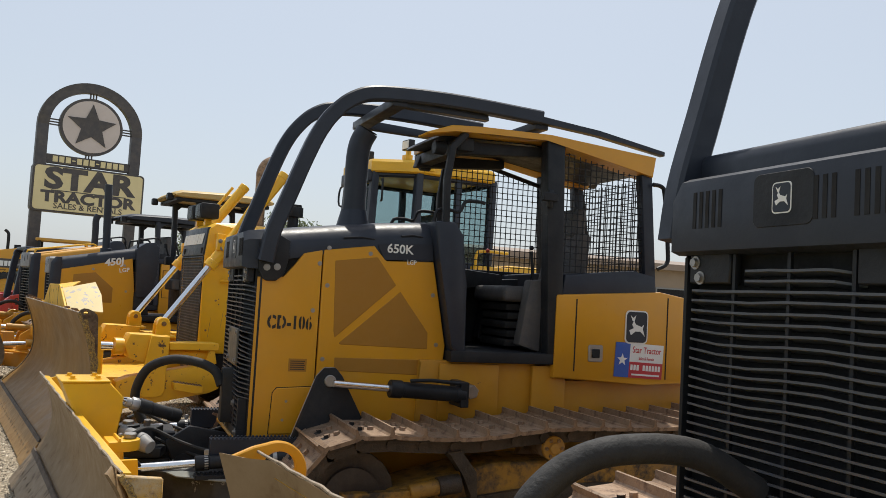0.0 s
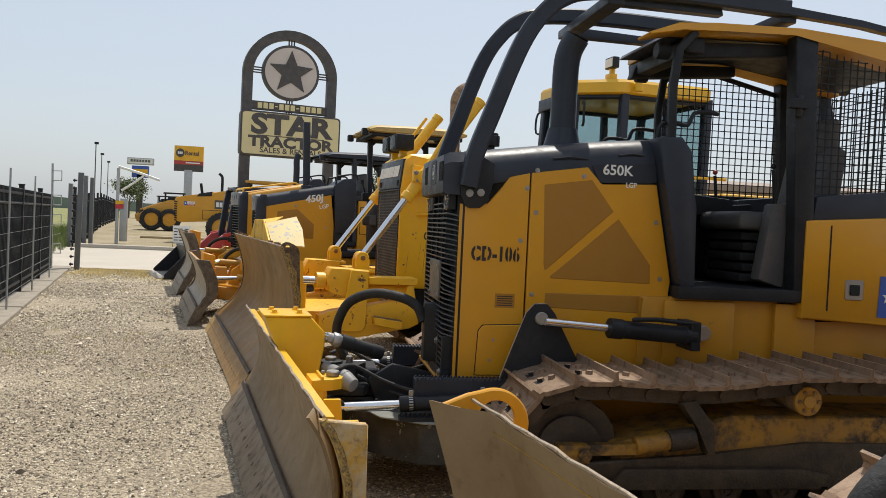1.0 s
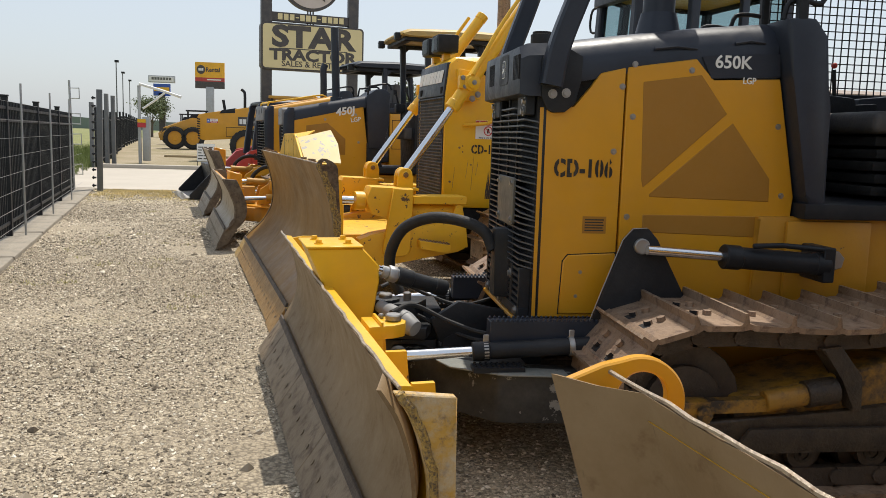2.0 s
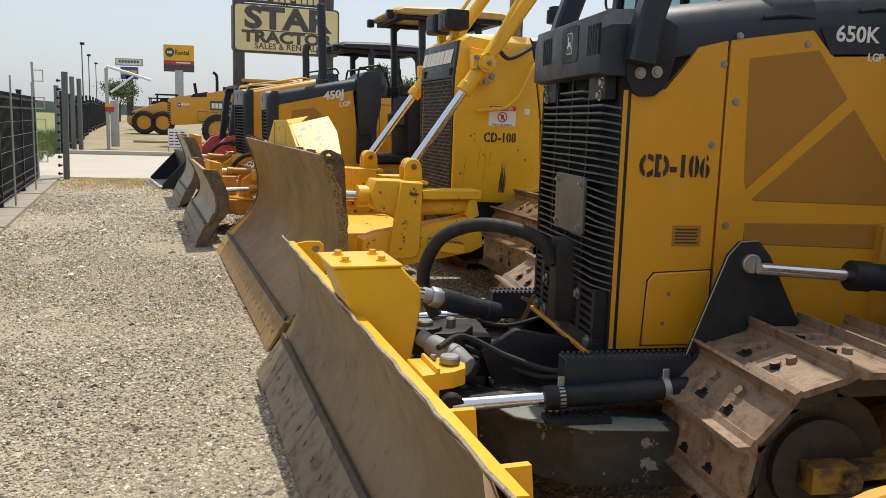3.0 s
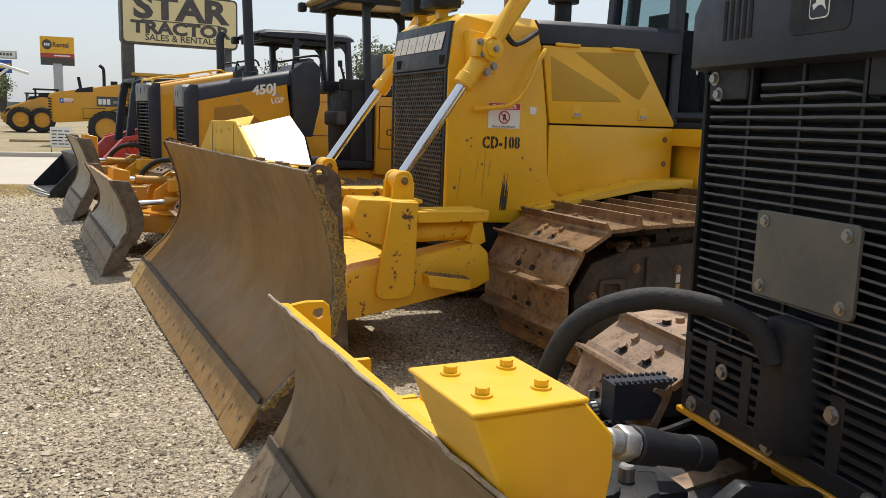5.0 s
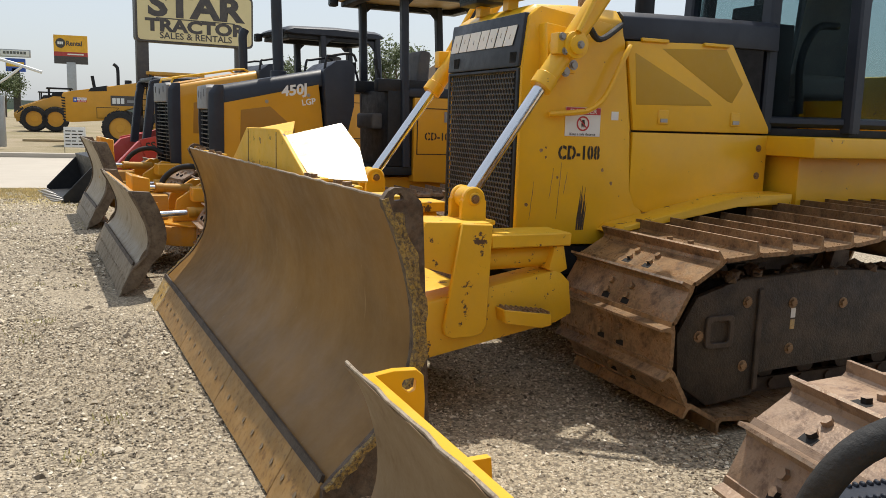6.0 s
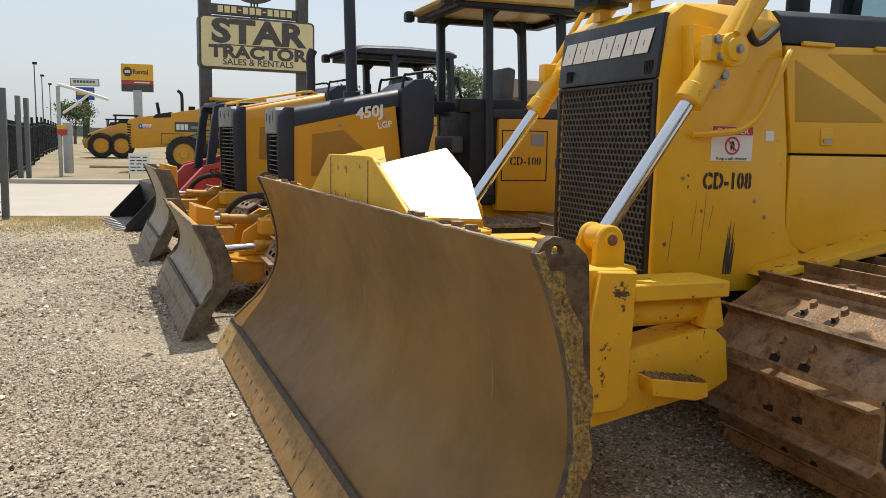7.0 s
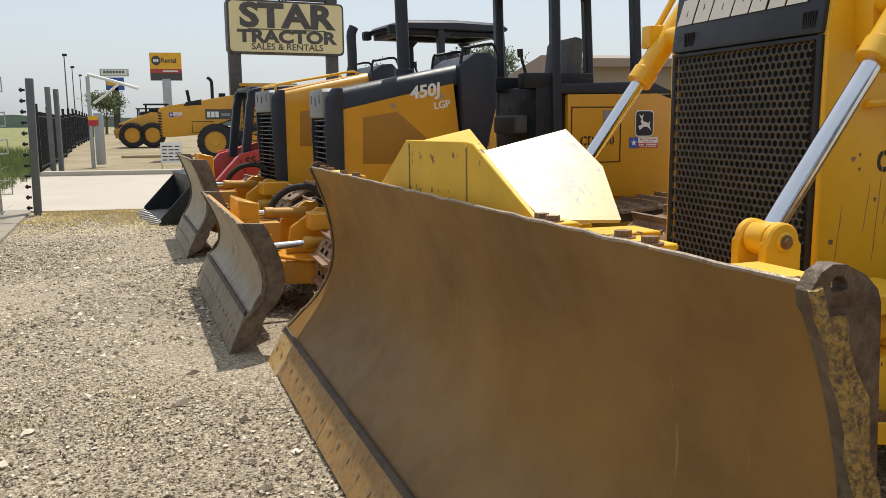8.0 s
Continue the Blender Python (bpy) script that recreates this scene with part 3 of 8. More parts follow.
yard_sign()
S = thing("rental_sign", pose(-13.70, 105, 0.29, 0, 0, 0.8) @ Matrix.Diagonal((1.093, 1.093, 1.151, 1)), "tall roadside sign, yellow over red and black", "sign")
bm = bm_new()
box(bm, -0.42, 0.42, -0.25, 0.25, 0, 5.4)
part("pole", bm, GALV, S, "pale grey sign column", 0.03)
for n_, z0, z1, mt in (("yellow_field", 6.35, 7.90, surface("sign_yellow", (0.80, 0.42, 0.02), 0.5)), ("red_field", 5.95, 6.35, surface("sign_red", (0.42, 0.04, 0.04), 0.5)), ("black_field", 5.25, 5.95, SIGN_DARK)):
    bm = bm_new()
    box(bm, -1.55, 1.55, -0.2, 0.2, z0, z1)
    part(n_, bm, mt, S)
words("sign_word", "Rental", 0.62, (-0.42, -0.21, 6.95), FACE_SOUTH, SIGN_DARK, S, 0.01, 0.95, 0.015)
bm = bm_new()
rod(bm, (-0.92, -0.23, 7.15), (-0.92, -0.2, 7.15), 0.45, 24)
dot = part("logo_disc", bm, SIGN_DARK, S, "dark round emblem")
bm = bm_new()
for k in range(3):
    box(bm, -1.18 + 0.18 * k, -1.03 + 0.18 * k, -0.245, -0.23, 7.03, 7.28)
part("logo_bars", bm, WHITE, dot)
bm = bm_new()
box(bm, -0.3, 1.2, -0.215, -0.2, 6.08, 6.2)
part("lettering_bars", bm, WHITE, S)
S = thing("dealer_sign", pose(-22.2, 120, rise(120)), "distant white sign over a yellow and blue board", "sign")
bm = bm_new()
box(bm, -0.4, 0.4, -0.2, 0.2, 0, 6.0)
part("pole", bm, SIGN_DARK, S)
bm = bm_new()
box(bm, -1.75, 1.75, -0.2, 0.2, 7.35, 8.3)
wb = part("white_board", bm, GALV, S, bevel=0.05)
bm = bm_new()
box(bm, -1.6, 1.6, -0.23, -0.2, 7.47, 8.18)
part("white_face", bm, WHITE, wb)
for k in range(7):
    bm = bm_new()
    box(bm, -1.3 + 0.38 * k, -1.02 + 0.38 * k, -0.25, -0.23, 7.72, 8.05)
    part("lettering_bar", bm, PLATE_GREY, wb)
bm = bm_new()
box(bm, -1.1, 1.1, -0.2, 0.2, 5.6, 7.2)
part("blue_board", bm, BLUE, S)
bm = bm_new()
box(bm, -1.0, 1.0, -0.22, -0.2, 6.2, 6.75)
part("yellow_band", bm, LEMON, S)
for x, y, h in ((-25.4, 109, 9.0), (-29.7, 130, 9.0), (-33.4, 150, 9.0)):
    P = thing("street_lamp", pose(x, y, rise(y)), "slim dark lamp post with a box lantern", "street lamp", "road lamps")
    bm = bm_new()
    rod(bm, (0, 0, 0), (0, 0, h), 0.09, 8, 0.06)
    part("shaft", bm, POST, P)
    bm = bm_new()
    box(bm, -0.15, 0.3, -0.2, 0.2, h, h + 0.28)
    part("lantern", bm, BLACK, P, bevel=0.03)


# ---- building, trees and skyline ----
bld = thing("low_building", pose(15.0, 46, 0.16), "long low tan building with a brown roof edge", "building")
bm = bm_new()
box(bm, 0, 60, 0, 14, 0, 3.9)
wl_ = part("wall", bm, TAN_WALL, bld, "tan block wall")
bm = bm_new()
prism(bm, [(-0.6, 3.85), (-0.6, 4.25), (7, 5.0), (14.6, 4.25), (14.6, 3.85)], -0.6, 60.6, "x")
part("roof", bm, surface("brown_roof", (0.26, 0.20, 0.16), 0.7, var=0.1, scale=0.5), bld, "low brown metal roof")
for k in range(10):
    bm = bm_new()
    box(bm, 3 + 5.6 * k, 6.2 + 5.6 * k, -0.04, 0.1, 1.0, 2.6)
    w_ = part("window", bm, SHADE_BLACK, bld, "dark window")
    bm = bm_new()
    ring(bm, [(2.9 + 5.6 * k, 0.9), (6.3 + 5.6 * k, 0.9), (6.3 + 5.6 * k, 2.7), (2.9 + 5.6 * k, 2.7)], [(3 + 5.6 * k, 1.0), (6.2 + 5.6 * k, 1.0), (6.2 + 5.6 * k, 2.6), (3 + 5.6 * k, 2.6)], -0.08, 0.05)
    part("window_frame", bm, GREY, w_)

LEAF = surface("foliage", (0.075, 0.105, 0.03), 0.7, var=0.35, scale=0.8, dusty=0.1, bump=0.0)


def tree(x, y, h, spread, seed, label):
    rnd = random.Random(seed)
    T = thing("tree", pose(x, y, rise(y)), label, "tree", "distant trees")
    bm = bm_new()
    rod(bm, (0, 0, 0), (0.1, 0, h * 0.45), 0.035 * h, 8, 0.02 * h)
    limbs = []
    for k in range(6):
        a = k * 1.05 + rnd.random()
        e = Vector((math.cos(a) * spread * 0.6, math.sin(a) * spread * 0.6, h * rnd.uniform(0.6, 0.85)))
        rod(bm, (0.08, 0, h * rnd.uniform(0.25, 0.42)), e, 0.012 * h, 6, 0.005 * h)
        limbs.append(e)
    part("trunk", bm, surface("bark", (0.12, 0.09, 0.065), 0.9), T)
    vs, fs = [], []
    centres = limbs + [Vector((rnd.uniform(-1, 1) * spread * 0.6, rnd.uniform(-1, 1) * spread * 0.6, h * rnd.uniform(0.5, 0.92))) for _ in range(14)]
    for c in centres:
        r = spread * rnd.uniform(0.22, 0.42)
        for _ in range(170):
            d = Vector((rnd.gauss(0, 1), rnd.gauss(0, 1), rnd.gauss(0, 0.7))) * r * 0.6
            p = c + d
            s = spread * rnd.uniform(0.03, 0.07)
            u = Vector((rnd.gauss(0, 1), rnd.gauss(0, 1), rnd.gauss(0, 1))).normalized()
            v = u.orthogonal().normalized()
            i = len(vs)
            vs += [p - u * s, p + v * s * 0.6, p + u * s, p - v * s * 0.6]
            fs.append((i, i + 1, i + 2, i + 3))
    me = bpy.data.meshes.new("crown")
    me.from_pydata(vs, [], fs)
    me.materials.append(LEAF)
    ob = new("crown", me)
    ob.parent = T


tree(-23.2, 118, 5.3, 2.5, 3, "small round green tree by the road")
tree(16, 74, 7.5, 3.0, 8, "green tree behind the machines")
tree(9, 80, 6.0, 2.6, 12, "green tree behind the machines")


def skyline():
    """Low wooded hills, far off."""
    rnd = random.Random(4)
    vs, fs = [], []
    for i in range(241):
        a = radians(-75 + 150 * i / 240)
        R = 900
        h = 6 + 5 * noise.noise((i * 0.06, 0, 3)) + 3.2 * noise.noise((i * 0.5, 5, 3)) + rnd.uniform(-0.8, 0.8)
        vs += [(R * math.sin(a), R * math.cos(a), -4), (R * math.sin(a), R * math.cos(a), max(3, h + 4)), (R * 1.05 * math.sin(a), R * 1.05 * math.cos(a), -4)]
    for i in range(240):
        k = 3 * i
        fs += [(k, k + 3, k + 4, k + 1), (k + 1, k + 4, k + 5, k + 2)]
    me = bpy.data.meshes.new("backdrop")
    me.from_pydata(vs, [], fs)
    me.materials.append(surface("far_woods", (0.16, 0.20, 0.17), 0.95, var=0.2, scale=0.01, dusty=0.2, dust=(0.26, 0.28, 0.28), bump=0.0))
    tagged(new("backdrop", me), "hazy green wooded horizon", "backdrop", kind="structure")


skyline()


# ---- crawler running gear ----
def shoe_mesh(width, pitch, grouser, material, name="track_shoe"):
    bm, h = bm_new(), pitch / 2
    prism(bm, [(-h - 0.012, 0.004), (-h + 0.03, -0.006), (h - 0.01, -0.006), (h + 0.004, 0.004), (h + 0.004, 0.014), (-h + 0.040, 0.013), (-h + 0.028, 0.024), (-h + 0.025, grouser),
               (-h + 0.014, grouser), (-h + 0.008, 0.020), (-h - 0.012, 0.014)], -width / 2, width / 2)
    for s in (0.012, 0.062):
        for y in (-0.075, 0.075):
            rod(bm, (s - 0.02, y, 0.008), (s - 0.02, y, 0.030), 0.016, 6)
    # near-black pads on the shoe, painted as shaded holes
    for y in (-0.075, 0.075):
        box(bm, h - 0.040, h - 0.014, y - 0.026, y + 0.026, 0.008, 0.0148)
    bmesh.ops.recalc_face_normals(bm, faces=bm.faces[:])
    holes = [f for f in bm.faces if abs(f.calc_center_median().x - h + 0.0285) < 0.018 and abs(f.calc_center_median().y) < 0.2]
    for f in bm.faces:
        c = f.calc_center_median()
        f.material_index = 1 if c.z > grouser - 0.002 else 0
    for f in holes:
        if 0.03 < abs(f.calc_center_median().y) < 0.12 and f.calc_center_median().z < 0.02 and f.calc_area() < 0.004:
            f.material_index = 2
    me = bpy.data.meshes.new(name)
    bm.to_mesh(me)
    bm.free()
    for k in (material, SHOE_WORN, SHADE_BLACK):
        me.materials.append(k)
    return me


def track(machine, yc, width, pitch, front, rear, rollers, carrier, sag, shoe_me, frame_mat, frame_label, guard):
    """One crawler track: front and rear are (x, z, radius of the shoe line)."""
    (xf, zf, rf), (xr, zr, rr) = front, rear
    cx, cz = carrier
    loop = []
    top = [(xr, zr + rr), ((xr + cx) / 2, (zr + rr + cz) / 2 - sag), (cx, cz), (cx * 0.55 + xf * 0.45, (cz + zf + rf) / 2 - sag), (xf - 0.12, zf + rf + 0.004)]
    loop += [(p.x, p.z) for p in curve([(x, 0, z) for x, z in top], 10)]
    loop += circle(xf, zf, rf, 30, 88, -90)
    loop += [(xf + (xr - xf) * i / 20, zf - rf + (zr - rr - zf + rf) * i / 20) for i in range(1, 20)]
    loop += circle(xr, zr, rr, 30, 270, 92)
    P = [Vector((x, 0, z)) for x, z in loop]
    P.append(P[0])
    lens = [0.0]
    for a, b in zip(P, P[1:]):
        lens.append(lens[-1] + (b - a).length)
    count = round(lens[-1] / pitch)
    step = lens[-1] / count

    def at(s):
        s %= lens[-1]
        i = max(k for k in range(len(lens) - 1) if lens[k] <= s)
        return P[i].lerp(P[i + 1], (s - lens[i]) / max(1e-6, lens[i + 1] - lens[i]))
    # the frame between the wheels
    bm = bm_new()
    hw = width * 0.30
    prism(bm, [(xf - 0.18, zf - 0.13), (xf - 0.18, zf + 0.03), (xf - 0.45, zf + 0.09), (xf - 0.75, zf + 0.16), (xr + 0.75, zf + 0.16), (xr + 0.35, zr + 0.08), (xr + 0.3, zf - 0.14)], yc - hw, yc + hw)
    base = part("track_frame", bm, frame_mat, machine, frame_label, 0.02)
    s = 1 if yc > 0 else -1
    if guard:
        gx, gz = xf - 0.10, zf - 0.035
        bm = bm_new()
        prism(bm, [(gx + 0.10, gz - 0.04), (gx + 0.11, gz - 0.012), (gx - 0.5, gz + 0.025), (gx - 1.0, gz + 0.08), (xr + 0.35, gz + 0.07), (xr + 0.30, gz - 0.06), (gx - 1.05, gz - 0.12), (gx - 0.14, gz - 0.11)], yc + s * (hw + 0.004), yc + s * (hw + 0.035))
        prism(bm, [(gx - 0.05, gz - 0.12), (gx - 0.12, gz - 0.03), (gx - 0.95, gz - 0.03), (gx - 1.10, gz - 0.06), (gx - 1.05, gz - 0.125), (gx - 0.14, gz - 0.12)], yc + s * (hw + 0.037), yc + s * (hw + 0.06))
        part("rock_guard", bm, GRIME, base, "greasy brown-black steel rock guard", 0.010)
        bm = bm_new()
        prism(bm, [(gx - 0.36, gz + 0.26), (gx - 0.46, gz + 0.15), (gx - 0.50, gz + 0.03), (gx - 0.54, gz + 0.03), (gx - 0.53, gz + 0.16), (gx - 0.44, gz + 0.27)], yc + s * (hw - 0.03), yc + s * (hw + 0.055))
        part("frame_web", bm, GRIME, base, "curved dark web on the track frame", 0.008)
        bm = bm_new()
        box(bm, gx + 0.03, gx + 0.17, yc + s * (hw - 0.02), yc + s * (hw + 0.05), gz - 0.01, gz + 0.07)
        rod(bm, (gx + 0.06, yc + s * hw, gz + 0.03), (gx + 0.06, yc + s * (hw + 0.075), gz + 0.03), 0.030, 12)
        prism(bm, [(gx + 0.03, gz + 0.02), (gx - 0.18, gz + 0.025), (gx - 0.21, gz + 0.045), (gx - 0.18, gz + 0.075), (gx + 0.03, gz + 0.07)], yc + s * (hw - 0.01), yc + s * (hw + 0.04))
        adj = part("track_adjuster", bm, AMBER_GREASY, base, "greasy yellow track adjuster yoke", 0.010)
        bm = bm_new()
        rod(bm, (gx - 0.18, yc + s * (hw + 0.02), gz + 0.06), (gx - 0.34, yc + s * (hw + 0.02), gz + 0.085), 0.040)
        part("adjuster_tube", bm, AMBER_GREASY, adj, bevel=0.004, seg=1)
        bm = bm_new()
        rod(bm, (gx - 0.33, yc + s * (hw + 0.02), gz + 0.084), (gx - 0.45, yc + s * (hw + 0.02), gz + 0.10), 0.050)
        part("adjuster_boot", bm, GRIME, adj, bevel=0.008)
    else:
        bm = bm_new()
        prism(bm, [(xf + 0.25, zf + 0.02), (xf + 0.23, zf - 0.21), (xf + 0.05, zf - 0.335), (xf - 0.22, zf - 0.31), (xf - 0.22, zf - 0.18), (xr + 0.5, zf - 0.16), (xr + 0.6, zf + 0.2), (xf - 0.6, zf + 0.27), (xf - 0.1, zf + 0.25), (xf + 0.15, zf + 0.18)], yc + s * (hw + 0.03), yc + s * (hw + 0.07))
        plate = part("rock_guard", bm, GRIME, base, "black grimy side plate caked in dirt", 0.02)
        yo = yc + s * (hw + 0.069)
        bm = bm_new()
        ring(bm, rounded(xf - 0.06, xf + 0.10, zf - 0.06, zf + 0.09, 0.02, 3), rounded(xf - 0.035, xf + 0.075, zf - 0.035, zf + 0.065, 0.015, 3), min(yo, yo + s * 0.018), max(yo, yo + s * 0.018))
        part("guard_frame", bm, GREASE, plate, "raised square frame on the side plate", 0.003, 1)
        bm = bm_new()
        prism(bm, [(xf - 0.20, zf - 0.28), (xf - 0.20, zf + 0.20), (xf - 0.23, zf + 0.20), (xf - 0.23, zf - 0.28)], min(yo, yo + s * 0.014), max(yo, yo + s * 0.014))
        part("guard_rib", bm, GREASE, plate, "upright rib on the side plate", 0.004, 1)
        bolts("guard_bolt", [(xf + x, yo, zf + z) for x, z in ((-0.14, 0.14), (-0.14, -0.16), (0.13, 0.0), (-0.42, 0.12), (-0.42, -0.10), (-0.75, 0.10))], 0.018, 0.014, (0, s, 0), SHOE_DARK, plate)
        rnd = random.Random(77)
        bm = bm_new()
        for k in range(46):
            x = xf - 0.05 - rnd.random() ** 1.5 * 1.3
            c = Vector((x, yc + s * (hw + rnd.uniform(-0.06, 0.05)), zf + 0.245 + rnd.uniform(0.0, 0.02)))
            r = rnd.uniform(0.012, 0.038)
            bmesh.ops.create_icosphere(bm, subdivisions=1, radius=r, matrix=Matrix.Translation(c) @ Matrix.Diagonal((rnd.uniform(0.7, 1.4), 1, rnd.uniform(0.5, 1.0), 1)))
        for v in bm.verts:
            v.co += Vector((rnd.uniform(-1, 1), rnd.uniform(-1, 1), rnd.uniform(-1, 1))) * 0.006
        tagged(part("caked_dirt", bm, CAP_BROWN, plate, "clods of dried dirt on the track frame", smooth=0), kind="stuff")
    # wheels
    bm = bm_new()
    rod(bm, (xf, yc - 0.10, zf), (xf, yc + 0.10, zf), rf - 0.080, 36)
    rod(bm, (xf, yc - 0.13, zf), (xf, yc + 0.13, zf), rf - 0.16, 30)
    part("idler", bm, GREASE, base, "dark greasy front idler wheel", 0.008)
    bm = bm_new()
    teeth = []
    for i in range(46):
        teeth.append((xr + (rr - (0.075 if i % 2 else 0.115)) * math.cos(2 * math.pi * i / 46), zr + (rr - (0.075 if i % 2 else 0.115)) * math.sin(2 * math.pi * i / 46)))
    prism(bm, teeth, yc - 0.04, yc + 0.04)
    rod(bm, (xr, yc - 0.1, zr), (xr, yc + 0.2 * s, zr), rr * 0.5, 24)
    part("sprocket", bm, GREASE, base, "toothed drive sprocket")
    bm = bm_new()
    for dy in (-0.09, 0.09):
        rod(bm, (0, dy - 0.03, 0), (0, dy + 0.03, 0), 0.105, 20)
    rod(bm, (0, -0.17, 0), (0, 0.17, 0), 0.06, 14)
    bmesh.ops.recalc_face_normals(bm, faces=bm.faces[:])
    rme = bpy.data.meshes.new("track_roller")
    bm.to_mesh(rme)
    bm.free()
    rme.materials.append(GREASE)
    for i in range(rollers):
        share("track_roller", rme, base, Matrix.Translation((xf - 0.45 + (xr + 0.45 - xf + 0.45) * i / (rollers - 1), yc, zf - rf + 0.13)))
    if guard:
        bm = bm_new()
        yo = s * (hw + 0.012)
        rod(bm, (0, s * 0.12, 0), (0, yo, 0), 0.052, 16)
        prism(bm, [(-0.055, 0.01), (0.055, 0.01), (0.075, 0.10), (-0.075, 0.10)], min(s * 0.10, yo - s * 0.006), max(s * 0.10, yo - s * 0.006))
        cap_ = part("roller_cap", bm, AMBER_WORN, base, "greasy yellow roller end cap", 0.004, 1)
        cap_.matrix_basis = Matrix.Translation((xf - 0.45, yc, zf - rf + 0.13))
        bm = bm_new()
        ring(bm, circle(0, 0, 0.034, 14), circle(0, 0, 0.022, 14), yo - s * 0.004, yo + s * 0.008)
        rod(bm, (0, yo - s * 0.004, 0), (0, yo + s * 0.010, 0), 0.012, 8)
        hub_ = part("cap_ring", bm, GRIME, base, "dark ring in the roller cap")
        hub_.matrix_basis = cap_.matrix_basis.copy()
        for i in range(1, rollers):
            at_ = Matrix.Translation((xf - 0.45 + (xr + 0.45 - xf + 0.45) * i / (rollers - 1), yc, zf - rf + 0.13))
            share("roller_cap", cap_.data, base, at_)
            share("cap_ring", hub_.data, base, at_)
    zc = cz - 0.105
    bm = bm_new()
    rod(bm, (cx, yc - 0.06, zc), (cx, yc + s * (hw + 0.02), zc), 0.062, 20)
    prism(bm, [(cx - 0.06, zf + 0.1), (cx - 0.045, zc), (cx + 0.045, zc), (cx + 0.12, zf + 0.1)], yc - 0.10, yc - 0.05)
    part("carrier_roller", bm, SHOE, base, "worn carrier roller under the track chain", 0.006)
    bm = bm_new()
    rod(bm, (cx, yc + s * (hw + 0.018), zc), (cx, yc + s * (hw + 0.045), zc), 0.066, 20)
    rod(bm, (cx, yc + s * (hw + 0.04), zc), (cx, yc + s * (hw + 0.056), zc), 0.030, 16)
    hub = part("roller_hub", bm, AMBER_WORN, base, "yellow bolted roller hub", 0.004, 1)
    for k in range(6):
        a = 2 * math.pi * k / 6
        bm = bm_new()
        rod(bm, (cx + 0.047 * math.cos(a), yc + s * (hw + 0.04), zc + 0.047 * math.sin(a)), (cx + 0.047 * math.cos(a), yc + s * (hw + 0.055), zc + 0.047 * math.sin(a)), 0.010, 6)
        part("hub_bolt", bm, SHOE_DARK, hub)
    # chain
    bm = bm_new()
    for i in range(count):
        p, q = at(i * step), at((i + 1) * step)
        t = (q - p).normalized()
        nrm = t.cross(Vector((0, 1, 0)))
        for dy in (-0.165, 0.165):
            for u, half in ((0.5, 0.52),):
                c = p.lerp(q, u) + Vector((0, yc + dy, 0))
                vs = [bm.verts.new(c + t * (a * step * half) + nrm * b + Vector((0, e, 0))) for a, b in ((-1, -0.078), (1, -0.078), (1, -0.008), (-1, -0.008)) for e in (-0.018, 0.018)]
                for f in ((0, 2, 4, 6), (7, 5, 3, 1), (0, 1, 3, 2), (2, 3, 5, 4), (4, 5, 7, 6), (6, 7, 1, 0)):
                    bm.faces.new([vs[k] for k in f])
        rod(bm, p + Vector((0, yc - 0.195, 0)) - nrm * 0.045, p + Vector((0, yc + 0.195, 0)) - nrm * 0.045, 0.028, 8)
    part("track_chain", bm, GREASE, base, "rusty greasy track chain", smooth=0)
    for i in range(count):
        p, q = at(i * step), at((i + 1) * step)
        t = (q - p).normalized()
        nrm = t.cross(Vector((0, 1, 0)))
        c = p.lerp(q, 0.5)
        share("track_shoe", shoe_me, base, Matrix(((t.x, 0, nrm.x, c.x), (t.y, 1, nrm.y, yc), (t.z, 0, nrm.z, c.z), (0, 0, 0, 1))))
    return base


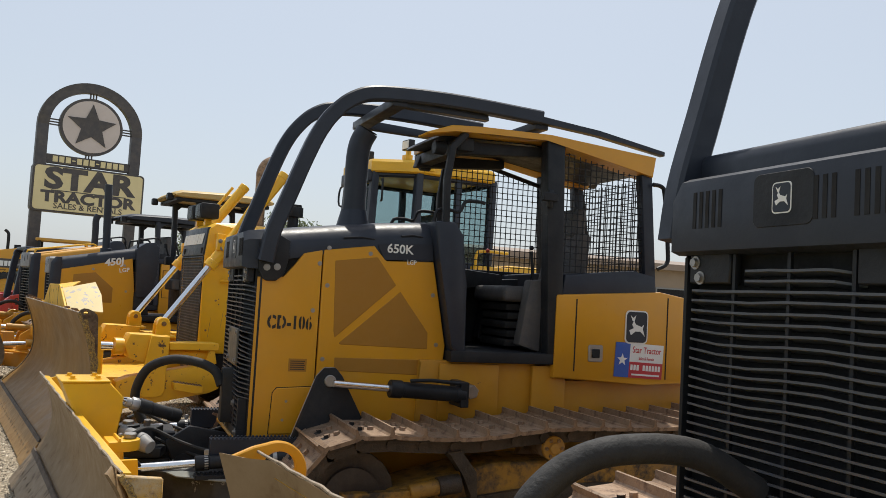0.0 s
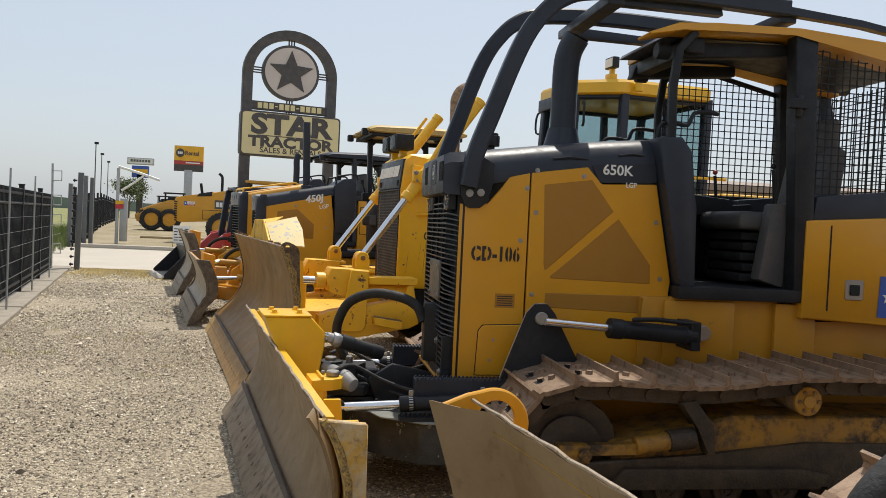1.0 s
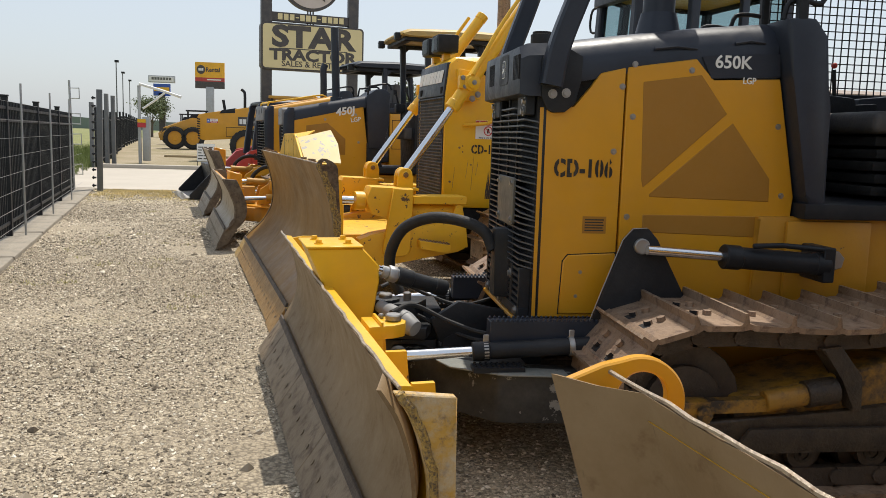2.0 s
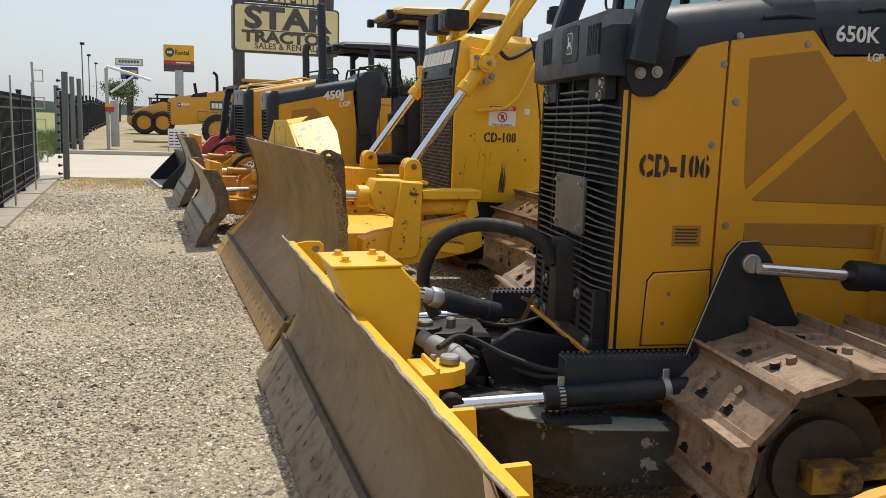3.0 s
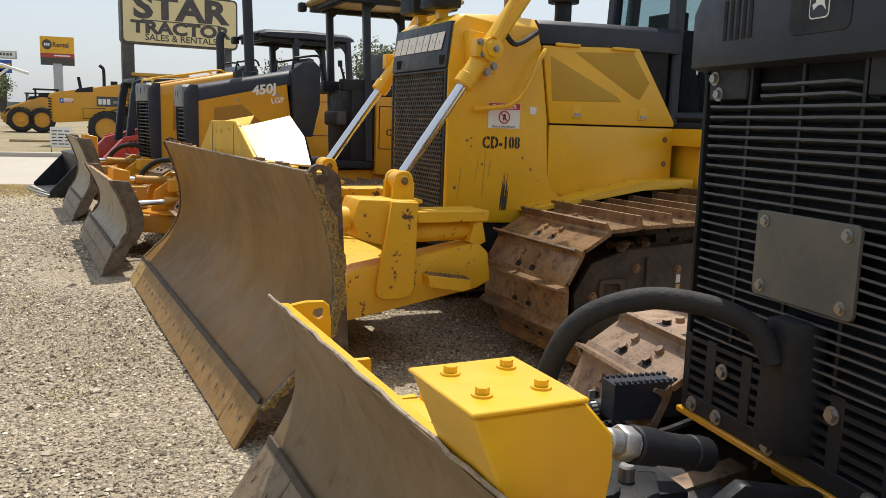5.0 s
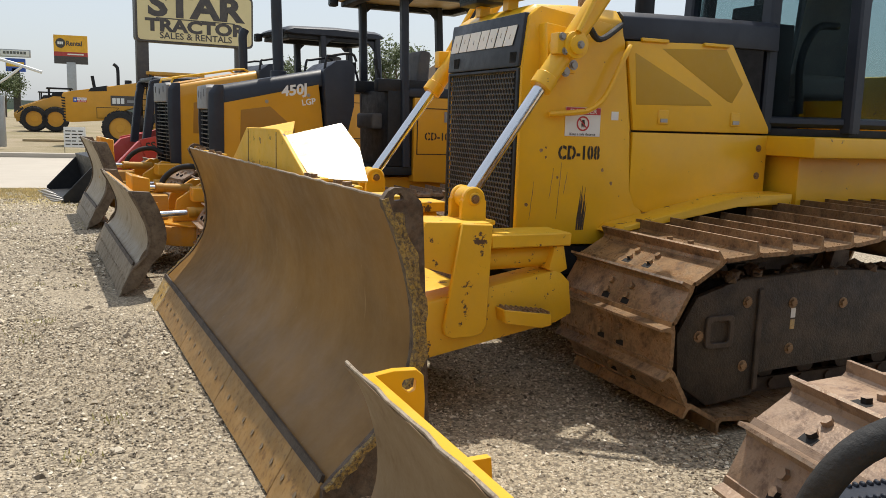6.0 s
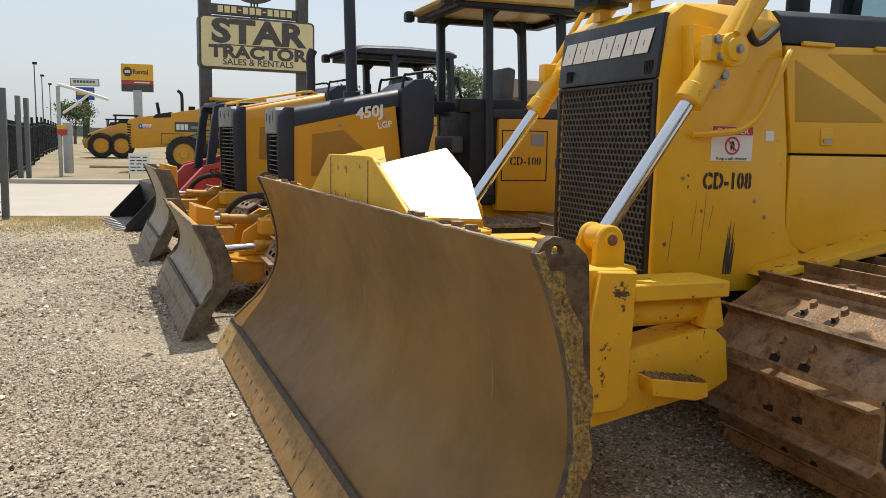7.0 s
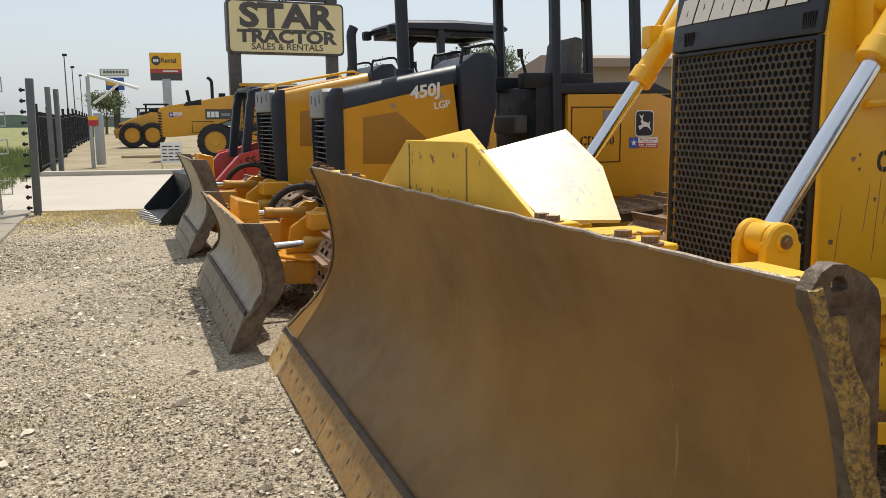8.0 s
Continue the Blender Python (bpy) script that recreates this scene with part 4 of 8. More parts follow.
# ---- dozer blades ----
def blade(machine, m, width, prof, edge, mats, label, cap, edge_parts=3, end_bits=0.3, hump=False, wavy=0.0, crown=0.0, cap_mat=None, wing=(0.15, 0.0), bit_mat=None, caps=(-1, 1), one_wing=False, back_drop=0.0, weld_mat=None, curved=0.0):
    """prof: (forward, up) from the top rim to the foot of the moldboard. edge: foot and tip of the cutting edge. Width lies along y; +y is the machine's left."""
    face, back, steel = mats
    n, hw = 40, width / 2
    rnd = random.Random(len(machine.name) * 7 + int(width * 100))
    prof_f = [(p.x, p.z) for p in curve([(d, 0, z) for d, z in prof], 4)]
    bm, rows = bm_new(), []
    for i in range(n + 1):
        y = -hw + width * i / n
        fwd = wing[1] * max(0.0, (abs(y) - hw + wing[0]) / wing[0])
        if one_wing and y < 0:
            fwd = 0.0
        drop = rnd.uniform(-wavy, wavy * 0.3) if wavy else 0.0
        drop += -crown * (abs(y) / hw) ** 3
        f = [(d + fwd, z + (drop if k == 0 else drop * 0.4 if k == 1 else 0)) for k, (d, z) in enumerate(prof_f)]
        b = [(d - 0.012, z - (0.002 if k == 0 else 0)) for k, (d, z) in enumerate(f)]
        rows.append([(d, y, z) for d, z in f] + [(d, y, z) for d, z in reversed(b)])
    loft(bm, rows)
    zt, zb = prof[0][1], prof[-1][1]
    board = part("blade", bm, face, machine, label, m=m, smooth=50)
    # painted back skin
    bm, rows = bm_new(), []
    for y in (-hw + 0.06, hw - 0.06):
        f = [(d - 0.016, z - 0.012 - (back_drop if k == 0 else 0)) for k, (d, z) in enumerate(prof_f)]
        b = [(min(d - 0.050, -0.075 if k > 2 else d - 0.055), z - 0.015 - (back_drop if k == 0 else 0)) for k, (d, z) in enumerate(prof_f)]
        rows.append([(d, y, z) for d, z in f] + [(d, y, z) for d, z in reversed(b)])
    loft(bm, rows)
    skin = part("blade_back", bm, back, board, "painted steel rear skin of the blade", m=m, smooth=40)
    bm = bm_new()
    dm = min(d for d, z in prof)
    box(bm, dm - 0.14, dm - 0.045, -hw + 0.42, hw - 0.42, zb + 0.06, zb + 0.20)
    part("back_beam", bm, back, skin, m=m, bevel=0.006, seg=1)
    for k in range(7):
        bm = bm_new()
        y = (-hw + 0.40) + (width - 0.80) * k / 6
        prism(bm, [(dm - 0.05, zt - 0.12), (dm - 0.05, zb + 0.12), (dm - 0.15, zb + 0.12), (dm - 0.12, zt - 0.12)], y - 0.011, y + 0.011)
        part("back_rib", bm, back, skin, m=m, smooth=0)
    # cutting edge in lengths with bolt heads
    (d0, z0), (d1, z1) = edge
    ux, uz = Vector((d1 - d0, z1 - z0)).normalized()
    lens = [(-hw, -hw + end_bits)] + [(-hw + end_bits + (width - 2 * end_bits) * i / edge_parts, -hw + end_bits + (width - 2 * end_bits) * (i + 1) / edge_parts) for i in range(edge_parts)] + [(hw - end_bits, hw)]
    for i, (a, b) in enumerate(lens):
        bm = bm_new()
        ends = i in (0, len(lens) - 1)
        k = 0.012 if ends else 0.0
        prism(bm, [(d0 - ux * 0.01 + 0.006, z0 - uz * 0.01), (d1 + ux * k, z1 + uz * k), (d1 + ux * k - 0.014, z1 + uz * k - 0.004), (d0 - 0.022, z0 - 0.012)], a + 0.003, b - 0.003)
        part("end_bit" if ends else "cutting_edge", bm, (bit_mat or steel) if i == 0 else steel, board, "worn steel cutting edge", m=m, bevel=0.003, seg=1)
    bm = bm_new()
    prism(bm, [(d0 + 0.0075, z0 + 0.004), (d0 - 0.004, z0 + 0.030), (d0 - 0.014, z0 + 0.028), (d0 - 0.010, z0 + 0.002)], -hw + 0.01, hw - 0.01)
    part("edge_seam", bm, GREASE, board, "dark seam above the cutting edge", m=m)
    bm = bm_new()
    sweep(bm, [(0.003 * math.sin(k * 1.7) - 0.006, -hw + width * k / 40, zt + 0.002 + 0.002 * math.sin(k * 2.9)) for k in range(41)], circle(0, 0, 0.0055, 6), (1, 0, 0))
    part("worn_rim", bm, RIM, board, "bright worn top rim of the blade", m=m)
    mid = (d0 + (d1 - d0) * 0.50, z0 + (z1 - z0) * 0.50)
    nx, nz = -uz, ux
    bm = bm_new()
    ring(bm, circle(0, 0, 0.0125, 14), circle(0, 0, 0.0105, 14), -0.001, 0.0005, "z")
    prism(bm, circle(0, 0, 0.0105, 14), -0.002, 0.0002, "z")
    first, y = None, -hw + 0.08
    seat = Vector((0, 0, 1)).rotation_difference(Vector((nx, 0, nz))).to_matrix().to_4x4()
    while y < hw - 0.05:
        place = m @ (Matrix.Translation((mid[0] + 0.007, y, mid[1])) @ seat)
        if first is None:
            first = part("plough_bolt", bm, EDGE, board)
            first.matrix_basis = place
        else:
            share("plough_bolt", first.data, board, place)
        y += 0.152
    # end plates
    for s in caps:
        bm = bm_new()
        pts = [(d + 0.012, z) for d, z in prof_f] + [(d0 + 0.012, zb - 0.05), (cap[1], zb - 0.04), (cap[1] - 0.005, zb + 0.2), (cap[0], zt - 0.02)]
        if curved:
            back_ = [(d - curved * (0.75 + 0.30 * (z - zb) / (zt - zb)), z) for d, z in reversed(prof_f)]
            pts = [(d + 0.014, z + (0.01 if k == 0 else 0)) for k, (d, z) in enumerate(prof_f)] + [(d0 + 0.03, zb - 0.05), (d1 - 0.01, z1 + 0.05), (d1 - 0.03, z1 + 0.01), (d0 - 0.05, zb - 0.13)] + back_
        if hump:
            # the corner rises round a lifting hole
            front = [(d + 0.008, z) for d, z in prof_f]
            pts = front + [(d0 + 0.008, zb - 0.05), (cap[1], zb - 0.04)] + [(cap[1] + (cap[0] - cap[1]) * k / 6, zb + (zt - 0.06 - zb) * k / 6) for k in range(1, 7)]
            pts += [(cap[0] + 0.012, zt - 0.005), (cap[0] + 0.03, zt + 0.025), (-0.06, zt + 0.042), (-0.03, zt + 0.042), (-0.008, zt + 0.028)]
            prism(bm, [(0.0, zt - 0.031)] + [p for p in pts if p[1] < zt - 0.035] + [(cap[0] + 0.002, zt - 0.031)], s * hw, s * (hw + 0.03))
            crown_pts = [(-0.0, zt - 0.032), (0.006, zt - 0.005), (-0.012, zt + 0.022), (-0.034, zt + 0.034), (-0.060, zt + 0.032), (cap[0] + 0.036, zt + 0.014), (cap[0] + 0.010, zt - 0.010), (cap[0] + 0.002, zt - 0.032)]
            inner = [(-0.048 + 0.017 * math.cos(math.atan2(v - zt, u + 0.048)), zt + 0.017 * math.sin(math.atan2(v - zt, u + 0.048))) for u, v in crown_pts]
            ring(bm, crown_pts, inner, s * hw, s * (hw + 0.03))
        else:
            prism(bm, pts, s * hw, s * (hw + 0.03))
        part("end_plate", bm, cap_mat or CAP_BROWN, board, "scuffed steel end plate", m=m, bevel=0.0 if hump else 0.012 if curved else 0.004, seg=2 if curved else 1)
        bm = bm_new()
        sweep(bm, [(d - 0.002 + 0.004 * math.sin(k * 2.4), s * (hw + 0.030), z) for k, (d, z) in enumerate(prof_f)], circle(0, 0, 0.012, 6), (0, 1, 0))
        if hump:
            for k in range(len(prof_f) - 1):
                (da, za), (db, zc) = prof_f[k], prof_f[k + 1]
                if za < zt - 0.02:
                    wa, wb = 0.040 + 0.010 * math.sin(k * 1.9), 0.040 + 0.010 * math.sin(k * 1.9 + 1.9)
                    prism(bm, [(da - 0.004, za), (db - 0.004, zc), (db - wb, zc), (da - wa, za)], s * (hw + 0.029), s * (hw + 0.034))
        part("weld_bead", bm, weld_mat or WELD, board, "rough weld bead along the rim", m=m)
    return board


def cylinder(machine, p, q, r_rod, r_barrel, split, barrel_mat, name="hydraulic_cylinder", label="", ends=0.0):
    """A hydraulic ram from rod eye p to barrel end q."""
    p, q = Vector(p), Vector(q)
    c = p.lerp(q, split)
    bm = bm_new()
    rod(bm, c, q, r_barrel, 20)
    rod(bm, c - (q - p).normalized() * 0.02, c + (q - p).normalized() * 0.05, r_barrel * 1.12, 20)
    rod(bm, q - (q - p).normalized() * 0.06, q, r_barrel * 1.08, 20)
    ram = part(name, bm, barrel_mat, machine, label, 0.004, 1)
    bm = bm_new()
    rod(bm, p, c, r_rod, 18)
    part("piston_rod", bm, CHROME, ram, "bright chrome piston rod")
    if ends:
        w = Vector((0, ends, 0))
        for e in (p, q):
            bm = bm_new()
            rod(bm, e - w, e + w, r_barrel * 1.1, 16)
            part("pin_eye", bm, barrel_mat, ram, bevel=0.004, seg=1)
    return ram


def wire_screen(machine, x0, x1, z0, z1, y, pitch, label, cut=None, axis="y", r=0.0035):
    """Square woven guard of thin wires. cut(x) gives the top of the screen there."""
    bm = bm_new()
    def bar(a, b):
        if axis == "y":
            rod(bm, (a[0], y, a[1]), (b[0], y, b[1]), r, 4)
        else:
            rod(bm, (y, a[0], a[1]), (y, b[0], b[1]), r, 4)
    n = int((x1 - x0) / pitch)
    for i in range(n + 1):
        x = x0 + pitch * i
        bar((x, z0), (x, min(z1, cut(x)) if cut else z1))
    n = int((z1 - z0) / pitch)
    for i in range(n + 1):
        z = z0 + pitch * i
        lo, hi = x0, x1
        if cut:
            xs = [x0 + (x1 - x0) * k / 40 for k in range(41)]
            ok = [x for x in xs if cut(x) >= z]
            if not ok:
                continue
            lo, hi = min(ok), max(ok)
        bar((lo, z), (hi, z))
    return tagged(part("wire_screen", bm, BLACK, machine, label, smooth=0), kind="stuff")


def deer_badge(machine, at, turn, k, plain=False):
    """Rounded shield with a plain pale leaping shape."""
    m = Matrix.Translation(at) @ turn @ Matrix.Scale(k, 4)
    bm = bm_new()
    prism(bm, rounded(-0.5, 0.5, -0.62, 0.62, 0.18), 0, 0.03, "z")
    b = part("badge", bm, WHITE, machine, "rounded dark badge with a pale emblem", m=m)
    bm = bm_new()
    prism(bm, rounded(-0.45, 0.45, -0.57, 0.57, 0.16), 0.03, 0.045, "z")
    part("badge_field", bm, CHARCOAL, b, m=m)
    bm = bm_new()
    prism(bm, [(-0.34, -0.12), (-0.14, -0.04), (-0.22, 0.10), (-0.14, 0.24), (-0.06, 0.10), (0.2, 0.02), (0.3, 0.1), (0.26, -0.06), (0.36, -0.34), (0.16, -0.16), (-0.06, -0.16), (-0.26, -0.3)], 0.045, 0.055, "z")
    prism(bm, [(-0.2, 0.22), (-0.3, 0.44), (-0.18, 0.34), (-0.06, 0.44), (-0.12, 0.22)], 0.045, 0.055, "z")
    part("emblem", bm, WHITE, b, m=m)
    return b


def flag_decal(machine, at, turn, w, h):
    """Blue, white and red dealer sticker with a star; its writing is bars."""
    m = Matrix.Translation(at) @ turn
    bm = bm_new()
    box(bm, 0, w * 0.30, 0, h, 0, 0.002)
    d = part("dealer_sticker", bm, BLUE, machine, "blue, white and red sticker with a white star", m=m)
    bm = bm_new()
    box(bm, w * 0.30, w, h * 0.46, h, 0, 0.002)
    part("white_field", bm, WHITE, d, m=m)
    bm = bm_new()
    box(bm, w * 0.30, w, 0, h * 0.46, 0, 0.002)
    part("red_field", bm, RED, d, m=m)
    bm = bm_new()
    prism(bm, [(w * 0.15 + x, h * 0.5 + y) for x, y in star(w * 0.11, w * 0.045)], 0.002, 0.004, "z")
    part("sticker_star", bm, WHITE, d, m=m)
    for text, size, z, wide in (("Star Tractor", h * 0.26, h * 0.73, 0.62 * w / h / 1.35), ("Sales & Rentals", h * 0.13, h * 0.53, 0.55 * w / h / 1.35)):
        o = words("sticker_lettering", text, size, (0, 0, 0), Matrix(), RED, d, 0.0003, wide, size * 0.012, align="CENTER")
        o.data.transform(m @ Matrix.Translation((w * 0.65, z, 0.0025)))
    bm = bm_new()
    for i in range(10):
        if i not in (3,):
            box(bm, w * (0.33 + 0.064 * i), w * (0.33 + 0.064 * i + 0.046), h * 0.22, h * 0.38, 0.002, 0.0035)
    box(bm, w * 0.36, w * 0.94, h * 0.07, h * 0.12, 0.002, 0.0035)
    part("number_bars", bm, WHITE, d, m=m)


# ---- the larger amber dozers with sweeps and screened canopy ----
SHOE_MID = shoe_mesh(0.52, 0.17, 0.055, SHOE)
SHOE_BIG = shoe_mesh(0.86, 0.19, 0.068, SHOE_DARK)
SHOE_SMALL = shoe_mesh(0.52, 0.155, 0.055, SHOE)


def amber_dozer(m, number, label, blade_at, blade_eye, group):
    D = thing("bulldozer", m, label, "bulldozer", group)
    hw = 0.372
    # engine core and chassis
    # solid block; the bay's shade is its near-black colour
    bm = bm_new()
    box(bm, -1.15, -0.09, -0.345, 0.345, 0.52, 1.60)
    part("engine_bay", bm, SHADE_BLACK, D, "near-black block behind the panels, painted as a shaded engine bay")
    bm = bm_new()
    prism(bm, [(-0.35, 0.30), (-0.35, 0.62), (-1.0, 0.60), (-1.0, 1.0), (-1.75, 1.0), (-1.8, 0.88), (-2.85, 0.92), (-2.9, 0.34)], -0.40, 0.40)
    chassis = part("main_frame", bm, AMBER_FRAME, D, "amber painted steel main frame", 0.012)
    for s in (-1, 1):
        for x0, x1, y1, z0 in ((-1.5, -1.12, 0.425, 0.62), (-1.95, -1.72, 0.43, 0.55)):
            bm = bm_new()
            box(bm, x0, x1, s * 0.40, s * y1, z0, 0.985)
            part("frame_gusset", bm, AMBER_FRAME, chassis, bevel=0.01)
    for s in (-1, 1):
        bm = bm_new()
        prism(bm, [(-0.055, 0.565), (-0.055, 1.42), (-0.20, 1.42), (-0.26, 1.50), (-0.30, 1.56), (-0.404, 1.585), (-0.404, 0.565)], s * 0.345, s * hw)
        p = part("side_panel", bm, AMBER, D, "amber front side panel", 0.004, 1)
        bm = bm_new()
        pts = [(-0.412, 0.565), (-0.412, 1.587), (-0.70, 1.632), (-0.755, 1.57), (-0.775, 1.545), (-1.065, 1.565), (-1.165, 1.08), (-1.15, 0.90), (-1.12, 0.80), (-1.12, 0.565)]
        prism(bm, pts, s * 0.345, s * hw)
        p2 = part("engine_door", bm, AMBER, D, "amber engine side door with screened openings", 0.004, 1)
        for j, pl in enumerate(([(-0.475, 1.535), (-0.725, 1.572), (-0.848, 1.415), (-0.50, 1.10), (-0.49, 1.14)], [(-0.872, 1.385), (-1.055, 1.155), (-1.058, 1.055), (-0.53, 1.066), (-0.525, 1.08)],
                                [(-0.505, 1.0), (-1.075, 1.0), (-1.0, 0.905), (-0.505, 0.92)])):
            bm = bm_new()
            prism(bm, pl, s * (hw - 0.01), s * (hw + 0.0025))
            part("screen_panel", bm, AMBER_NET, p2, "brown-gold perforated screen", 0.006, 1)
        bolts("panel_bolt", [(x, s * hw, z) for x, z in ((-0.44, 1.60), (-0.392, 1.510), (-0.442, 1.392), (-0.37, 1.25), (-0.441, 0.986), (-0.68, 1.585), (-1.071, 1.371), (-1.108, 1.085), (-0.24, 0.655), (-0.255, 0.755))], 0.0085, 0.006, (0, s, 0), STEEL, D)
        bm = bm_new()
        prism(bm, [(-0.166, 0.578), (-0.176, 0.801), (-0.197, 0.829), (-0.404, 0.839), (-0.404, 0.578)], s * (hw - 0.002), s * (hw + 0.0012))
        part("cover_seam", bm, SHADE_BLACK, p)
        bm = bm_new()
        prism(bm, [(-0.17, 0.58), (-0.18, 0.80), (-0.20, 0.825), (-0.40, 0.835), (-0.40, 0.58)], s * (hw - 0.002), s * (hw + 0.006))
        part("access_cover", bm, AMBER, p, "small amber access cover", 0.004, 1)
        bm = bm_new()
        prism(bm, [(-0.05, 1.60), (-0.055, 1.46), (-0.08, 1.41), (-0.105, 1.397), (-0.155, 1.40), (-0.195, 1.435), (-0.215, 1.52), (-0.22, 1.62), (-0.1, 1.68)], s * (hw - 0.006), s * (hw + 0.022))
        br = part("sweep_bracket", bm, BLACK, D, "black bolted bracket at the foot of a sweep", 0.008)
        bolts("bracket_bolt", [(x, s * (hw + 0.022), z) for x, z in ((-0.10, 1.47), (-0.155, 1.475))], 0.0125, 0.010, (0, s, 0), STEEL, br)
    # hood
    bm, rows = bm_new(), []
    for x, zb, zt in ((-0.03, 1.50, 1.675), (-0.2, 1.52, 1.70), (-0.45, 1.57, 1.735), (-0.75, 1.58, 1.775), (-1.05, 1.54, 1.805)):
        rows.append([(x, y, z) for y, z in ((-0.365, zb), (-0.37, zt - 0.11), (-0.345, zt - 0.05), (-0.29, zt - 0.012), (-0.2, zt), (0.2, zt), (0.29, zt - 0.012), (0.345, zt - 0.05), (0.37, zt - 0.11), (0.365, zb))])
    loft(bm, rows)
    hood = part("hood", bm, CHARCOAL, D, "dark charcoal engine hood", smooth=45)
    for s in (-1, 1):
        for x0, x1, z in ((-0.52, -0.70, 1.665), (-0.86, -0.99, 1.70)):
            bm = bm_new()
            sweep(bm, [(x0, s * 0.366, z), ((x0 + x1) / 2, s * 0.370, z + 0.012), (x1, s * 0.366, z + 0.006)], circle(0, 0, 0.006, 6), (0, 0, 1))
            part("hood_handle", bm, CHARCOAL, hood)
    bm = bm_new()
    prism(bm, [(-0.765, 1.556), (-0.72, 1.64), (-0.80, 1.652), (-1.055, 1.665), (-1.062, 1.572)], 0.366, hw + 0.002)
    plate = part("model_plate", bm, CHARCOAL, D, "dark model plate")
    words("model_number", "650K", 0.072, (-0.775, hw + 0.003, 1.600), SIDE, WHITE, plate, wide=1.02, bold=0.0012)
    words("model_suffix", "LGP", 0.037, (-0.90, hw + 0.001, 1.540), SIDE, WHITE, plate, bold=0.0006, wide=0.9)
    # front mask
    bm, rows = bm_new(), []
    for x, k, z0, z1 in ((0.035, 0.94, 1.485, 1.635), (0.03, 0.985, 1.468, 1.652), (0.0, 1.0, 1.46, 1.665), (-0.10, 1.0, 1.46, 1.672), (-0.12, 0.985, 1.465, 1.668)):
        rows.append([(x, y * k, z) for y, z in ((-0.385, z0), (-0.385, z1 - 0.05), (-0.35, z1), (0.35, z1), (0.385, z1 - 0.05), (0.385, z0))])
    loft(bm, rows)
    mask = part("front_mask", bm, CHARCOAL, D, "charcoal front mask above the grille", smooth=30)
    # slots are raised near-black bars: their inner shade is painted, nothing is cut
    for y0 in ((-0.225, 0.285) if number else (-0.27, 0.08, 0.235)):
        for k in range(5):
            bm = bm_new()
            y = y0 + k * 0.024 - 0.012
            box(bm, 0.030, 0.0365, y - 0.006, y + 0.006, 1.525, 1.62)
            part("vent_slot", bm, SHADE_BLACK, mask, smooth=0)
    bm = bm_new()
    yb = 0.085 if number else 0.02
    prism(bm, rounded(yb - 0.09, yb + 0.09, 1.515, 1.64, 0.02), 0.033, 0.0372, "x")
    part("mask_recess", bm, BLACK, mask, bevel=0.001, seg=1)
    deer_badge(mask, (0.0365, yb, 1.58), FRONT, 0.058)
    if not number:
        bm = bm_new()
        box(bm, -0.20, -0.06, -0.44, 0.44, 1.60, 1.745)
        part("sweep_crossbeam", bm, CHARCOAL, D, "charcoal box beam across the hood front", 0.035, 3)
    for s in (-1, 1):
        bm = bm_new()
        xc = -0.062 if s > 0 else -0.004
        prism(bm, [(xc, s * 0.358), (xc - 0.006, s * 0.3725), (-0.09, s * 0.3725), (-0.09, s * 0.358)], 0.552, 1.46, "z")
        part("grille_cheek", bm, BLACK, D, "black chamfered side of the grille", 0.006, 1)
    bm = bm_new()
    box(bm, -0.10, 0.006, -0.372, 0.372, 0.535, 0.552)
    part("grille_sill", bm, AMBER, D, "thin amber sill under the grille", 0.003, 1)
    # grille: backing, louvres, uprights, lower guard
    # near-black sheet paints the shade behind the louvres
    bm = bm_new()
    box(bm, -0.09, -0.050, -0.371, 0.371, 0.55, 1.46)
    back = part("grille_backing", bm, SHADE_BLACK, D, "near-black grille backing, shade put into its colour")
    rnd = random.Random(5 if number else 9)
    for i in range(27):
        z = 0.775 + i * 0.0247
        w = 0.17 if i > 24 else 0.368
        dip = [0.0] * 9
        if not number:
            dip = [(-0.016 * math.exp(-((k - 2.4) / 1.6) ** 2) - 0.010 * math.exp(-((k - 6.5) / 1.2) ** 2)) * math.exp(-((i - 17) / 5.5) ** 2) for k in range(9)]
        elif 9 <= i <= 13:
            dip = [-0.006 * (k > 6) * (k - 6) for k in range(9)]
        bm = bm_new()
        pts = [(-0.062 if k in (0, 8) else -0.022, (-w, -w + 0.045, -w * 0.6, -w * 0.3, 0.0, w * 0.3, w * 0.6, w - 0.045, w)[k], z + dip[k] + rnd.uniform(-0.0012, 0.0012) - (0.009 if k in (0, 8) else 0)) for k in range(9)]
        sweep(bm, pts, [(-0.020, -0.002), (0.014, -0.011), (0.018, -0.009), (0.018, -0.005), (-0.020, 0.004)], (0, 0, 1))
        part("louvre", bm, LOUVRE, back, smooth=0)
    for y in (-0.18, 0.0, 0.18):
        bm = bm_new()
        box(bm, -0.02, -0.010, y - 0.005, y + 0.005, 0.78, 1.47)
        part("grille_upright", bm, BLACK, back, smooth=0)
    for s in (-1, 1):
        bm = bm_new()
        box(bm, -0.045, -0.006, s * 0.19, s * 0.345, 1.385, 1.475)
        cor = part("corner_plate", bm, BLACK, D, "black plate beside the upper grille", 0.004, 1)
        bolts("grille_bolt", [(-0.006, s * 0.32, 1.44), (-0.006, s * 0.30, 1.40)], 0.012, 0.012, (1, 0, 0), STEEL, cor)
    bm = bm_new()
    box(bm, -0.05, -0.004, -0.36, 0.36, 0.552, 0.60)
    box(bm, -0.05, -0.004, -0.36, -0.335, 0.60, 0.765)
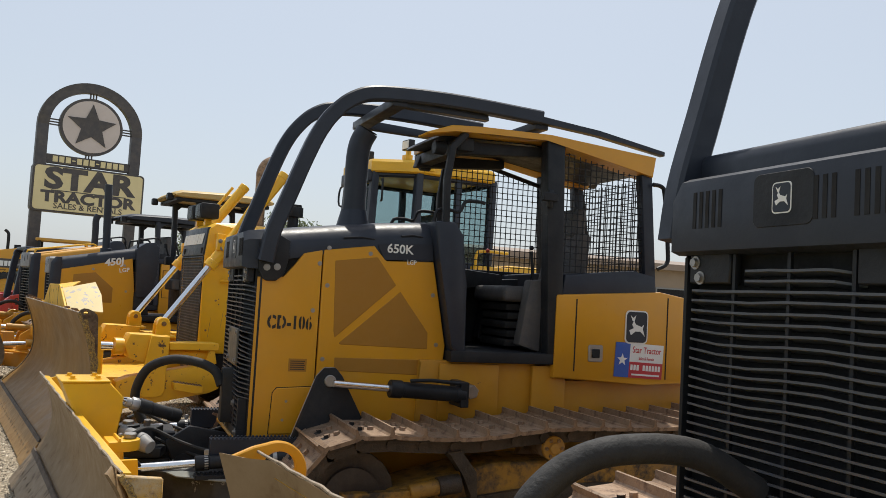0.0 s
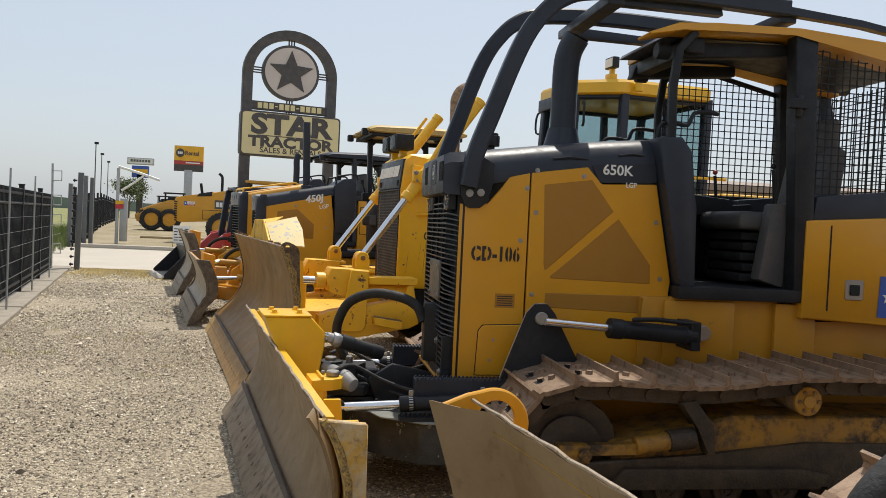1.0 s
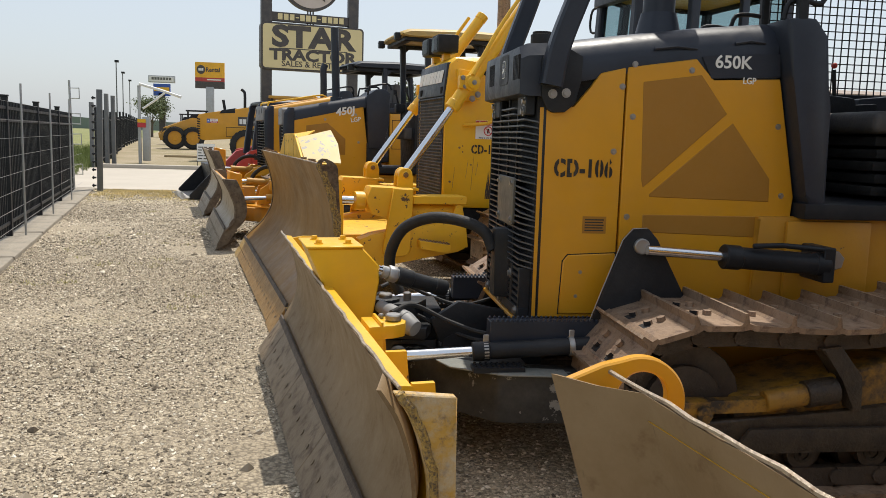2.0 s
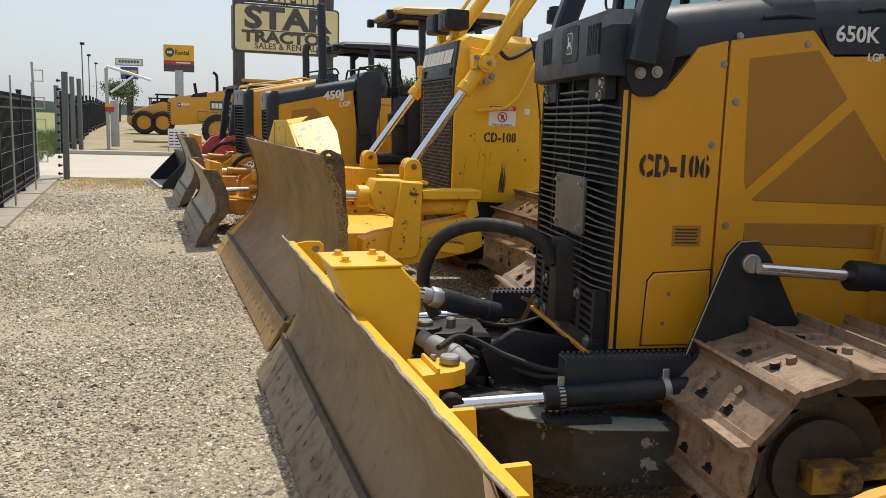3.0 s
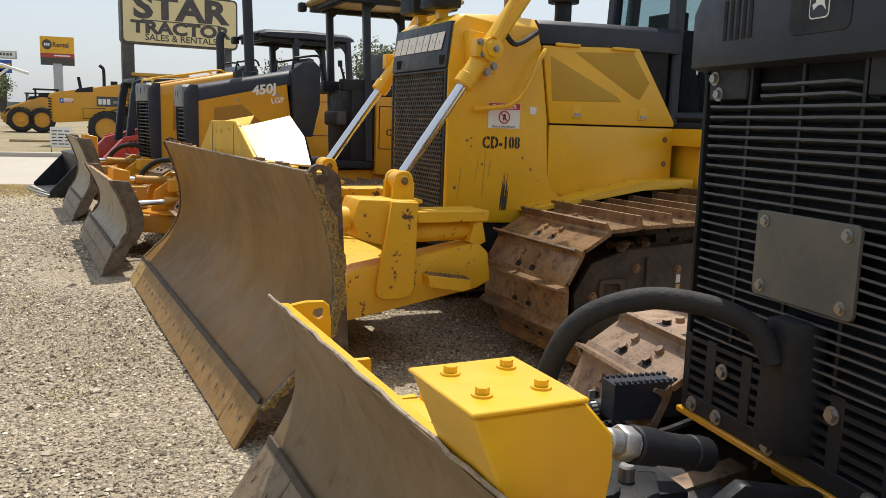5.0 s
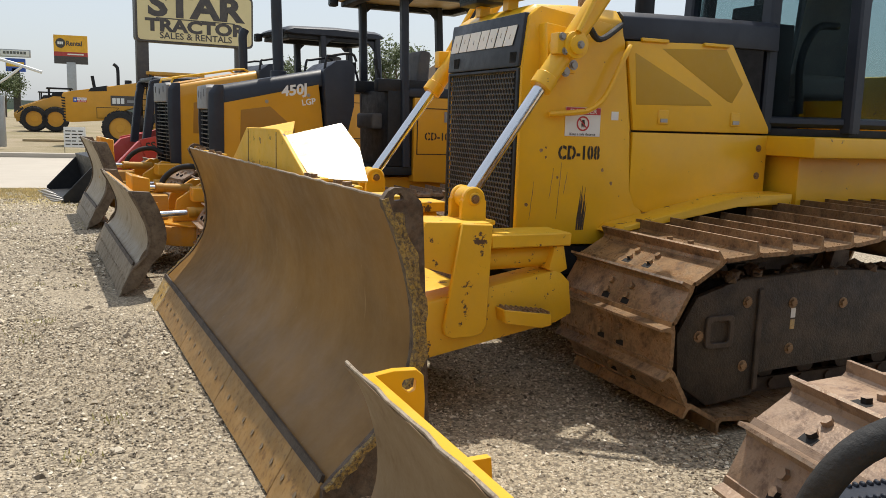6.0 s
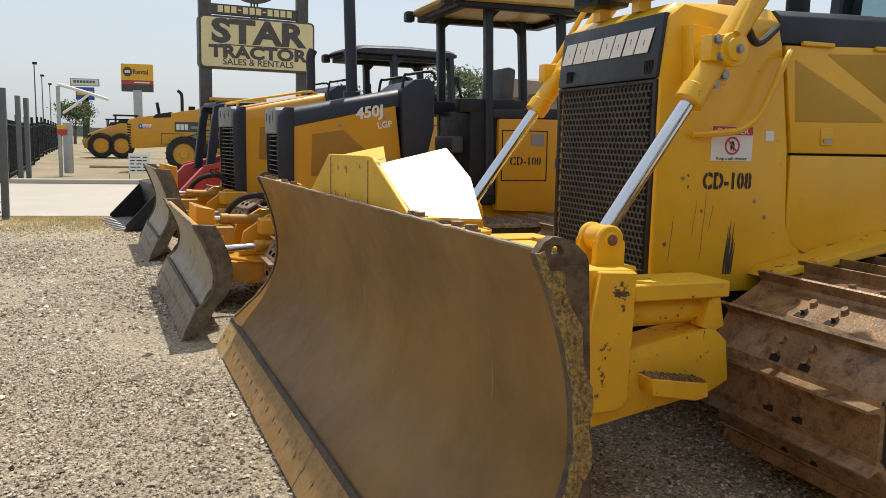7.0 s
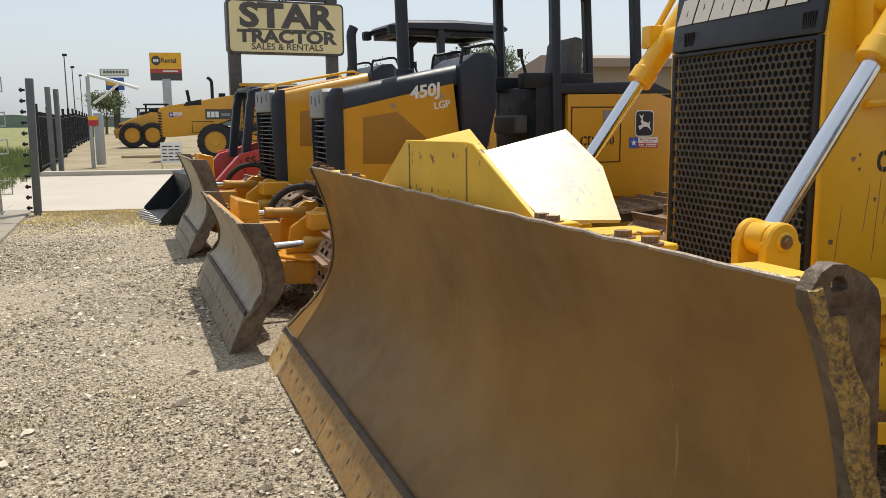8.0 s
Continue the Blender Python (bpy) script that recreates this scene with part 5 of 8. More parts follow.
    for y in (-0.245, -0.10, 0.20):
        box(bm, -0.05, -0.004, y - 0.02, y + 0.02, 0.60, 0.765)
    box(bm, -0.05, -0.004, 0.335, 0.36, 0.60, 0.765)
    lower = part("lower_guard", bm, BLACK, D, "black slotted lower grille guard", 0.002, 1)
    bm = bm_new()
    box(bm, -0.045, -0.006, -0.34, 0.34, 0.612, 0.624)
    slat = part("guard_slat", bm, BLACK, lower, smooth=0)
    for k in range(1, 6):
        share("guard_slat", slat.data, lower, Matrix.Translation((0, 0, 0.027 * k)))
    bm = bm_new()
    loft(bm, [[(x, y, z) for x, y in ((-0.03, 0.0 - k), (0.05, 0.02 - k * 0.6), (0.05, 0.10 + k * 0.3), (-0.03, 0.13 + k * 0.5))] for z, k in ((0.60, 0.02), (0.74, 0.01), (0.86, 0.0), (0.90, -0.01))])
    part("hose_boot", bm, BLACK, lower, "black rubber hose boot", 0.008)
    bolts("guard_bolt", [(-0.004, y, z) for y, z in ((-0.31, 0.575), (-0.2, 0.575), (0.0, 0.575), (0.31, 0.58), (-0.19, 0.70), (0.19, 0.72))], 0.014, 0.012, (1, 0, 0), STEEL, lower)
    if number:
        bm = bm_new()
        prism(bm, rounded(-0.095, 0.225, 0.928, 1.128, 0.012, 3), -0.006, 0.006, "x")
        pl = part("blanking_plate", bm, PLATE_GREY, D, "grey blanking plate bolted on the grille", 0.002, 1)
        bolts("plate_bolt", [(0.006, y, z) for y in (-0.063, 0.193) for z in (0.952, 1.104)], 0.010, 0.010, (1, 0, 0), STEEL, pl)
    # sweeps over the hood
    line = [(-0.085, 1.50), (-0.115, 1.66), (-0.19, 1.87), (-0.262, 2.07), (-0.33, 2.23), (-0.405, 2.345), (-0.51, 2.44), (-0.67, 2.492), (-1.1, 2.51), (-1.70, 2.49)]
    for s in (-1, 1):
        bm = bm_new()
        far = 0.07 if s < 0 and number else 0.0
        lead = (lambda x: x) if number else (lambda x: 0.055 + 0.78 * x)
        pts = curve([(lead(x) + 0.4 * far, s * 0.415, z + far * max(0.0, z - 1.5)) for x, z in line], 5)
        sweep(bm, pts, rounded(-0.042, 0.042, -0.036, 0.036, 0.010, 2), (0, 1, 0))
        swp = part("limb_sweep", bm, CHARCOAL, D, "charcoal steel sweep arching over the hood", smooth=30)
        bm = bm_new()
        prism(bm, [(-1.66, 2.455), (-1.66, 2.50), (-2.10, 2.46), (-2.60, 2.385), (-2.60, 2.355), (-2.10, 2.425)], s * 0.40, s * 0.45)
        part("sweep_tail", bm, CHARCOAL, swp, "thin dark strip along the roof", 0.004, 1)
    bm = bm_new()
    box(bm, -0.83, -0.74, -0.42, 0.42, 2.435, 2.485)
    prism(bm, [(-0.76, 2.44), (-0.78, 2.50), (-1.35, 2.475), (-1.36, 2.43)], -0.40, -0.34)
    prism(bm, [(-0.76, 2.44), (-0.78, 2.50), (-1.35, 2.475), (-1.36, 2.43)], 0.34, 0.40)
    box(bm, -1.75, -1.66, -0.42, 0.42, 2.42, 2.47)
    part("sweep_crossbar", bm, CHARCOAL, D, bevel=0.008)
    # exhaust
    bm = bm_new()
    rod(bm, (-0.67, 0, 1.75), (-0.67, 0, 1.86), 0.105, 20, 0.078)
    part("exhaust_base", bm, CHARCOAL, D, "flared base of the exhaust")
    bm = bm_new()
    sweep(bm, curve([(-0.67, 0, 1.85), (-0.67, 0, 2.08), (-0.672, 0.003, 2.20), (-0.685, 0.01, 2.28), (-0.715, 0.03, 2.35)], 6), circle(0, 0, 0.070, 18), (0, 1, 0))
    ex = part("exhaust_pipe", bm, CHARCOAL, D, "dark curved exhaust pipe")
    # near-black disc painted as the shaded pipe mouth
    bm = bm_new()
    prism(bm, circle(0, 0, 0.064, 18), 0, 0.004, "z")
    part("exhaust_mouth", bm, SHADE_BLACK, ex, m=Matrix.Translation((-0.716, 0.031, 2.352)) @ Vector((0, 0, 1)).rotation_difference(Vector((-0.36, 0.22, 0.9))).to_matrix().to_4x4())
    # cowl, floor and operator's station
    for s in (-1, 1):
        bm = bm_new()
        prism(bm, [(-1.03, 1.80), (-1.155, 1.805), (-1.215, 1.73), (-1.245, 1.45), (-1.265, 1.05), (-1.185, 1.05), (-1.17, 1.10), (-1.075, 1.56)], s * 0.26, s * 0.455)
        part("cowl", bm, CHARCOAL, D, "charcoal cowl at the front of the cab", 0.022)
        bm = bm_new()
        pipe(bm, curve([(-1.04, s * 0.40, 1.80), (-1.06, s * 0.40, 1.865), (-1.13, s * 0.40, 1.875), (-1.20, s * 0.40, 1.87), (-1.23, s * 0.40, 1.93), (-1.30, s * 0.40, 1.94), (-1.36, s * 0.40, 1.935)], 3), 0.011, 8)
        part("grab_handle", bm, BLACK, D)
    bm = bm_new()
    box(bm, -1.25, -1.05, -0.3, 0.3, 1.0, 1.78)
    part("dash", bm, BLACK, D, "black dash behind the hood", 0.02)
    bm = bm_new()
    prism(bm, [(-1.28, 1.40), (-1.30, 1.555), (-1.42, 1.57), (-1.80, 1.54), (-1.82, 1.46), (-1.45, 1.42)], -0.40, -0.22)
    part("side_console", bm, BLACK, D, "black console along the far door", 0.02)
    for k in range(5):
        bm = bm_new()
        box(bm, -2.0 + 0.012 * (k % 2), -1.64 - 0.012 * (k % 2), -0.19, 0.19, 1.08 + 0.056 * k, 1.125 + 0.056 * k)
        part("suspension_bellows", bm, RUBBER, D, "black ribbed seat bellows", 0.015)
    bm = bm_new()
    box(bm, -2.0, -1.17, -0.46, 0.46, 0.995, 1.06)
    part("cab_floor", bm, BLACK, D, "black cab floor plate", 0.008)
    bm = bm_new()
    box(bm, -1.832, -1.80, -0.46, 0.36, 1.06, 1.44)
    part("rear_bulkhead", bm, SHADE_BLACK, D)
    for s in (-1, 1):
        bm = bm_new()
        ox = 0.0 if s > 0 else -0.30
        sweep(bm, [(-1.11 + ox, s * 0.43, 1.50), (-1.095 + ox, s * 0.43, 2.05), (-1.12 + ox, s * 0.43, 2.24), (-1.20 + ox, s * 0.43, 2.33)], rounded(-0.021, 0.021, -0.02, 0.02, 0.008, 2), (0, 1, 0))
        part("front_post", bm, BLACK, D, "slim front canopy post", smooth=30)
        bm = bm_new()
        bk = 0.0 if s > 0 else -0.42
        prism(bm, [(-1.80 + bk, 1.05), (-1.90 + bk, 1.05), (-1.855 + bk, 2.36), (-1.73 + bk, 2.36), (-1.755 + bk, 1.9)], s * 0.37, s * 0.46)
        part("main_post", bm, BLACK, D, "heavy charcoal roll-over post", 0.012)
        bm = bm_new()
        prism(bm, [(-2.50, 1.40), (-2.58, 1.40), (-2.50, 2.30), (-2.42, 2.33)], s * 0.38, s * 0.45)
        part("rear_post", bm, CHARCOAL, D, "charcoal rear canopy post", 0.008)
        bm = bm_new()
        prism(bm, [(-1.88, 1.40), (-1.90, 1.545), (-2.4, 1.60), (-2.56, 1.57), (-2.58, 1.40)], s * 0.34, s * 0.455)
        part("fender", bm, CHARCOAL, D, "charcoal fender beside the seat", 0.015)
        bm = bm_new()
        pipe(bm, curve([(-2.50, s * 0.47, 2.16), (-2.56, s * 0.48, 2.15), (-2.585, s * 0.485, 2.09), (-2.625, s * 0.485, 1.75), (-2.62, s * 0.485, 1.66), (-2.56, s * 0.47, 1.62)], 4), 0.014, 8)
        part("rear_grab_rail", bm, BLACK, D)
    top = lambda x: 2.315 + max(0.0, (x + 2.0)) * 0.02 - max(0.0, -(x + 1.9)) * 0.17
    wire_screen(D, -2.47, -1.88, 1.56, 2.33, 0.425, 0.0405, "black woven wire window screen", lambda x: top(x) - 0.02)
    wire_screen(D, -2.20, -1.42, 1.56, 2.30, -0.435, 0.0405, "black woven wire door screen", lambda x: min(2.30, 2.318 + (x + 1.727) * 0.245))
    wire_screen(D, -0.36, 0.36, 1.45, 2.2, -2.50, 0.0405, "black woven wire rear screen", None, "x")
    bm = bm_new()
    pipe(bm, [(-1.20, -0.435, 2.31), (-1.70, -0.435, 2.315), (-2.22, -0.435, 2.195)], 0.016, 6)
    part("screen_frame", bm, BLACK, D)
    bm = bm_new()
    box(bm, -2.2, -1.20, -0.45, -0.43, 1.06, 1.57)
    part("lower_door_panel", bm, BLACK, D, "black lower door panel", 0.004, 1)
    # canopy roof
    bm = bm_new()
    low = [(-0.955, 2.292), (-1.12, 2.328), (-1.35, 2.338), (-1.72, 2.352), (-2.50, 2.205)]
    up = [(-2.52, 2.335), (-1.75, 2.385), (-1.3, 2.375), (-1.1, 2.362), (-0.945, 2.304)]
    prism(bm, low + up, 0.30, 0.47)
    prism(bm, [(max(-2.60, min(-1.20, x)) if x > -1.2 else x, z) for x, z in low[1:] + up[:-1]], -0.47, -0.30)
    roof = part("roof_edge", bm, AMBER, D, "amber edge of the canopy roof", 0.004, 1)
    bm = bm_new()
    prism(bm, [(-1.08, 2.318), (-1.20, 2.326), (-1.72, 2.345), (-2.48, 2.225), (-2.48, 2.32), (-1.75, 2.378), (-1.1, 2.345)], -0.30, 0.30)
    part("roof_panel", bm, CHARCOAL, roof, "dark canopy roof and lining", 0.004, 1)
    bm = bm_new()
    for y in (-0.31, 0.31):
        prism(bm, [(-1.15, 2.215), (-1.18, 2.30), (-1.80, 2.33), (-1.80, 2.27)], y - 0.04, y + 0.04)
    box(bm, -1.27, -1.18, -0.40, 0.40, 2.235, 2.31)
    part("roof_header", bm, BLACK, roof, bevel=0.012)
    for y in (-0.33, 0.33):
        for x, z, r in ((-1.04 if y > 0 else -1.20, 2.245, 0.042), (-2.50, 2.265, 0.048)):
            bm = bm_new()
            rod(bm, (x, y, z), (x - 0.07, y, z), r, 14)
            part("work_lamp", bm, BLACK, roof, "round black work lamp", 0.004, 1)
    bm = bm_new()
    box(bm, -1.80, -1.70, 0.462, 0.50, 1.98, 2.03)
    rod(bm, (-1.76, 0.47, 1.94), (-1.76, 0.47, 2.05), 0.02, 8)
    part("door_latch", bm, BLACK, D, bevel=0.004, seg=1)
    # seat, console, levers
    bm = bm_new()
    box(bm, -2.05, -1.60, -0.24, 0.24, 1.36, 1.46)
    seat = part("seat", bm, SEATING, D, "worn grey operator seat", 0.035, 3)
    bm = bm_new()
    prism(bm, [(-2.06, 1.44), (-2.14, 1.84), (-2.22, 1.82), (-2.18, 1.44)], -0.23, 0.23)
    part("seat_back", bm, SEATING, seat, bevel=0.03, seg=3)
    bm = bm_new()
    prism(bm, [(-2.13, 1.80), (-2.15, 2.0), (-2.22, 2.0), (-2.22, 1.80)], -0.15, 0.15)
    part("headrest", bm, SEATING, seat, bevel=0.025, seg=3)
    bm = bm_new()
    prism(bm, [(-1.66, 1.10), (-1.72, 1.50), (-1.95, 1.52), (-1.95, 1.40), (-1.80, 1.06)], 0.26, 0.35)
    part("console", bm, SEATING, D, "grey arm console", 0.015)
    bm = bm_new()
    prism(bm, [(-1.66, 1.10), (-1.72, 1.50), (-1.95, 1.52), (-1.95, 1.40), (-1.80, 1.06)], -0.35, -0.26)
    part("console", bm, BLACK, D, "black arm console", 0.015)
    for y, x in ((0.30, -1.76), (-0.30, -1.74), (-0.10, -1.30)):
        bm = bm_new()
        rod(bm, (x, y, 1.5), (x + 0.02, y, 1.68), 0.010, 8)
        lever = part("lever", bm, BLACK, D)
        bm = bm_new()
        bmesh.ops.create_uvsphere(bm, u_segments=12, v_segments=8, radius=0.015)
        part("lever_knob", bm, RED_PAINT if y < 0 else BLACK, lever, m=Matrix.Translation((x + 0.02, y, 1.70)))
    # rear body
    bm = bm_new()
    prism(bm, [(-1.84, 0.915), (-1.84, 1.42), (-2.6, 1.475), (-2.98, 1.42), (-3.05, 0.90), (-2.5, 0.885)], -0.47, 0.47)
    tank = part("fuel_tank", bm, AMBER, D, "amber rear tank and body", 0.015)
    for x, z0, z1 in ((-1.98, 0.96, 1.40), (-2.655, 0.92, 1.44)):
        bm = bm_new()
        box(bm, x - 0.004, x + 0.004, 0.468, 0.4722, z0, z1)
        part("panel_seam", bm, SHADE_BLACK, tank)
    bm = bm_new()
    prism(bm, rounded(-2.18, -2.075, 1.02, 1.125, 0.008, 2), 0.468, 0.476)
    latch = part("paddle_latch", bm, STEEL, tank, "square metal paddle latch", 0.003, 1)
    bm = bm_new()
    box(bm, -2.155, -2.10, 0.474, 0.484, 1.045, 1.10)
    part("latch_paddle", bm, BLACK, latch, bevel=0.004, seg=1)
    deer_badge(tank, (-2.42, 0.471, 1.245), SIDE, 0.168)
    flag_decal(tank, (-2.265, 0.472, 0.935), SIDE @ pose(0, 0, 0, 0, 0, -2.5), 0.36, 0.215)
    # lift rams on their brackets
    for s in (-1, 1):
        bm = bm_new()
        prism(bm, [(-0.24, 0.52), (-0.38, 0.91), (-0.42, 0.955), (-0.48, 0.955), (-0.52, 0.91), (-0.68, 0.62), (-0.68, 0.52)], s * 0.50, s * 0.53)
        br = part("lift_bracket", bm, BLACK, D, "black triangular lift bracket", 0.008)
        bm = bm_new()
        sweep(bm, [(-0.236, s * 0.531, 0.53), (-0.30, s * 0.531, 0.71), (-0.374, s * 0.531, 0.91), (-0.412, s * 0.531, 0.953), (-0.47, s * 0.531, 0.957)], circle(0, 0, 0.0022, 5), (0, 1, 0))
        part("bare_edge", bm, STEEL, br, "paint scraped off the edge")
        bm = bm_new()
        rod(bm, (-0.45, s * 0.46, 0.885), (-0.45, s * 0.548, 0.885), 0.032, 18)
        box(bm, -0.52, -0.38, s * 0.37, s * 0.50, 0.52, 0.62)
        part("lift_pin", bm, STEEL, br, bevel=0.004, seg=1)
        cylinder(D, (-0.46, s * 0.57, 0.875), (-1.22, s * 0.56, 0.822), 0.020, 0.044, 0.44, BLACK, label="black lift ram with a chrome rod", ends=0.0)
        bm = bm_new()
        pipe(bm, [(-0.88, s * 0.60, 0.90), (-1.0, s * 0.61, 0.905), (-1.18, s * 0.60, 0.890)], 0.012, 6)
        box(bm, -1.235, -1.185, s * 0.43, s * 0.60, 0.755, 0.895)
        part("ram_tube", bm, BLACK, D, bevel=0.004, seg=1)
        bm = bm_new()
        rod(bm, (-1.30, s * 0.42, 0.83), (-1.30, s * 0.50, 0.83), 0.042, 6)
        part("frame_nut", bm, STEEL, chassis, bevel=0.003, seg=1)
    # tracks
    for s in (-1, 1):
        track(D, 0.77 if s > 0 else -0.72 if number else -0.84, 0.52, 0.17, (-0.50 if s > 0 else -0.27, 0.36, 0.305), (-3.05, 0.41, 0.35), 7, (-1.58, 0.70), 0.03, SHOE_MID, AMBER_GREASY, "amber track frame caked with grease", True)
    # push frame
    bm = bm_new()
    for s in (-1, 1):
        prism(bm, [(-0.9, s * 0.60), (-0.9, s * 0.72), (0.12, s * 0.62), (0.40, s * 0.34), (0.52, s * 0.12), (0.40, s * 0.12), (0.28, s * 0.30), (0.05, s * 0.50)], 0.20, 0.40, "z")
    box(bm, 0.30, 0.58, -0.16, 0.16, 0.18, 0.42)
    prism(bm, [(-0.02, -0.55), (0.30, -0.34), (0.30, 0.34), (-0.02, 0.55)], 0.26, 0.405, "z")
    push = part("push_frame", bm, SCUFFED, D, "black scuffed push frame behind the blade", 0.02)
    bm = bm_new()
    prism(bm, [(0.34, 0.44), (0.30, 0.545), (0.11, 0.665), (-0.14, 0.695), (-0.14, 0.60), (0.08, 0.555), (0.26, 0.42)], 0.401, 0.408, "z")
    part("frame_plate", bm, SCUFFED_GREY, push, "scuffed grey wear plate on the frame", 0.002, 1)
    for s in (-1, 1):
        bm = bm_new()
        box(bm, 0.02, 0.22, s * 0.56, s * 0.635, 0.405, 0.425)
        for k in range(9):
            for j in range(3):
                x, y = 0.03 + 0.022 * k, s * (0.57 + 0.022 * j)
                rod(bm, (x, y, 0.425), (x, y, 0.432), 0.006, 5)
        part("anti_slip_step", bm, BLACK, push, "black studded step plate", smooth=0)
        cylinder(D, (0.50, s * 0.56, 0.455), (-0.34, s * 0.58, 0.505), 0.021, 0.034, 0.36, BLACK, label="black angle ram with a chrome rod", ends=0.02)
        bm = bm_new()
        box(bm, -0.42, 0.145, s * 0.47, s * 0.545, 0.475, 0.585)
        for k in range(24):
            prism(bm, [(0.140 - 0.019 * k, 0.583), (0.138 - 0.019 * k, 0.593), (0.130 - 0.019 * k, 0.593), (0.128 - 0.019 * k, 0.583)], s * 0.47, s * 0.485)
            prism(bm, [(0.140 - 0.019 * k, 0.583), (0.138 - 0.019 * k, 0.593), (0.130 - 0.019 * k, 0.593), (0.128 - 0.019 * k, 0.583)], s * 0.53, s * 0.545)
        part("toothed_step", bm, CHARCOAL, push, "black step bar with teeth", 0.002, 1)
    # tilt ram and ball joint behind the blade
    cylinder(D, (0.57, 0.24, 0.735), (0.27, 0.145, 0.640), 0.022, 0.034, 0.34, BLACK, label="black tilt ram")
    bm = bm_new()
    rod(bm, (0.555, 0.235, 0.730), (0.525, 0.226, 0.721), 0.026, 16)
    rod(bm, (0.525, 0.226, 0.721), (0.488, 0.214, 0.709), 0.036, 6)
    rod(bm, (0.488, 0.214, 0.709), (0.465, 0.207, 0.702), 0.031, 16)
    part("ram_gland", bm, GALV, push, "bare steel gland nut", 0.004, 1)
    bm = bm_new()
    rod(bm, (0.53, 0.285, 0.575), (0.46, 0.358, 0.542), 0.034, 18, 0.047)
    rod(bm, (0.46, 0.358, 0.542), (0.42, 0.40, 0.522), 0.047, 18, 0.034)
    rod(bm, (0.56, 0.255, 0.59), (0.53, 0.285, 0.575), 0.028, 14)
    part("ball_housing", bm, GREY, push, "scuffed grey steel joint housing", 0.012)
    bm = bm_new()
    box(bm, 0.28, 0.50, -0.16, 0.12, 0.40, 0.55)
    rod(bm, (0.526, 0.136, 0.50), (0.526, 0.136, 0.60), 0.062, 16)
    prism(bm, [(0.56, 0.10), (0.54, 0.20), (0.40, 0.20), (0.34, 0.08), (0.46, 0.04)], 0.52, 0.585, "z")
    prism(bm, [(0.57, 0.13), (0.54, 0.24), (0.36, 0.26), (0.32, 0.12), (0.46, 0.06)], 0.44, 0.49, "z")
    prism(bm, [(0.0, 0.42), (0.30, 0.42), (0.34, 0.52), (0.22, 0.60), (0.02, 0.56)], 0.18, 0.22)
    part("joint_block", bm, BLACK, push, "black cast joint block", 0.012)
    for x, y, r in ((0.526, 0.136, 0.030), (0.43, 0.11, 0.018)):
        bm = bm_new()
        rod(bm, (x, y, 0.58), (x, y, 0.618), r, 14)
        part("pin_head", bm, STEEL, push, "worn steel pin head", 0.005, 1)
    bm = bm_new()
    prism(bm, [(0.20, -0.12), (0.19, -0.19), (-0.13, -0.30), (-0.14, -0.22)], 0.36, 0.415, "z")
    part("cross_beam", bm, SHOE, push, "pale worn steel beam", 0.008)
    bm = bm_new()
    prism(bm, [(0.285, 0.44), (0.25, 0.46), (0.10, 0.46), (-0.05, 0.50), (-0.15, 0.50), (-0.15, 0.32), (0.30, 0.32)], 0.205, 0.222)
    part("side_plate", bm, BLACK, push, "black side plate", 0.006, 1)
    # hoses
    bm = bm_new()
    sweep(bm, curve([(0.05, 0.06, 0.80), (0.085, 0.03, 0.875), (0.17, -0.03, 0.915), (0.31, -0.08, 0.925), (0.43, -0.13, 0.87), (0.485, -0.165, 0.76), (0.485, -0.175, 0.66), (0.44, -0.16, 0.56)], 6), circle(0, 0, 0.026 if number else 0.036, 12), (0.05, 1, 0.1))
    if not number:
        bm.free()
        bm = bm_new()
        sweep(bm, curve([(0.0, -0.06, 0.90), (0.16, -0.09, 0.985), (0.36, -0.10, 0.995), (0.48, -0.11, 0.96), (0.57, -0.115, 0.885), (0.605, -0.12, 0.79), (0.60, -0.12, 0.68), (0.55, -0.12, 0.56)], 6), circle(0, 0, 0.034, 14), (0.05, 1, 0.1))
    hose = part("sleeved_hose", bm, RUBBER, D, "thick black sleeved hose arching forward")
    for k, (y, z) in enumerate(((0.42, 0.56), (0.30, 0.50), (-0.36, 0.52))):
        bm = bm_new()
        pipe(bm, curve([(-0.1, y, z), (0.10, y - 0.03, z - 0.06), (0.26, y - 0.10, z - 0.03), (0.42, y - 0.12, z + 0.04), (0.52, y - 0.02, z + 0.03)], 5), 0.010, 8)
        part("hydraulic_hose", bm, RUBBER, hose)
    # blade
    bx, by, turn, roll, W = blade_at
    mb = pose(bx, by, 0, roll, 0, turn)
    H = 0.695 if number else 0.77
    prof = [(0.0, H), (-0.055, 0.60), (-0.095, 0.45), (-0.085, 0.32), (-0.005, 0.168)]
    bl = blade(D, mb, W, prof, ((0.0, 0.178), (0.12, 0.015)), (BOARD, LEMON, EDGE), "worn brown steel dozer blade", (-0.15, -0.15), 3, 0.32, False, 0.006, cap_mat=CAP_YELLOW, wing=(0.15, 0.05 if number else 0.12), caps=(1,), one_wing=bool(number), back_drop=0.0 if number else 0.045)
    outline, hole, ye = blade_eye
    bm = bm_new()
    n = len(outline)
    cx, cz, cr = hole
    inner = [(cx + cr * math.cos(math.atan2(v - cz, u - cx)), cz + cr * math.sin(math.atan2(v - cz, u - cx))) for u, v in outline]
    ring(bm, outline, inner, ye - 0.014, ye + 0.014)
    part("lifting_eye", bm, AMBER if not number else LEMON, bl, "yellow plate with a round lifting hole", 0.004, 1)
    bm = bm_new()
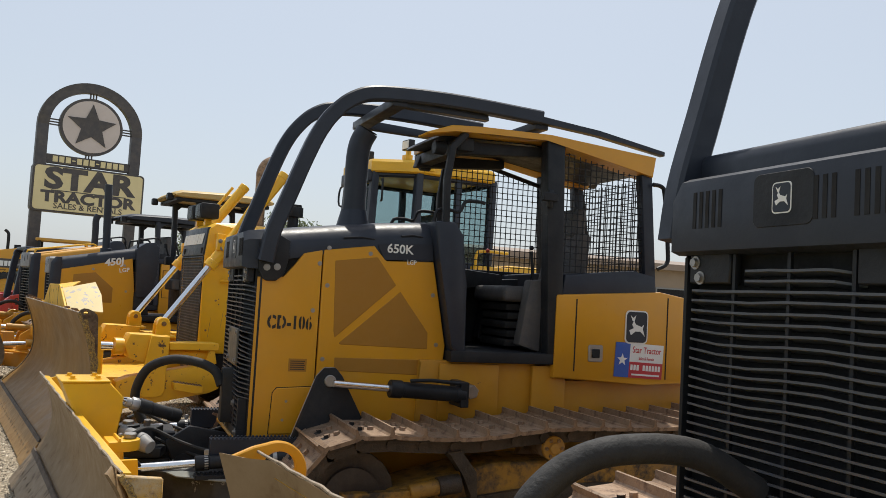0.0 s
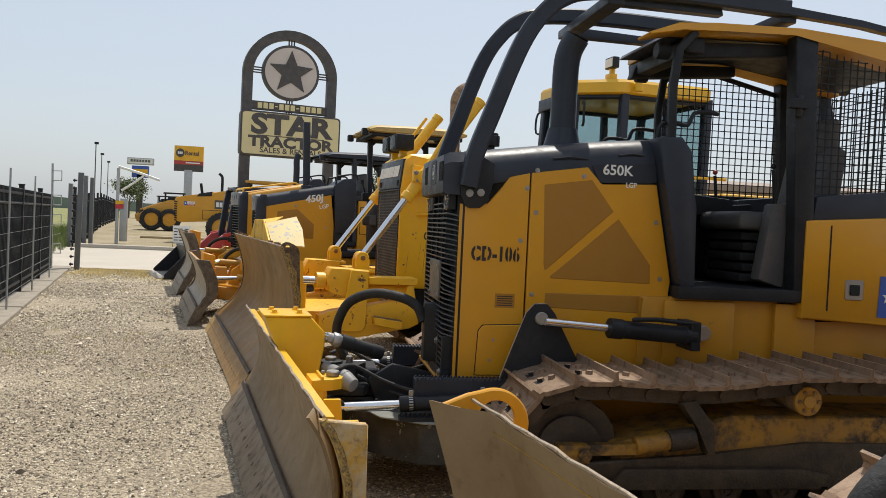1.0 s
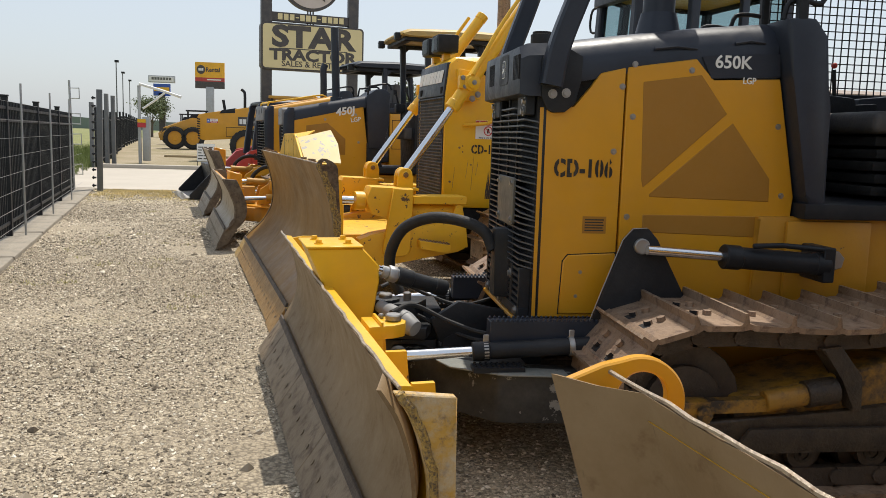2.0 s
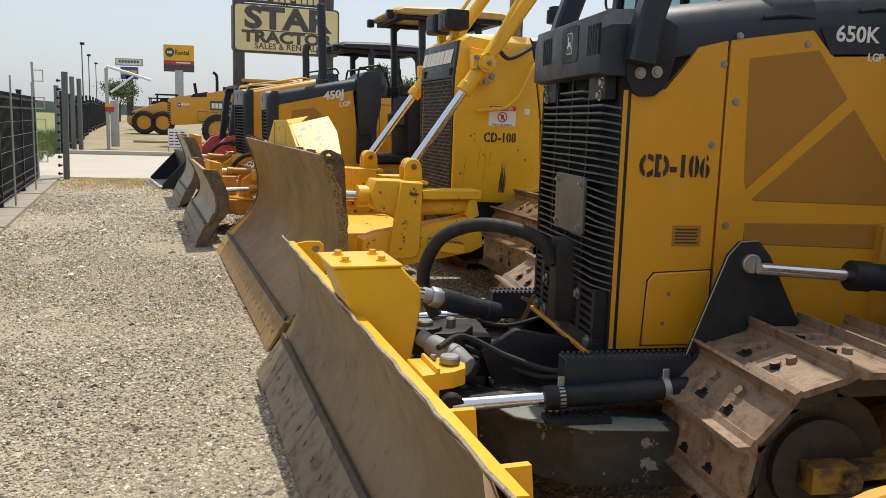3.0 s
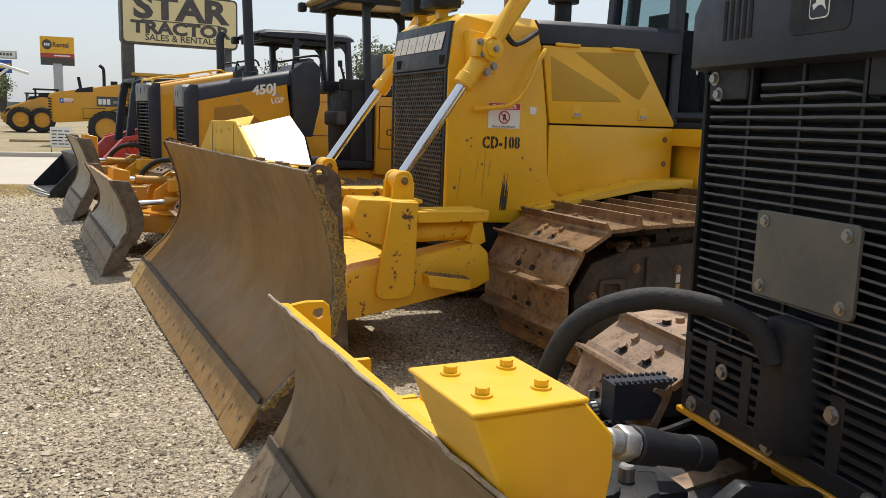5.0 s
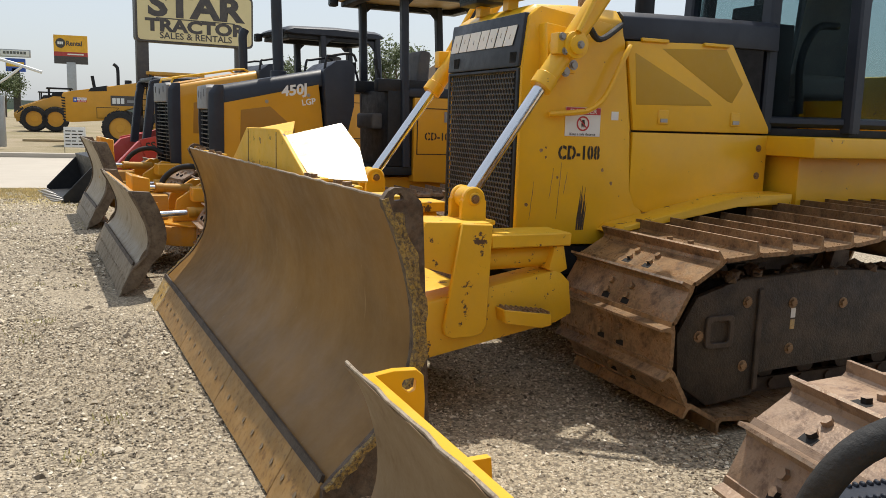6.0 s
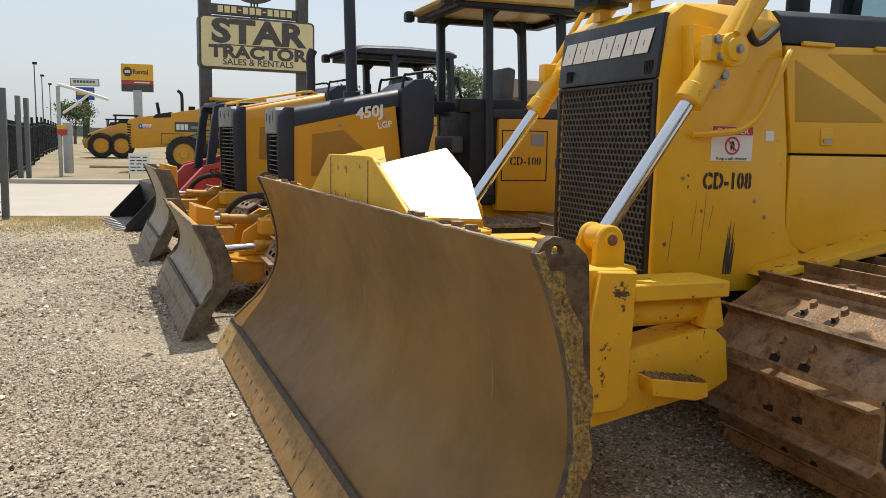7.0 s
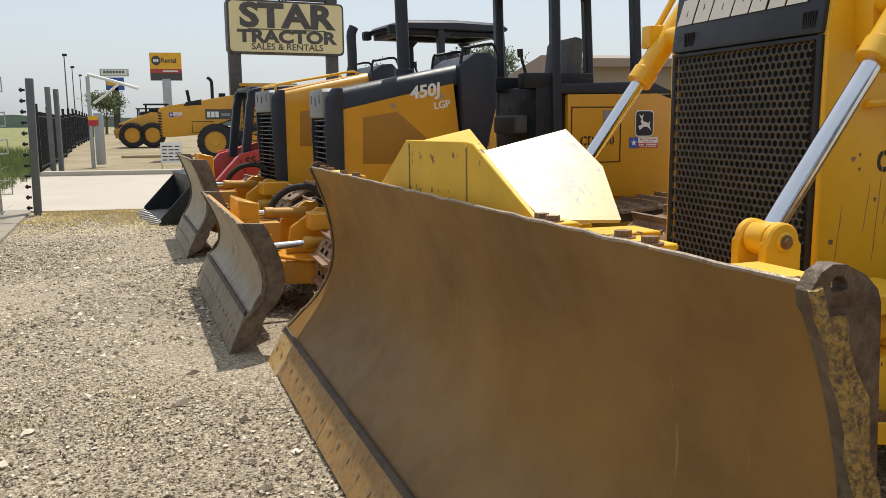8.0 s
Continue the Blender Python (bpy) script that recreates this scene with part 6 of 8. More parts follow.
    prism(bm, [(0.045, 0.835), (-0.03, 0.66), (-0.105, 0.55), (-0.105, 0.34), (-0.19, 0.34), (-0.25, 0.70), (-0.245, 0.765), (-0.18, 0.835)], -0.15, 0.10)
    tr = part("tilt_tower", bm, LEMON, bl, "yellow boxed tower behind the blade", 0.006, 1, m=mb)
    bm = bm_new()
    box(bm, -0.182, 0.051, -0.156, 0.106, 0.836, 0.845)
    part("tower_lid", bm, LEMON, tr, bevel=0.003, seg=1, m=mb)
    bolts("lid_bolt", [mb @ Vector((x, y, 0.845)) for x in (-0.129, -0.009) for y in (-0.095, 0.03)], 0.013, 0.016, (0, 0, 1), LEMON, tr)
    for s in (-1, 1):
        bm = bm_new()
        prism(bm, [(-0.115, 0.400 * s), (-0.115, 0.56 * s), (-0.21, 0.545 * s), (-0.255, 0.52 * s), (-0.27, 0.475 * s), (-0.255, 0.43 * s), (-0.21, 0.405 * s)], 0.575, 0.625, "z")
        prism(bm, [(-0.125, 0.400 * s), (-0.125, 0.56 * s), (-0.20, 0.545 * s), (-0.24, 0.52 * s), (-0.25, 0.475 * s), (-0.24, 0.43 * s), (-0.20, 0.405 * s)], 0.40, 0.46, "z")
        box(bm, -0.17, -0.12, s * 0.41, s * 0.55, 0.45, 0.58)
        box(bm, -0.17, -0.157, s * 0.402, s * 0.553, 0.62, 0.640)
        lug = part("angle_lug", bm, LEMON, bl, "yellow forked lug on the back of the blade", 0.008, m=mb)
        bm = bm_new()
        prism(bm, circle(-0.222, s * 0.475, 0.030, 16), 0.626, 0.650, "z")
        prism(bm, circle(-0.185, s * 0.435, 0.012, 6), 0.626, 0.643, "z")
        part("lug_pin", bm, STEEL, lug, "worn steel pin head", 0.004, 1, m=mb)
        for u in (0.40, 0.80):
            a, b = Vector((0.50, s * 0.56, 0.455)), Vector((-0.34, s * 0.58, 0.505))
            c, d = a.lerp(b, u), (b - a).normalized()
            bm = bm_new()
            rod(bm, c - d * 0.011, c + d * 0.011, 0.038, 18)
            box(bm, c.x - 0.011, c.x + 0.011, c.y - 0.003, c.y + 0.003, c.z, c.z + 0.065)
            part("hose_clamp", bm, STEEL, D, "bare steel strap round the ram", 0.002, 1)
    if number:
        words("fleet_number", number, 0.096, (-0.125, hw + 0.001, 1.147), SIDE, STENCIL, D, bold=0.0042, wide=0.70, label="black stencilled fleet number", stencil=0.011)
        bm = bm_new()
        box(bm, -0.355, -0.255, hw, hw + 0.0012, 0.915, 0.985)
        st = part("warning_label", bm, AMBER_NET, D, "faded amber warning label")
        bm = bm_new()
        for k in range(5):
            box(bm, -0.345 + 0.004 * (k % 2), -0.265, hw + 0.001, hw + 0.002, 0.925 + 0.011 * k, 0.930 + 0.011 * k)
        part("label_print", bm, STENCIL, st)
    return D


# ---- the lemon-yellow dozer with the wide straight blade ----
def honeycomb(machine, y0, y1, z0, z1, x, pitch, label):
    """A plate of hexagonal holes."""
    bm = bm_new()
    dz = pitch * 0.866
    rows = int((z1 - z0) / dz)
    for j in range(rows):
        z = z0 + dz * (j + 0.6)
        y = y0 + pitch * (0.5 if j % 2 == 0 else 1.0)
        while y < y1 - pitch * 0.4:
            o = [bm.verts.new((x, y + pitch * 0.5774 * math.cos(radians(30 + 60 * k)), z + pitch * 0.5774 * math.sin(radians(30 + 60 * k)))) for k in range(6)]
            i = [bm.verts.new((x - 0.004, y + pitch * 0.385 * math.cos(radians(30 + 60 * k)), z + pitch * 0.385 * math.sin(radians(30 + 60 * k)))) for k in range(6)]
            for k in range(6):
                bm.faces.new((o[k], o[(k + 1) % 6], i[(k + 1) % 6], i[k]))
            y += pitch
    return part("grille_mesh", bm, GRILLE, machine, label, smooth=0)


def lemon_dozer(m, label, group):
    D = thing("bulldozer", m, label, "bulldozer", group)
    hw = 0.45
    # solid near-black block in place of a shaded engine bay
    bm = bm_new()
    box(bm, -1.6, -0.06, -0.43, 0.43, 0.55, 1.80)
    part("engine_bay", bm, SHADE_BLACK, D, "near-black block painted as a shaded engine bay")
    # shell
    for s in (-1, 1):
        bm = bm_new()
        prism(bm, [(-0.02, 0.72), (0.0, 0.80), (-0.005, 1.62), (-0.035, 1.88), (-0.10, 1.93), (-0.60, 1.86), (-0.612, 1.79), (-0.69, 1.32), (-0.685, 1.0), (-0.72, 0.93), (-0.85, 0.84), (-0.9, 0.70)], s * 0.40, s * hw)
        part("front_side_panel", bm, LEMON, D, "yellow front side panel with rust runs", 0.014)
        bm = bm_new()
        prism(bm, [(-0.625, 1.79), (-1.345, 1.815), (-1.66, 1.36), (-1.665, 1.325), (-0.70, 1.325)], s * 0.41, s * (hw + 0.006))
        door = part("engine_door", bm, LEMON, D, "yellow engine door with two screened openings", 0.008)
        for pl in ([(-0.68, 1.735), (-0.705, 1.46), (-1.23, 1.47), (-1.20, 1.50)], [(-0.85, 1.765), (-1.30, 1.785), (-1.44, 1.60), (-1.37, 1.49), (-1.33, 1.50)]):
            bm = bm_new()
            prism(bm, pl, s * (hw - 0.006), s * (hw + 0.0085))
            part("screen_panel", bm, LEMON_NET, door, "dull gold perforated screen", 0.01, 2)
        for x in (-0.89, -1.40):
            bm = bm_new()
            box(bm, x - 0.035, x + 0.035, s * (hw + 0.004), s * (hw + 0.014), 1.36, 1.44)
            la = part("door_latch", bm, LEMON, door, "square yellow door latch", 0.006, 1)
            bm = bm_new()
            box(bm, x - 0.024, x + 0.022, s * (hw + 0.012), s * (hw + 0.018), 1.372, 1.392)
            part("latch_pull", bm, STEEL, la)
        bm = bm_new()
        prism(bm, [(-0.70, 1.315), (-1.665, 1.315), (-1.665, 0.95), (-1.2, 0.88), (-0.82, 0.87), (-0.74, 0.91), (-0.70, 1.0)], s * 0.42, s * (hw + 0.002))
        low = part("lower_side_panel", bm, LEMON, D, "yellow lower side panel", 0.008)
        bolts("panel_bolt", [(-1.60, s * (hw + 0.002), z) for z in (1.08, 1.24)], 0.014, 0.008, (0, s, 0), SHOE_DARK, low)
        for x in (-0.80, -1.22):
            bm = bm_new()
            box(bm, x - 0.09, x + 0.09, s * (hw + 0.0), s * (hw + 0.022), 1.792, 1.812)
            part("door_hinge", bm, LEMON, door, bevel=0.005, seg=1)
        bm = bm_new()
        prism(bm, [(-0.50, 0.79), (-0.55, 0.83), (-1.32, 0.98), (-1.7, 0.99), (-1.7, 0.93), (-1.3, 0.92)], s * 0.45, s * 0.64)
        part("track_fender", bm, LEMON_WORN, D, "sloping yellow fender plate over the track", 0.006)
        bm = bm_new()
        pipe(bm, curve([(-0.16, s * 0.47, 1.395), (-0.28, s * 0.50, 1.405), (-0.38, s * 0.51, 1.425), (-0.47, s * 0.515, 1.50), (-0.56, s * 0.515, 1.68), (-0.61, s * 0.50, 1.75), (-0.635, s * 0.455, 1.755)], 4), 0.015, 8)
        part("grab_rail", bm, LEMON, D, "yellow tubular grab rail")
    bm, rows = bm_new(), []
    for x, zt in ((-0.03, 1.90), (-0.10, 1.945), (-0.3, 1.955), (-0.60, 1.95)):
        rows.append([(x, y, z) for y, z in ((-0.44, 1.80), (-0.44, zt - 0.06), (-0.38, zt), (0.38, zt), (0.44, zt - 0.06), (0.44, 1.80))])
    loft(bm, rows)
    part("hood_nose", bm, LEMON, D, "yellow rounded nose of the hood", 0.012)
    bm, rows = bm_new(), []
    for x, zt in ((-0.602, 1.945), (-1.0, 1.955), (-1.70, 1.965)):
        rows.append([(x, y, z) for y, z in ((-0.445, 1.80), (-0.44, zt - 0.03), (-0.40, zt), (0.40, zt), (0.44, zt - 0.03), (0.445, 1.80))])
    loft(bm, rows)
    part("hood", bm, CHARCOAL, D, "dark hood panel", 0.008)
    # mask and grille
    bm = bm_new()
    loft(bm, [[(0.012, y, 1.625) for y in (-0.43, 0.43)] + [(-0.08, y, 1.625) for y in (0.43, -0.43)], [(-0.018, y, 1.895) for y in (-0.43, 0.43)] + [(-0.09, y, 1.895) for y in (0.43, -0.43)]])
    mask = part("front_mask", bm, CHARCOAL, D, "black front mask with a white maker's mark", 0.012)
    lean = pose(0, 0, 0, 0, -6.4, 0)
    for i, (y, w) in enumerate(((-0.335, 0.10), (-0.225, 0.095), (-0.105, 0.125), (0.015, 0.095), (0.115, 0.085), (0.215, 0.085), (0.318, 0.10))):
        bm = bm_new()
        k, u = 0.008 if i % 2 else -0.006, w / 2
        ring(bm, [(-u - 0.016, -0.05), (u - 0.016, -0.05), (u, 0.0), (u + 0.016, 0.05), (-u + 0.016, 0.05), (-u, 0.0)], [(-0.006, k - 0.012), (0.001, k - 0.012), (0.003, k), (0.005, k + 0.012), (-0.002, k + 0.012), (-0.004, k)], 0, 0.002, "z")
        part("maker_mark", bm, WHITE, mask, m=Matrix.Translation((-0.001, y, 1.785)) @ lean @ FRONT)
    for s in (-1, 1):
        # uncut slots, drawn as bars in the shade colour
        for k in range(6):
            bm = bm_new()
            box(bm, 0.0, 0.011, s * 0.34 + 0.011 * k, s * 0.34 + 0.011 * k + 0.005, 1.645, 1.70)
            part("mask_slot", bm, SHADE_BLACK, mask)
    # backing sheet carries the shade behind the mesh in its colour
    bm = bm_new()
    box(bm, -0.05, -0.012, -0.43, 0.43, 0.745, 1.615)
    part("grille_backing", bm, SHADE_BLACK, D, "near-black grille backing, shade put into its colour")
    honeycomb(D, -0.405, 0.405, 0.78, 1.605, 0.004, 0.0315, "dark honeycomb radiator grille")
    bm = bm_new()
    ring(bm, [(-0.43, 0.74), (0.43, 0.74), (0.43, 1.622), (-0.43, 1.622)], [(-0.402, 0.775), (0.402, 0.775), (0.402, 1.604), (-0.402, 1.604)], -0.05, 0.006, "x")
    part("grille_frame", bm, BLACK, D, "black grille frame", 0.004, 1)
    # lamps, intake, exhaust
    for y in (-0.17, 0.16):
        bm = bm_new()
        box(bm, -0.16, 0.02, y - 0.115, y + 0.115, 1.985, 2.135)
        la = part("head_lamp", bm, BLACK, D, "black boxed head lamp on the hood", 0.022)
        bm = bm_new()
        box(bm, 0.02, 0.024, y - 0.09, y + 0.09, 2.005, 2.115)
        part("lamp_lens", bm, GLASS, la)
        bm = bm_new()
        box(bm, -0.11, -0.05, y - 0.03, y + 0.03, 1.93, 1.987)
        part("lamp_foot", bm, LEMON, la)
    bm = bm_new()
    rod(bm, (-0.93, 0.18, 1.94), (-0.93, 0.18, 2.10), 0.055)
    rod(bm, (-0.93, 0.18, 2.09), (-0.93, 0.18, 2.19), 0.10, 24)
    rod(bm, (-0.93, 0.18, 2.19), (-0.93, 0.18, 2.215), 0.085, 24)
    part("air_precleaner", bm, BLACK, D, "black round air precleaner", 0.008)
    bm = bm_new()
    sweep(bm, curve([(-0.60, 0.1, 1.93), (-0.60, 0.1, 2.40), (-0.60, 0.1, 2.52), (-0.64, 0.1, 2.60), (-0.70, 0.1, 2.64)], 5), circle(0, 0, 0.055, 14), (0, 1, 0))
    part("exhaust_pipe", bm, SHOE_DARK, D, "rusty curved exhaust pipe")
    # lift rams
    for s in (-1, 1):
        yc = 0.655 if s > 0 else -0.72
        p, q = Vector((0.375, yc, 0.992)), Vector((-0.67, yc - s * 0.04, 2.45))
        ram = cylinder(D, p, q, 0.032, 0.052, 0.37, LEMON, label="yellow lift ram with a chrome rod")
        bm = bm_new()
        c = p.lerp(q, 0.50)
        rod(bm, c - Vector((0, s * 0.16, 0)), c + Vector((0, s * 0.10, 0)), 0.046, 18)
        rod(bm, c + Vector((0.0, s * 0.04, 0)), c + Vector((0.0, s * 0.085, 0)), 0.066, 20)
        box(bm, c.x - 0.02, c.x + 0.10, c.y + s * 0.0, c.y + s * 0.07, c.z - 0.045, c.z + 0.055)
        tn = part("trunnion", bm, LEMON, ram, "yellow trunnion yoke", 0.014)
        bolts("trunnion_bolt", [c + Vector((0.075, s * 0.071, 0.035)), c + Vector((0.055, s * 0.071, -0.03)), c + Vector((-0.01, s * 0.10, 0.0))], 0.013, 0.012, (0, s, 0), STEEL, tn)
        bm = bm_new()
        prism(bm, [(c.x + 0.06, c.z + 0.12), (c.x - 0.10, c.z + 0.10), (c.x - 0.13, c.z - 0.12), (c.x + 0.04, c.z - 0.14)], min(s * 0.44, s * 0.53), max(s * 0.44, s * 0.53))
        part("trunnion_bracket", bm, LEMON, D, "yellow bracket bolted to the nose", 0.015)
        bolts("bracket_bolt", [(c.x - 0.105, s * 0.53, c.z - 0.08), (c.x - 0.06, s * 0.53, c.z - 0.115), (c.x - 0.09, s * 0.53, c.z + 0.02)], 0.017, 0.014, (0, s, 0), STEEL, D)
        bm = bm_new()
        c2 = p.lerp(q, 0.95)
        pipe(bm, curve([tuple(c + Vector((0.0, s * 0.09, 0.06))), tuple(p.lerp(q, 0.75) + Vector((0.06, s * 0.07, 0.05))), tuple(c2 + Vector((0.07, s * 0.06, 0.05)))], 4), 0.016, 8)
        part("ram_tube", bm, LEMON, ram)
        bm = bm_new()
        pipe(bm, curve([tuple(c + Vector((-0.10, s * 0.02, 0.10))), tuple(c + Vector((-0.22, -s * 0.05, 0.05))), (-0.62, s * 0.42, 1.88)], 5), 0.016, 8)
        part("ram_hose", bm, RUBBER, ram)
        bm = bm_new()
        for e in (-0.062, 0.062):
            prism(bm, circle(0.375, 0.992, 0.056, 14, -12, 192) + [(0.308, 0.885), (0.442, 0.885)], yc + e - 0.017, yc + e + 0.017)
        box(bm, 0.27, 0.48, yc - 0.10, yc + 0.10, 0.870, 0.893)
        clv = part("ram_clevis", bm, LEMON, D, "yellow clevis holding the ram eye", 0.006, 1)
        bm = bm_new()
        rod(bm, (0.375, yc - 0.04, 0.992), (0.375, yc + 0.04, 0.992), 0.053, 18)
        part("rod_eye", bm, LEMON, clv, "yellow eye of the piston rod", 0.008)
        bm = bm_new()
        rod(bm, (0.375, yc - 0.088, 0.992), (0.375, yc + 0.088, 0.992), 0.030, 14)
        part("clevis_pin", bm, LEMON_WORN, clv, bevel=0.004, seg=1)
        bolts("pin_bolt", [(0.375, yc + 0.088, 0.992)], 0.014, 0.012, (0, 1, 0), SHOE_DARK, clv)
    # push frame
    for s in (-1, 1):
        lo, hi = min(s * 0.58, s * 0.84), max(s * 0.58, s * 0.84)
        bm = bm_new()
        prism(bm, [(0.335, 0.72), (0.335, 0.895), (0.66, 0.905), (0.70, 0.80), (0.66, 0.70), (0.52, 0.66)], lo, hi)
        tw = part("frame_tower", bm, LEMON_WORN, D, "chipped yellow tower of the push frame", 0.012)
        bm = bm_new()
        prism(bm, [(0.497, 0.897), (0.34, 0.890), (0.35, 0.70), (0.355, 0.42), (0.375, 0.385), (0.42, 0.372), (0.53, 0.372), (0.565, 0.39), (0.572, 0.43)], min(s * 0.842, s * 0.868), max(s * 0.842, s * 0.868))
        part("tower_cheek", bm, LEMON_WORN, tw, "slanting yellow cheek plate", 0.006, 1)
        bm = bm_new()
        prism(bm, [(0.75, 0.26), (0.75, 0.50), (0.65, 0.542), (0.0, 0.652), (-0.035, 0.66), (-0.10, 0.60), (-0.12, 0.44), (-0.035, 0.40)], min(s * 0.66, s * 0.835), max(s * 0.66, s * 0.835))
        arm = part("push_arm", bm, LEMON_WORN, D, "yellow push arm with chipped paint", 0.012)
        bm = bm_new()
        box(bm, -0.09, 0.336, min(s * 0.62, s * 0.85), max(s * 0.62, s * 0.85), 0.775, 0.838)
        part("upper_arm", bm, LEMON_WORN, arm, "yellow upper arm plate", 0.006, 1)
        bm = bm_new()
        rod(bm, (0.34, s * 0.74, 0.715), (-0.02, s * 0.74, 0.72), 0.058, 18)
        prism(bm, [(-0.06, 0.775), (-0.01, 0.775), (0.02, 0.66), (-0.04, 0.64), (-0.085, 0.66)], min(s * 0.70, s * 0.835), max(s * 0.70, s * 0.835))
        part("arm_tube", bm, LEMON_WORN, arm, bevel=0.008)
        bm = bm_new()
        prism(bm, [(0.30, 0.505), (0.05, 0.468), (0.045, 0.415), (0.10, 0.405), (0.29, 0.44)], min(s * 0.835, s * 0.93), max(s * 0.835, s * 0.93))
        stp = part("studded_step", bm, LEMON_WORN, arm, "worn yellow step", 0.004, 1)
        bm = bm_new()
        prism(bm, [(0.295, 0.506), (0.052, 0.470), (0.052, 0.466), (0.295, 0.502)], min(s * 0.838, s * 0.926), max(s * 0.838, s * 0.926))
        for k in range(9):
            for j in range(5):
                x, y = 0.06 + 0.027 * k, s * (0.845 + 0.018 * j)
                z = 0.4695 + (x - 0.05) * 0.148
                rod(bm, (x, y, z - 0.003), (x, y, z + 0.010), 0.008, 5, 0.005)
        part("step_grip", bm, SHOE_DARK, stp, "rusty studded grip plate", smooth=0)
        cylinder(D, (1.03, s * 0.78, 0.80), (0.70, s * 0.74, 0.79), 0.034, 0.065, 0.82, LEMON, label="short yellow angle ram with a chrome rod")
    bm = bm_new()
    box(bm, 0.25, 1.05, -0.62, 0.62, 0.30, 0.52)
    box(bm, 0.80, 1.05, -0.40, 0.40, 0.30, 0.75)
    part("push_frame", bm, LEMON_WORN, D, "yellow push frame between the arms", 0.02)
    # blade
    mb = pose(1.245, -0.145, 0, 0, 0, 2.0)
    prof = [(0.0, 1.10), (-0.07, 0.92), (-0.115, 0.72), (-0.105, 0.53), (-0.02, 0.37), (0.105, 0.245), (0.185, 0.168)]
    bl = blade(D, mb, 3.70, prof, ((0.187, 0.172), (0.285, 0.015)), (BOARD_RUST, LEMON, EDGE_TAN), "wide brown rust-polished straight blade", (-0.135, -0.185), 3, 0.33, True, 0.0, 0.0, bit_mat=CAP_YELLOW)
    bm = bm_new()
    prism(bm, [(-0.58, 1.075), (-0.19, 1.280), (-0.150, 1.282), (-0.150, 1.075)], -0.055, -0.035, "x")
    sp = part("spill_guard", bm, LEMON_WORN, bl, "upright yellow spill guard with chipped edges", 0.003, 1, m=mb)
    for pts in ([(-0.144, 1.075), (-0.144, 1.282), (0.42, 1.286), (0.425, 1.075)], [(0.431, 1.075), (0.426, 1.286), (0.475, 1.282), (0.91, 1.09), (0.905, 1.075)]):
        bm = bm_new()
        prism(bm, pts, -0.055, -0.036, "x")
        part("guard_plate", bm, LEMON_WORN, sp, "yellow guard plate welded on", 0.003, 1, m=mb)
    for y in (-0.147, 0.428):
        bm = bm_new()
        box(bm, -0.0365, -0.0335, y - 0.004, y + 0.004, 1.08, 1.27)
        part("guard_seam", bm, SHOE_DARK, sp, "rusty seam between the plates", m=mb)
    # upward-facing plate; its sun glare is painted as a paler yellow
    plate = ((-0.062, 0.46, 1.245), (-0.312, 0.54, 1.312), (-0.341, 0.71, 1.206), (-0.350, 0.80, 1.06), (-0.062, 0.885, 1.082))
    bm = bm_new()
    loft(bm, [plate, [(x, y + 0.010, z + 0.010) for x, y, z in plate]])
    part("guard_slope", bm, GLARE_YELLOW, sp, "sloping flaking yellow guard plate, sun glare painted pale", m=mb)
    plate = ((-0.057, -0.16, 1.262), (-0.306, -0.215, 1.310), (-0.11, 0.43, 1.240), (-0.057, 0.45, 1.246))
    bm = bm_new()
    loft(bm, [plate, [(x, y, z + 0.010) for x, y, z in plate]])
    part("guard_lid", bm, LEMON_WORN, sp, "yellow lid plate of the guard", m=mb)
    for y in (-0.6, 0.0, 0.6):
        bm = bm_new()
        prism(bm, [(-0.19, 1.0), (-0.34, 1.0), (-0.30, 0.5), (-0.20, 0.5)], y - 0.015, y + 0.015)
        part("guard_rib", bm, LEMON_WORN, sp, m=mb)
    bolts("guard_bolt", [mb @ Vector((-0.045, y, 1.098)) for y in (1.40, 1.30, 0.98, 0.92, -1.0, -1.25, -1.55, -1.75)], 0.019, 0.017, (0, 0, 1), SHOE_DARK, bl)
    for y in (1.35, 0.95, 1.72, -1.1, -1.5):
        bm = bm_new()
        box(bm, -0.10, -0.02, y - 0.07, y + 0.07, 1.085, 1.099)
        part("rim_pad", bm, LEMON_WORN, bl, bevel=0.003, seg=1, m=mb)
    # cab
    ring_pts = [(-1.70, -0.36), (-1.70, 0.36), (-2.08, 0.66), (-3.0, 0.66), (-3.0, -0.66), (-2.08, -0.66)]
    bm = bm_new()
    prism(bm, [(x, y) for x, y in ((-1.66, -0.80), (-1.66, 0.80), (-3.2, 0.80), (-3.2, -0.80))], 1.20, 1.315, "z")
    box(bm, -3.2, -1.75, -0.62, 0.62, 0.70, 1.20)
    part("cab_deck", bm, LEMON, D, "yellow deck under the cab", 0.015)
    bm = bm_new()
    prism(bm, ring_pts, 1.317, 1.36, "z")
    cab = part("cab_base", bm, BLACK, D, "black cab base", 0.006)
    for x, y in ring_pts:
        bm = bm_new()
        sweep(bm, [(x, y, 1.34), (x - 0.01, y * 0.98, 1.95), (x - 0.04, y * 0.94, 2.66)], rounded(-0.045, 0.045, -0.04, 0.04, 0.012, 2), (1, 0, 0))
        part("cab_post", bm, CHARCOAL, cab, "charcoal cab post", smooth=30)
    for (x0, y0), (x1, y1) in zip(ring_pts, ring_pts[1:] + ring_pts[:1]):
        bm = bm_new()
        a, b = Vector((x0, y0, 0)), Vector((x1, y1, 0))
        d = (b - a).normalized() * 0.04
        nrm = Vector((d.y, -d.x, 0)).normalized() * 0.004
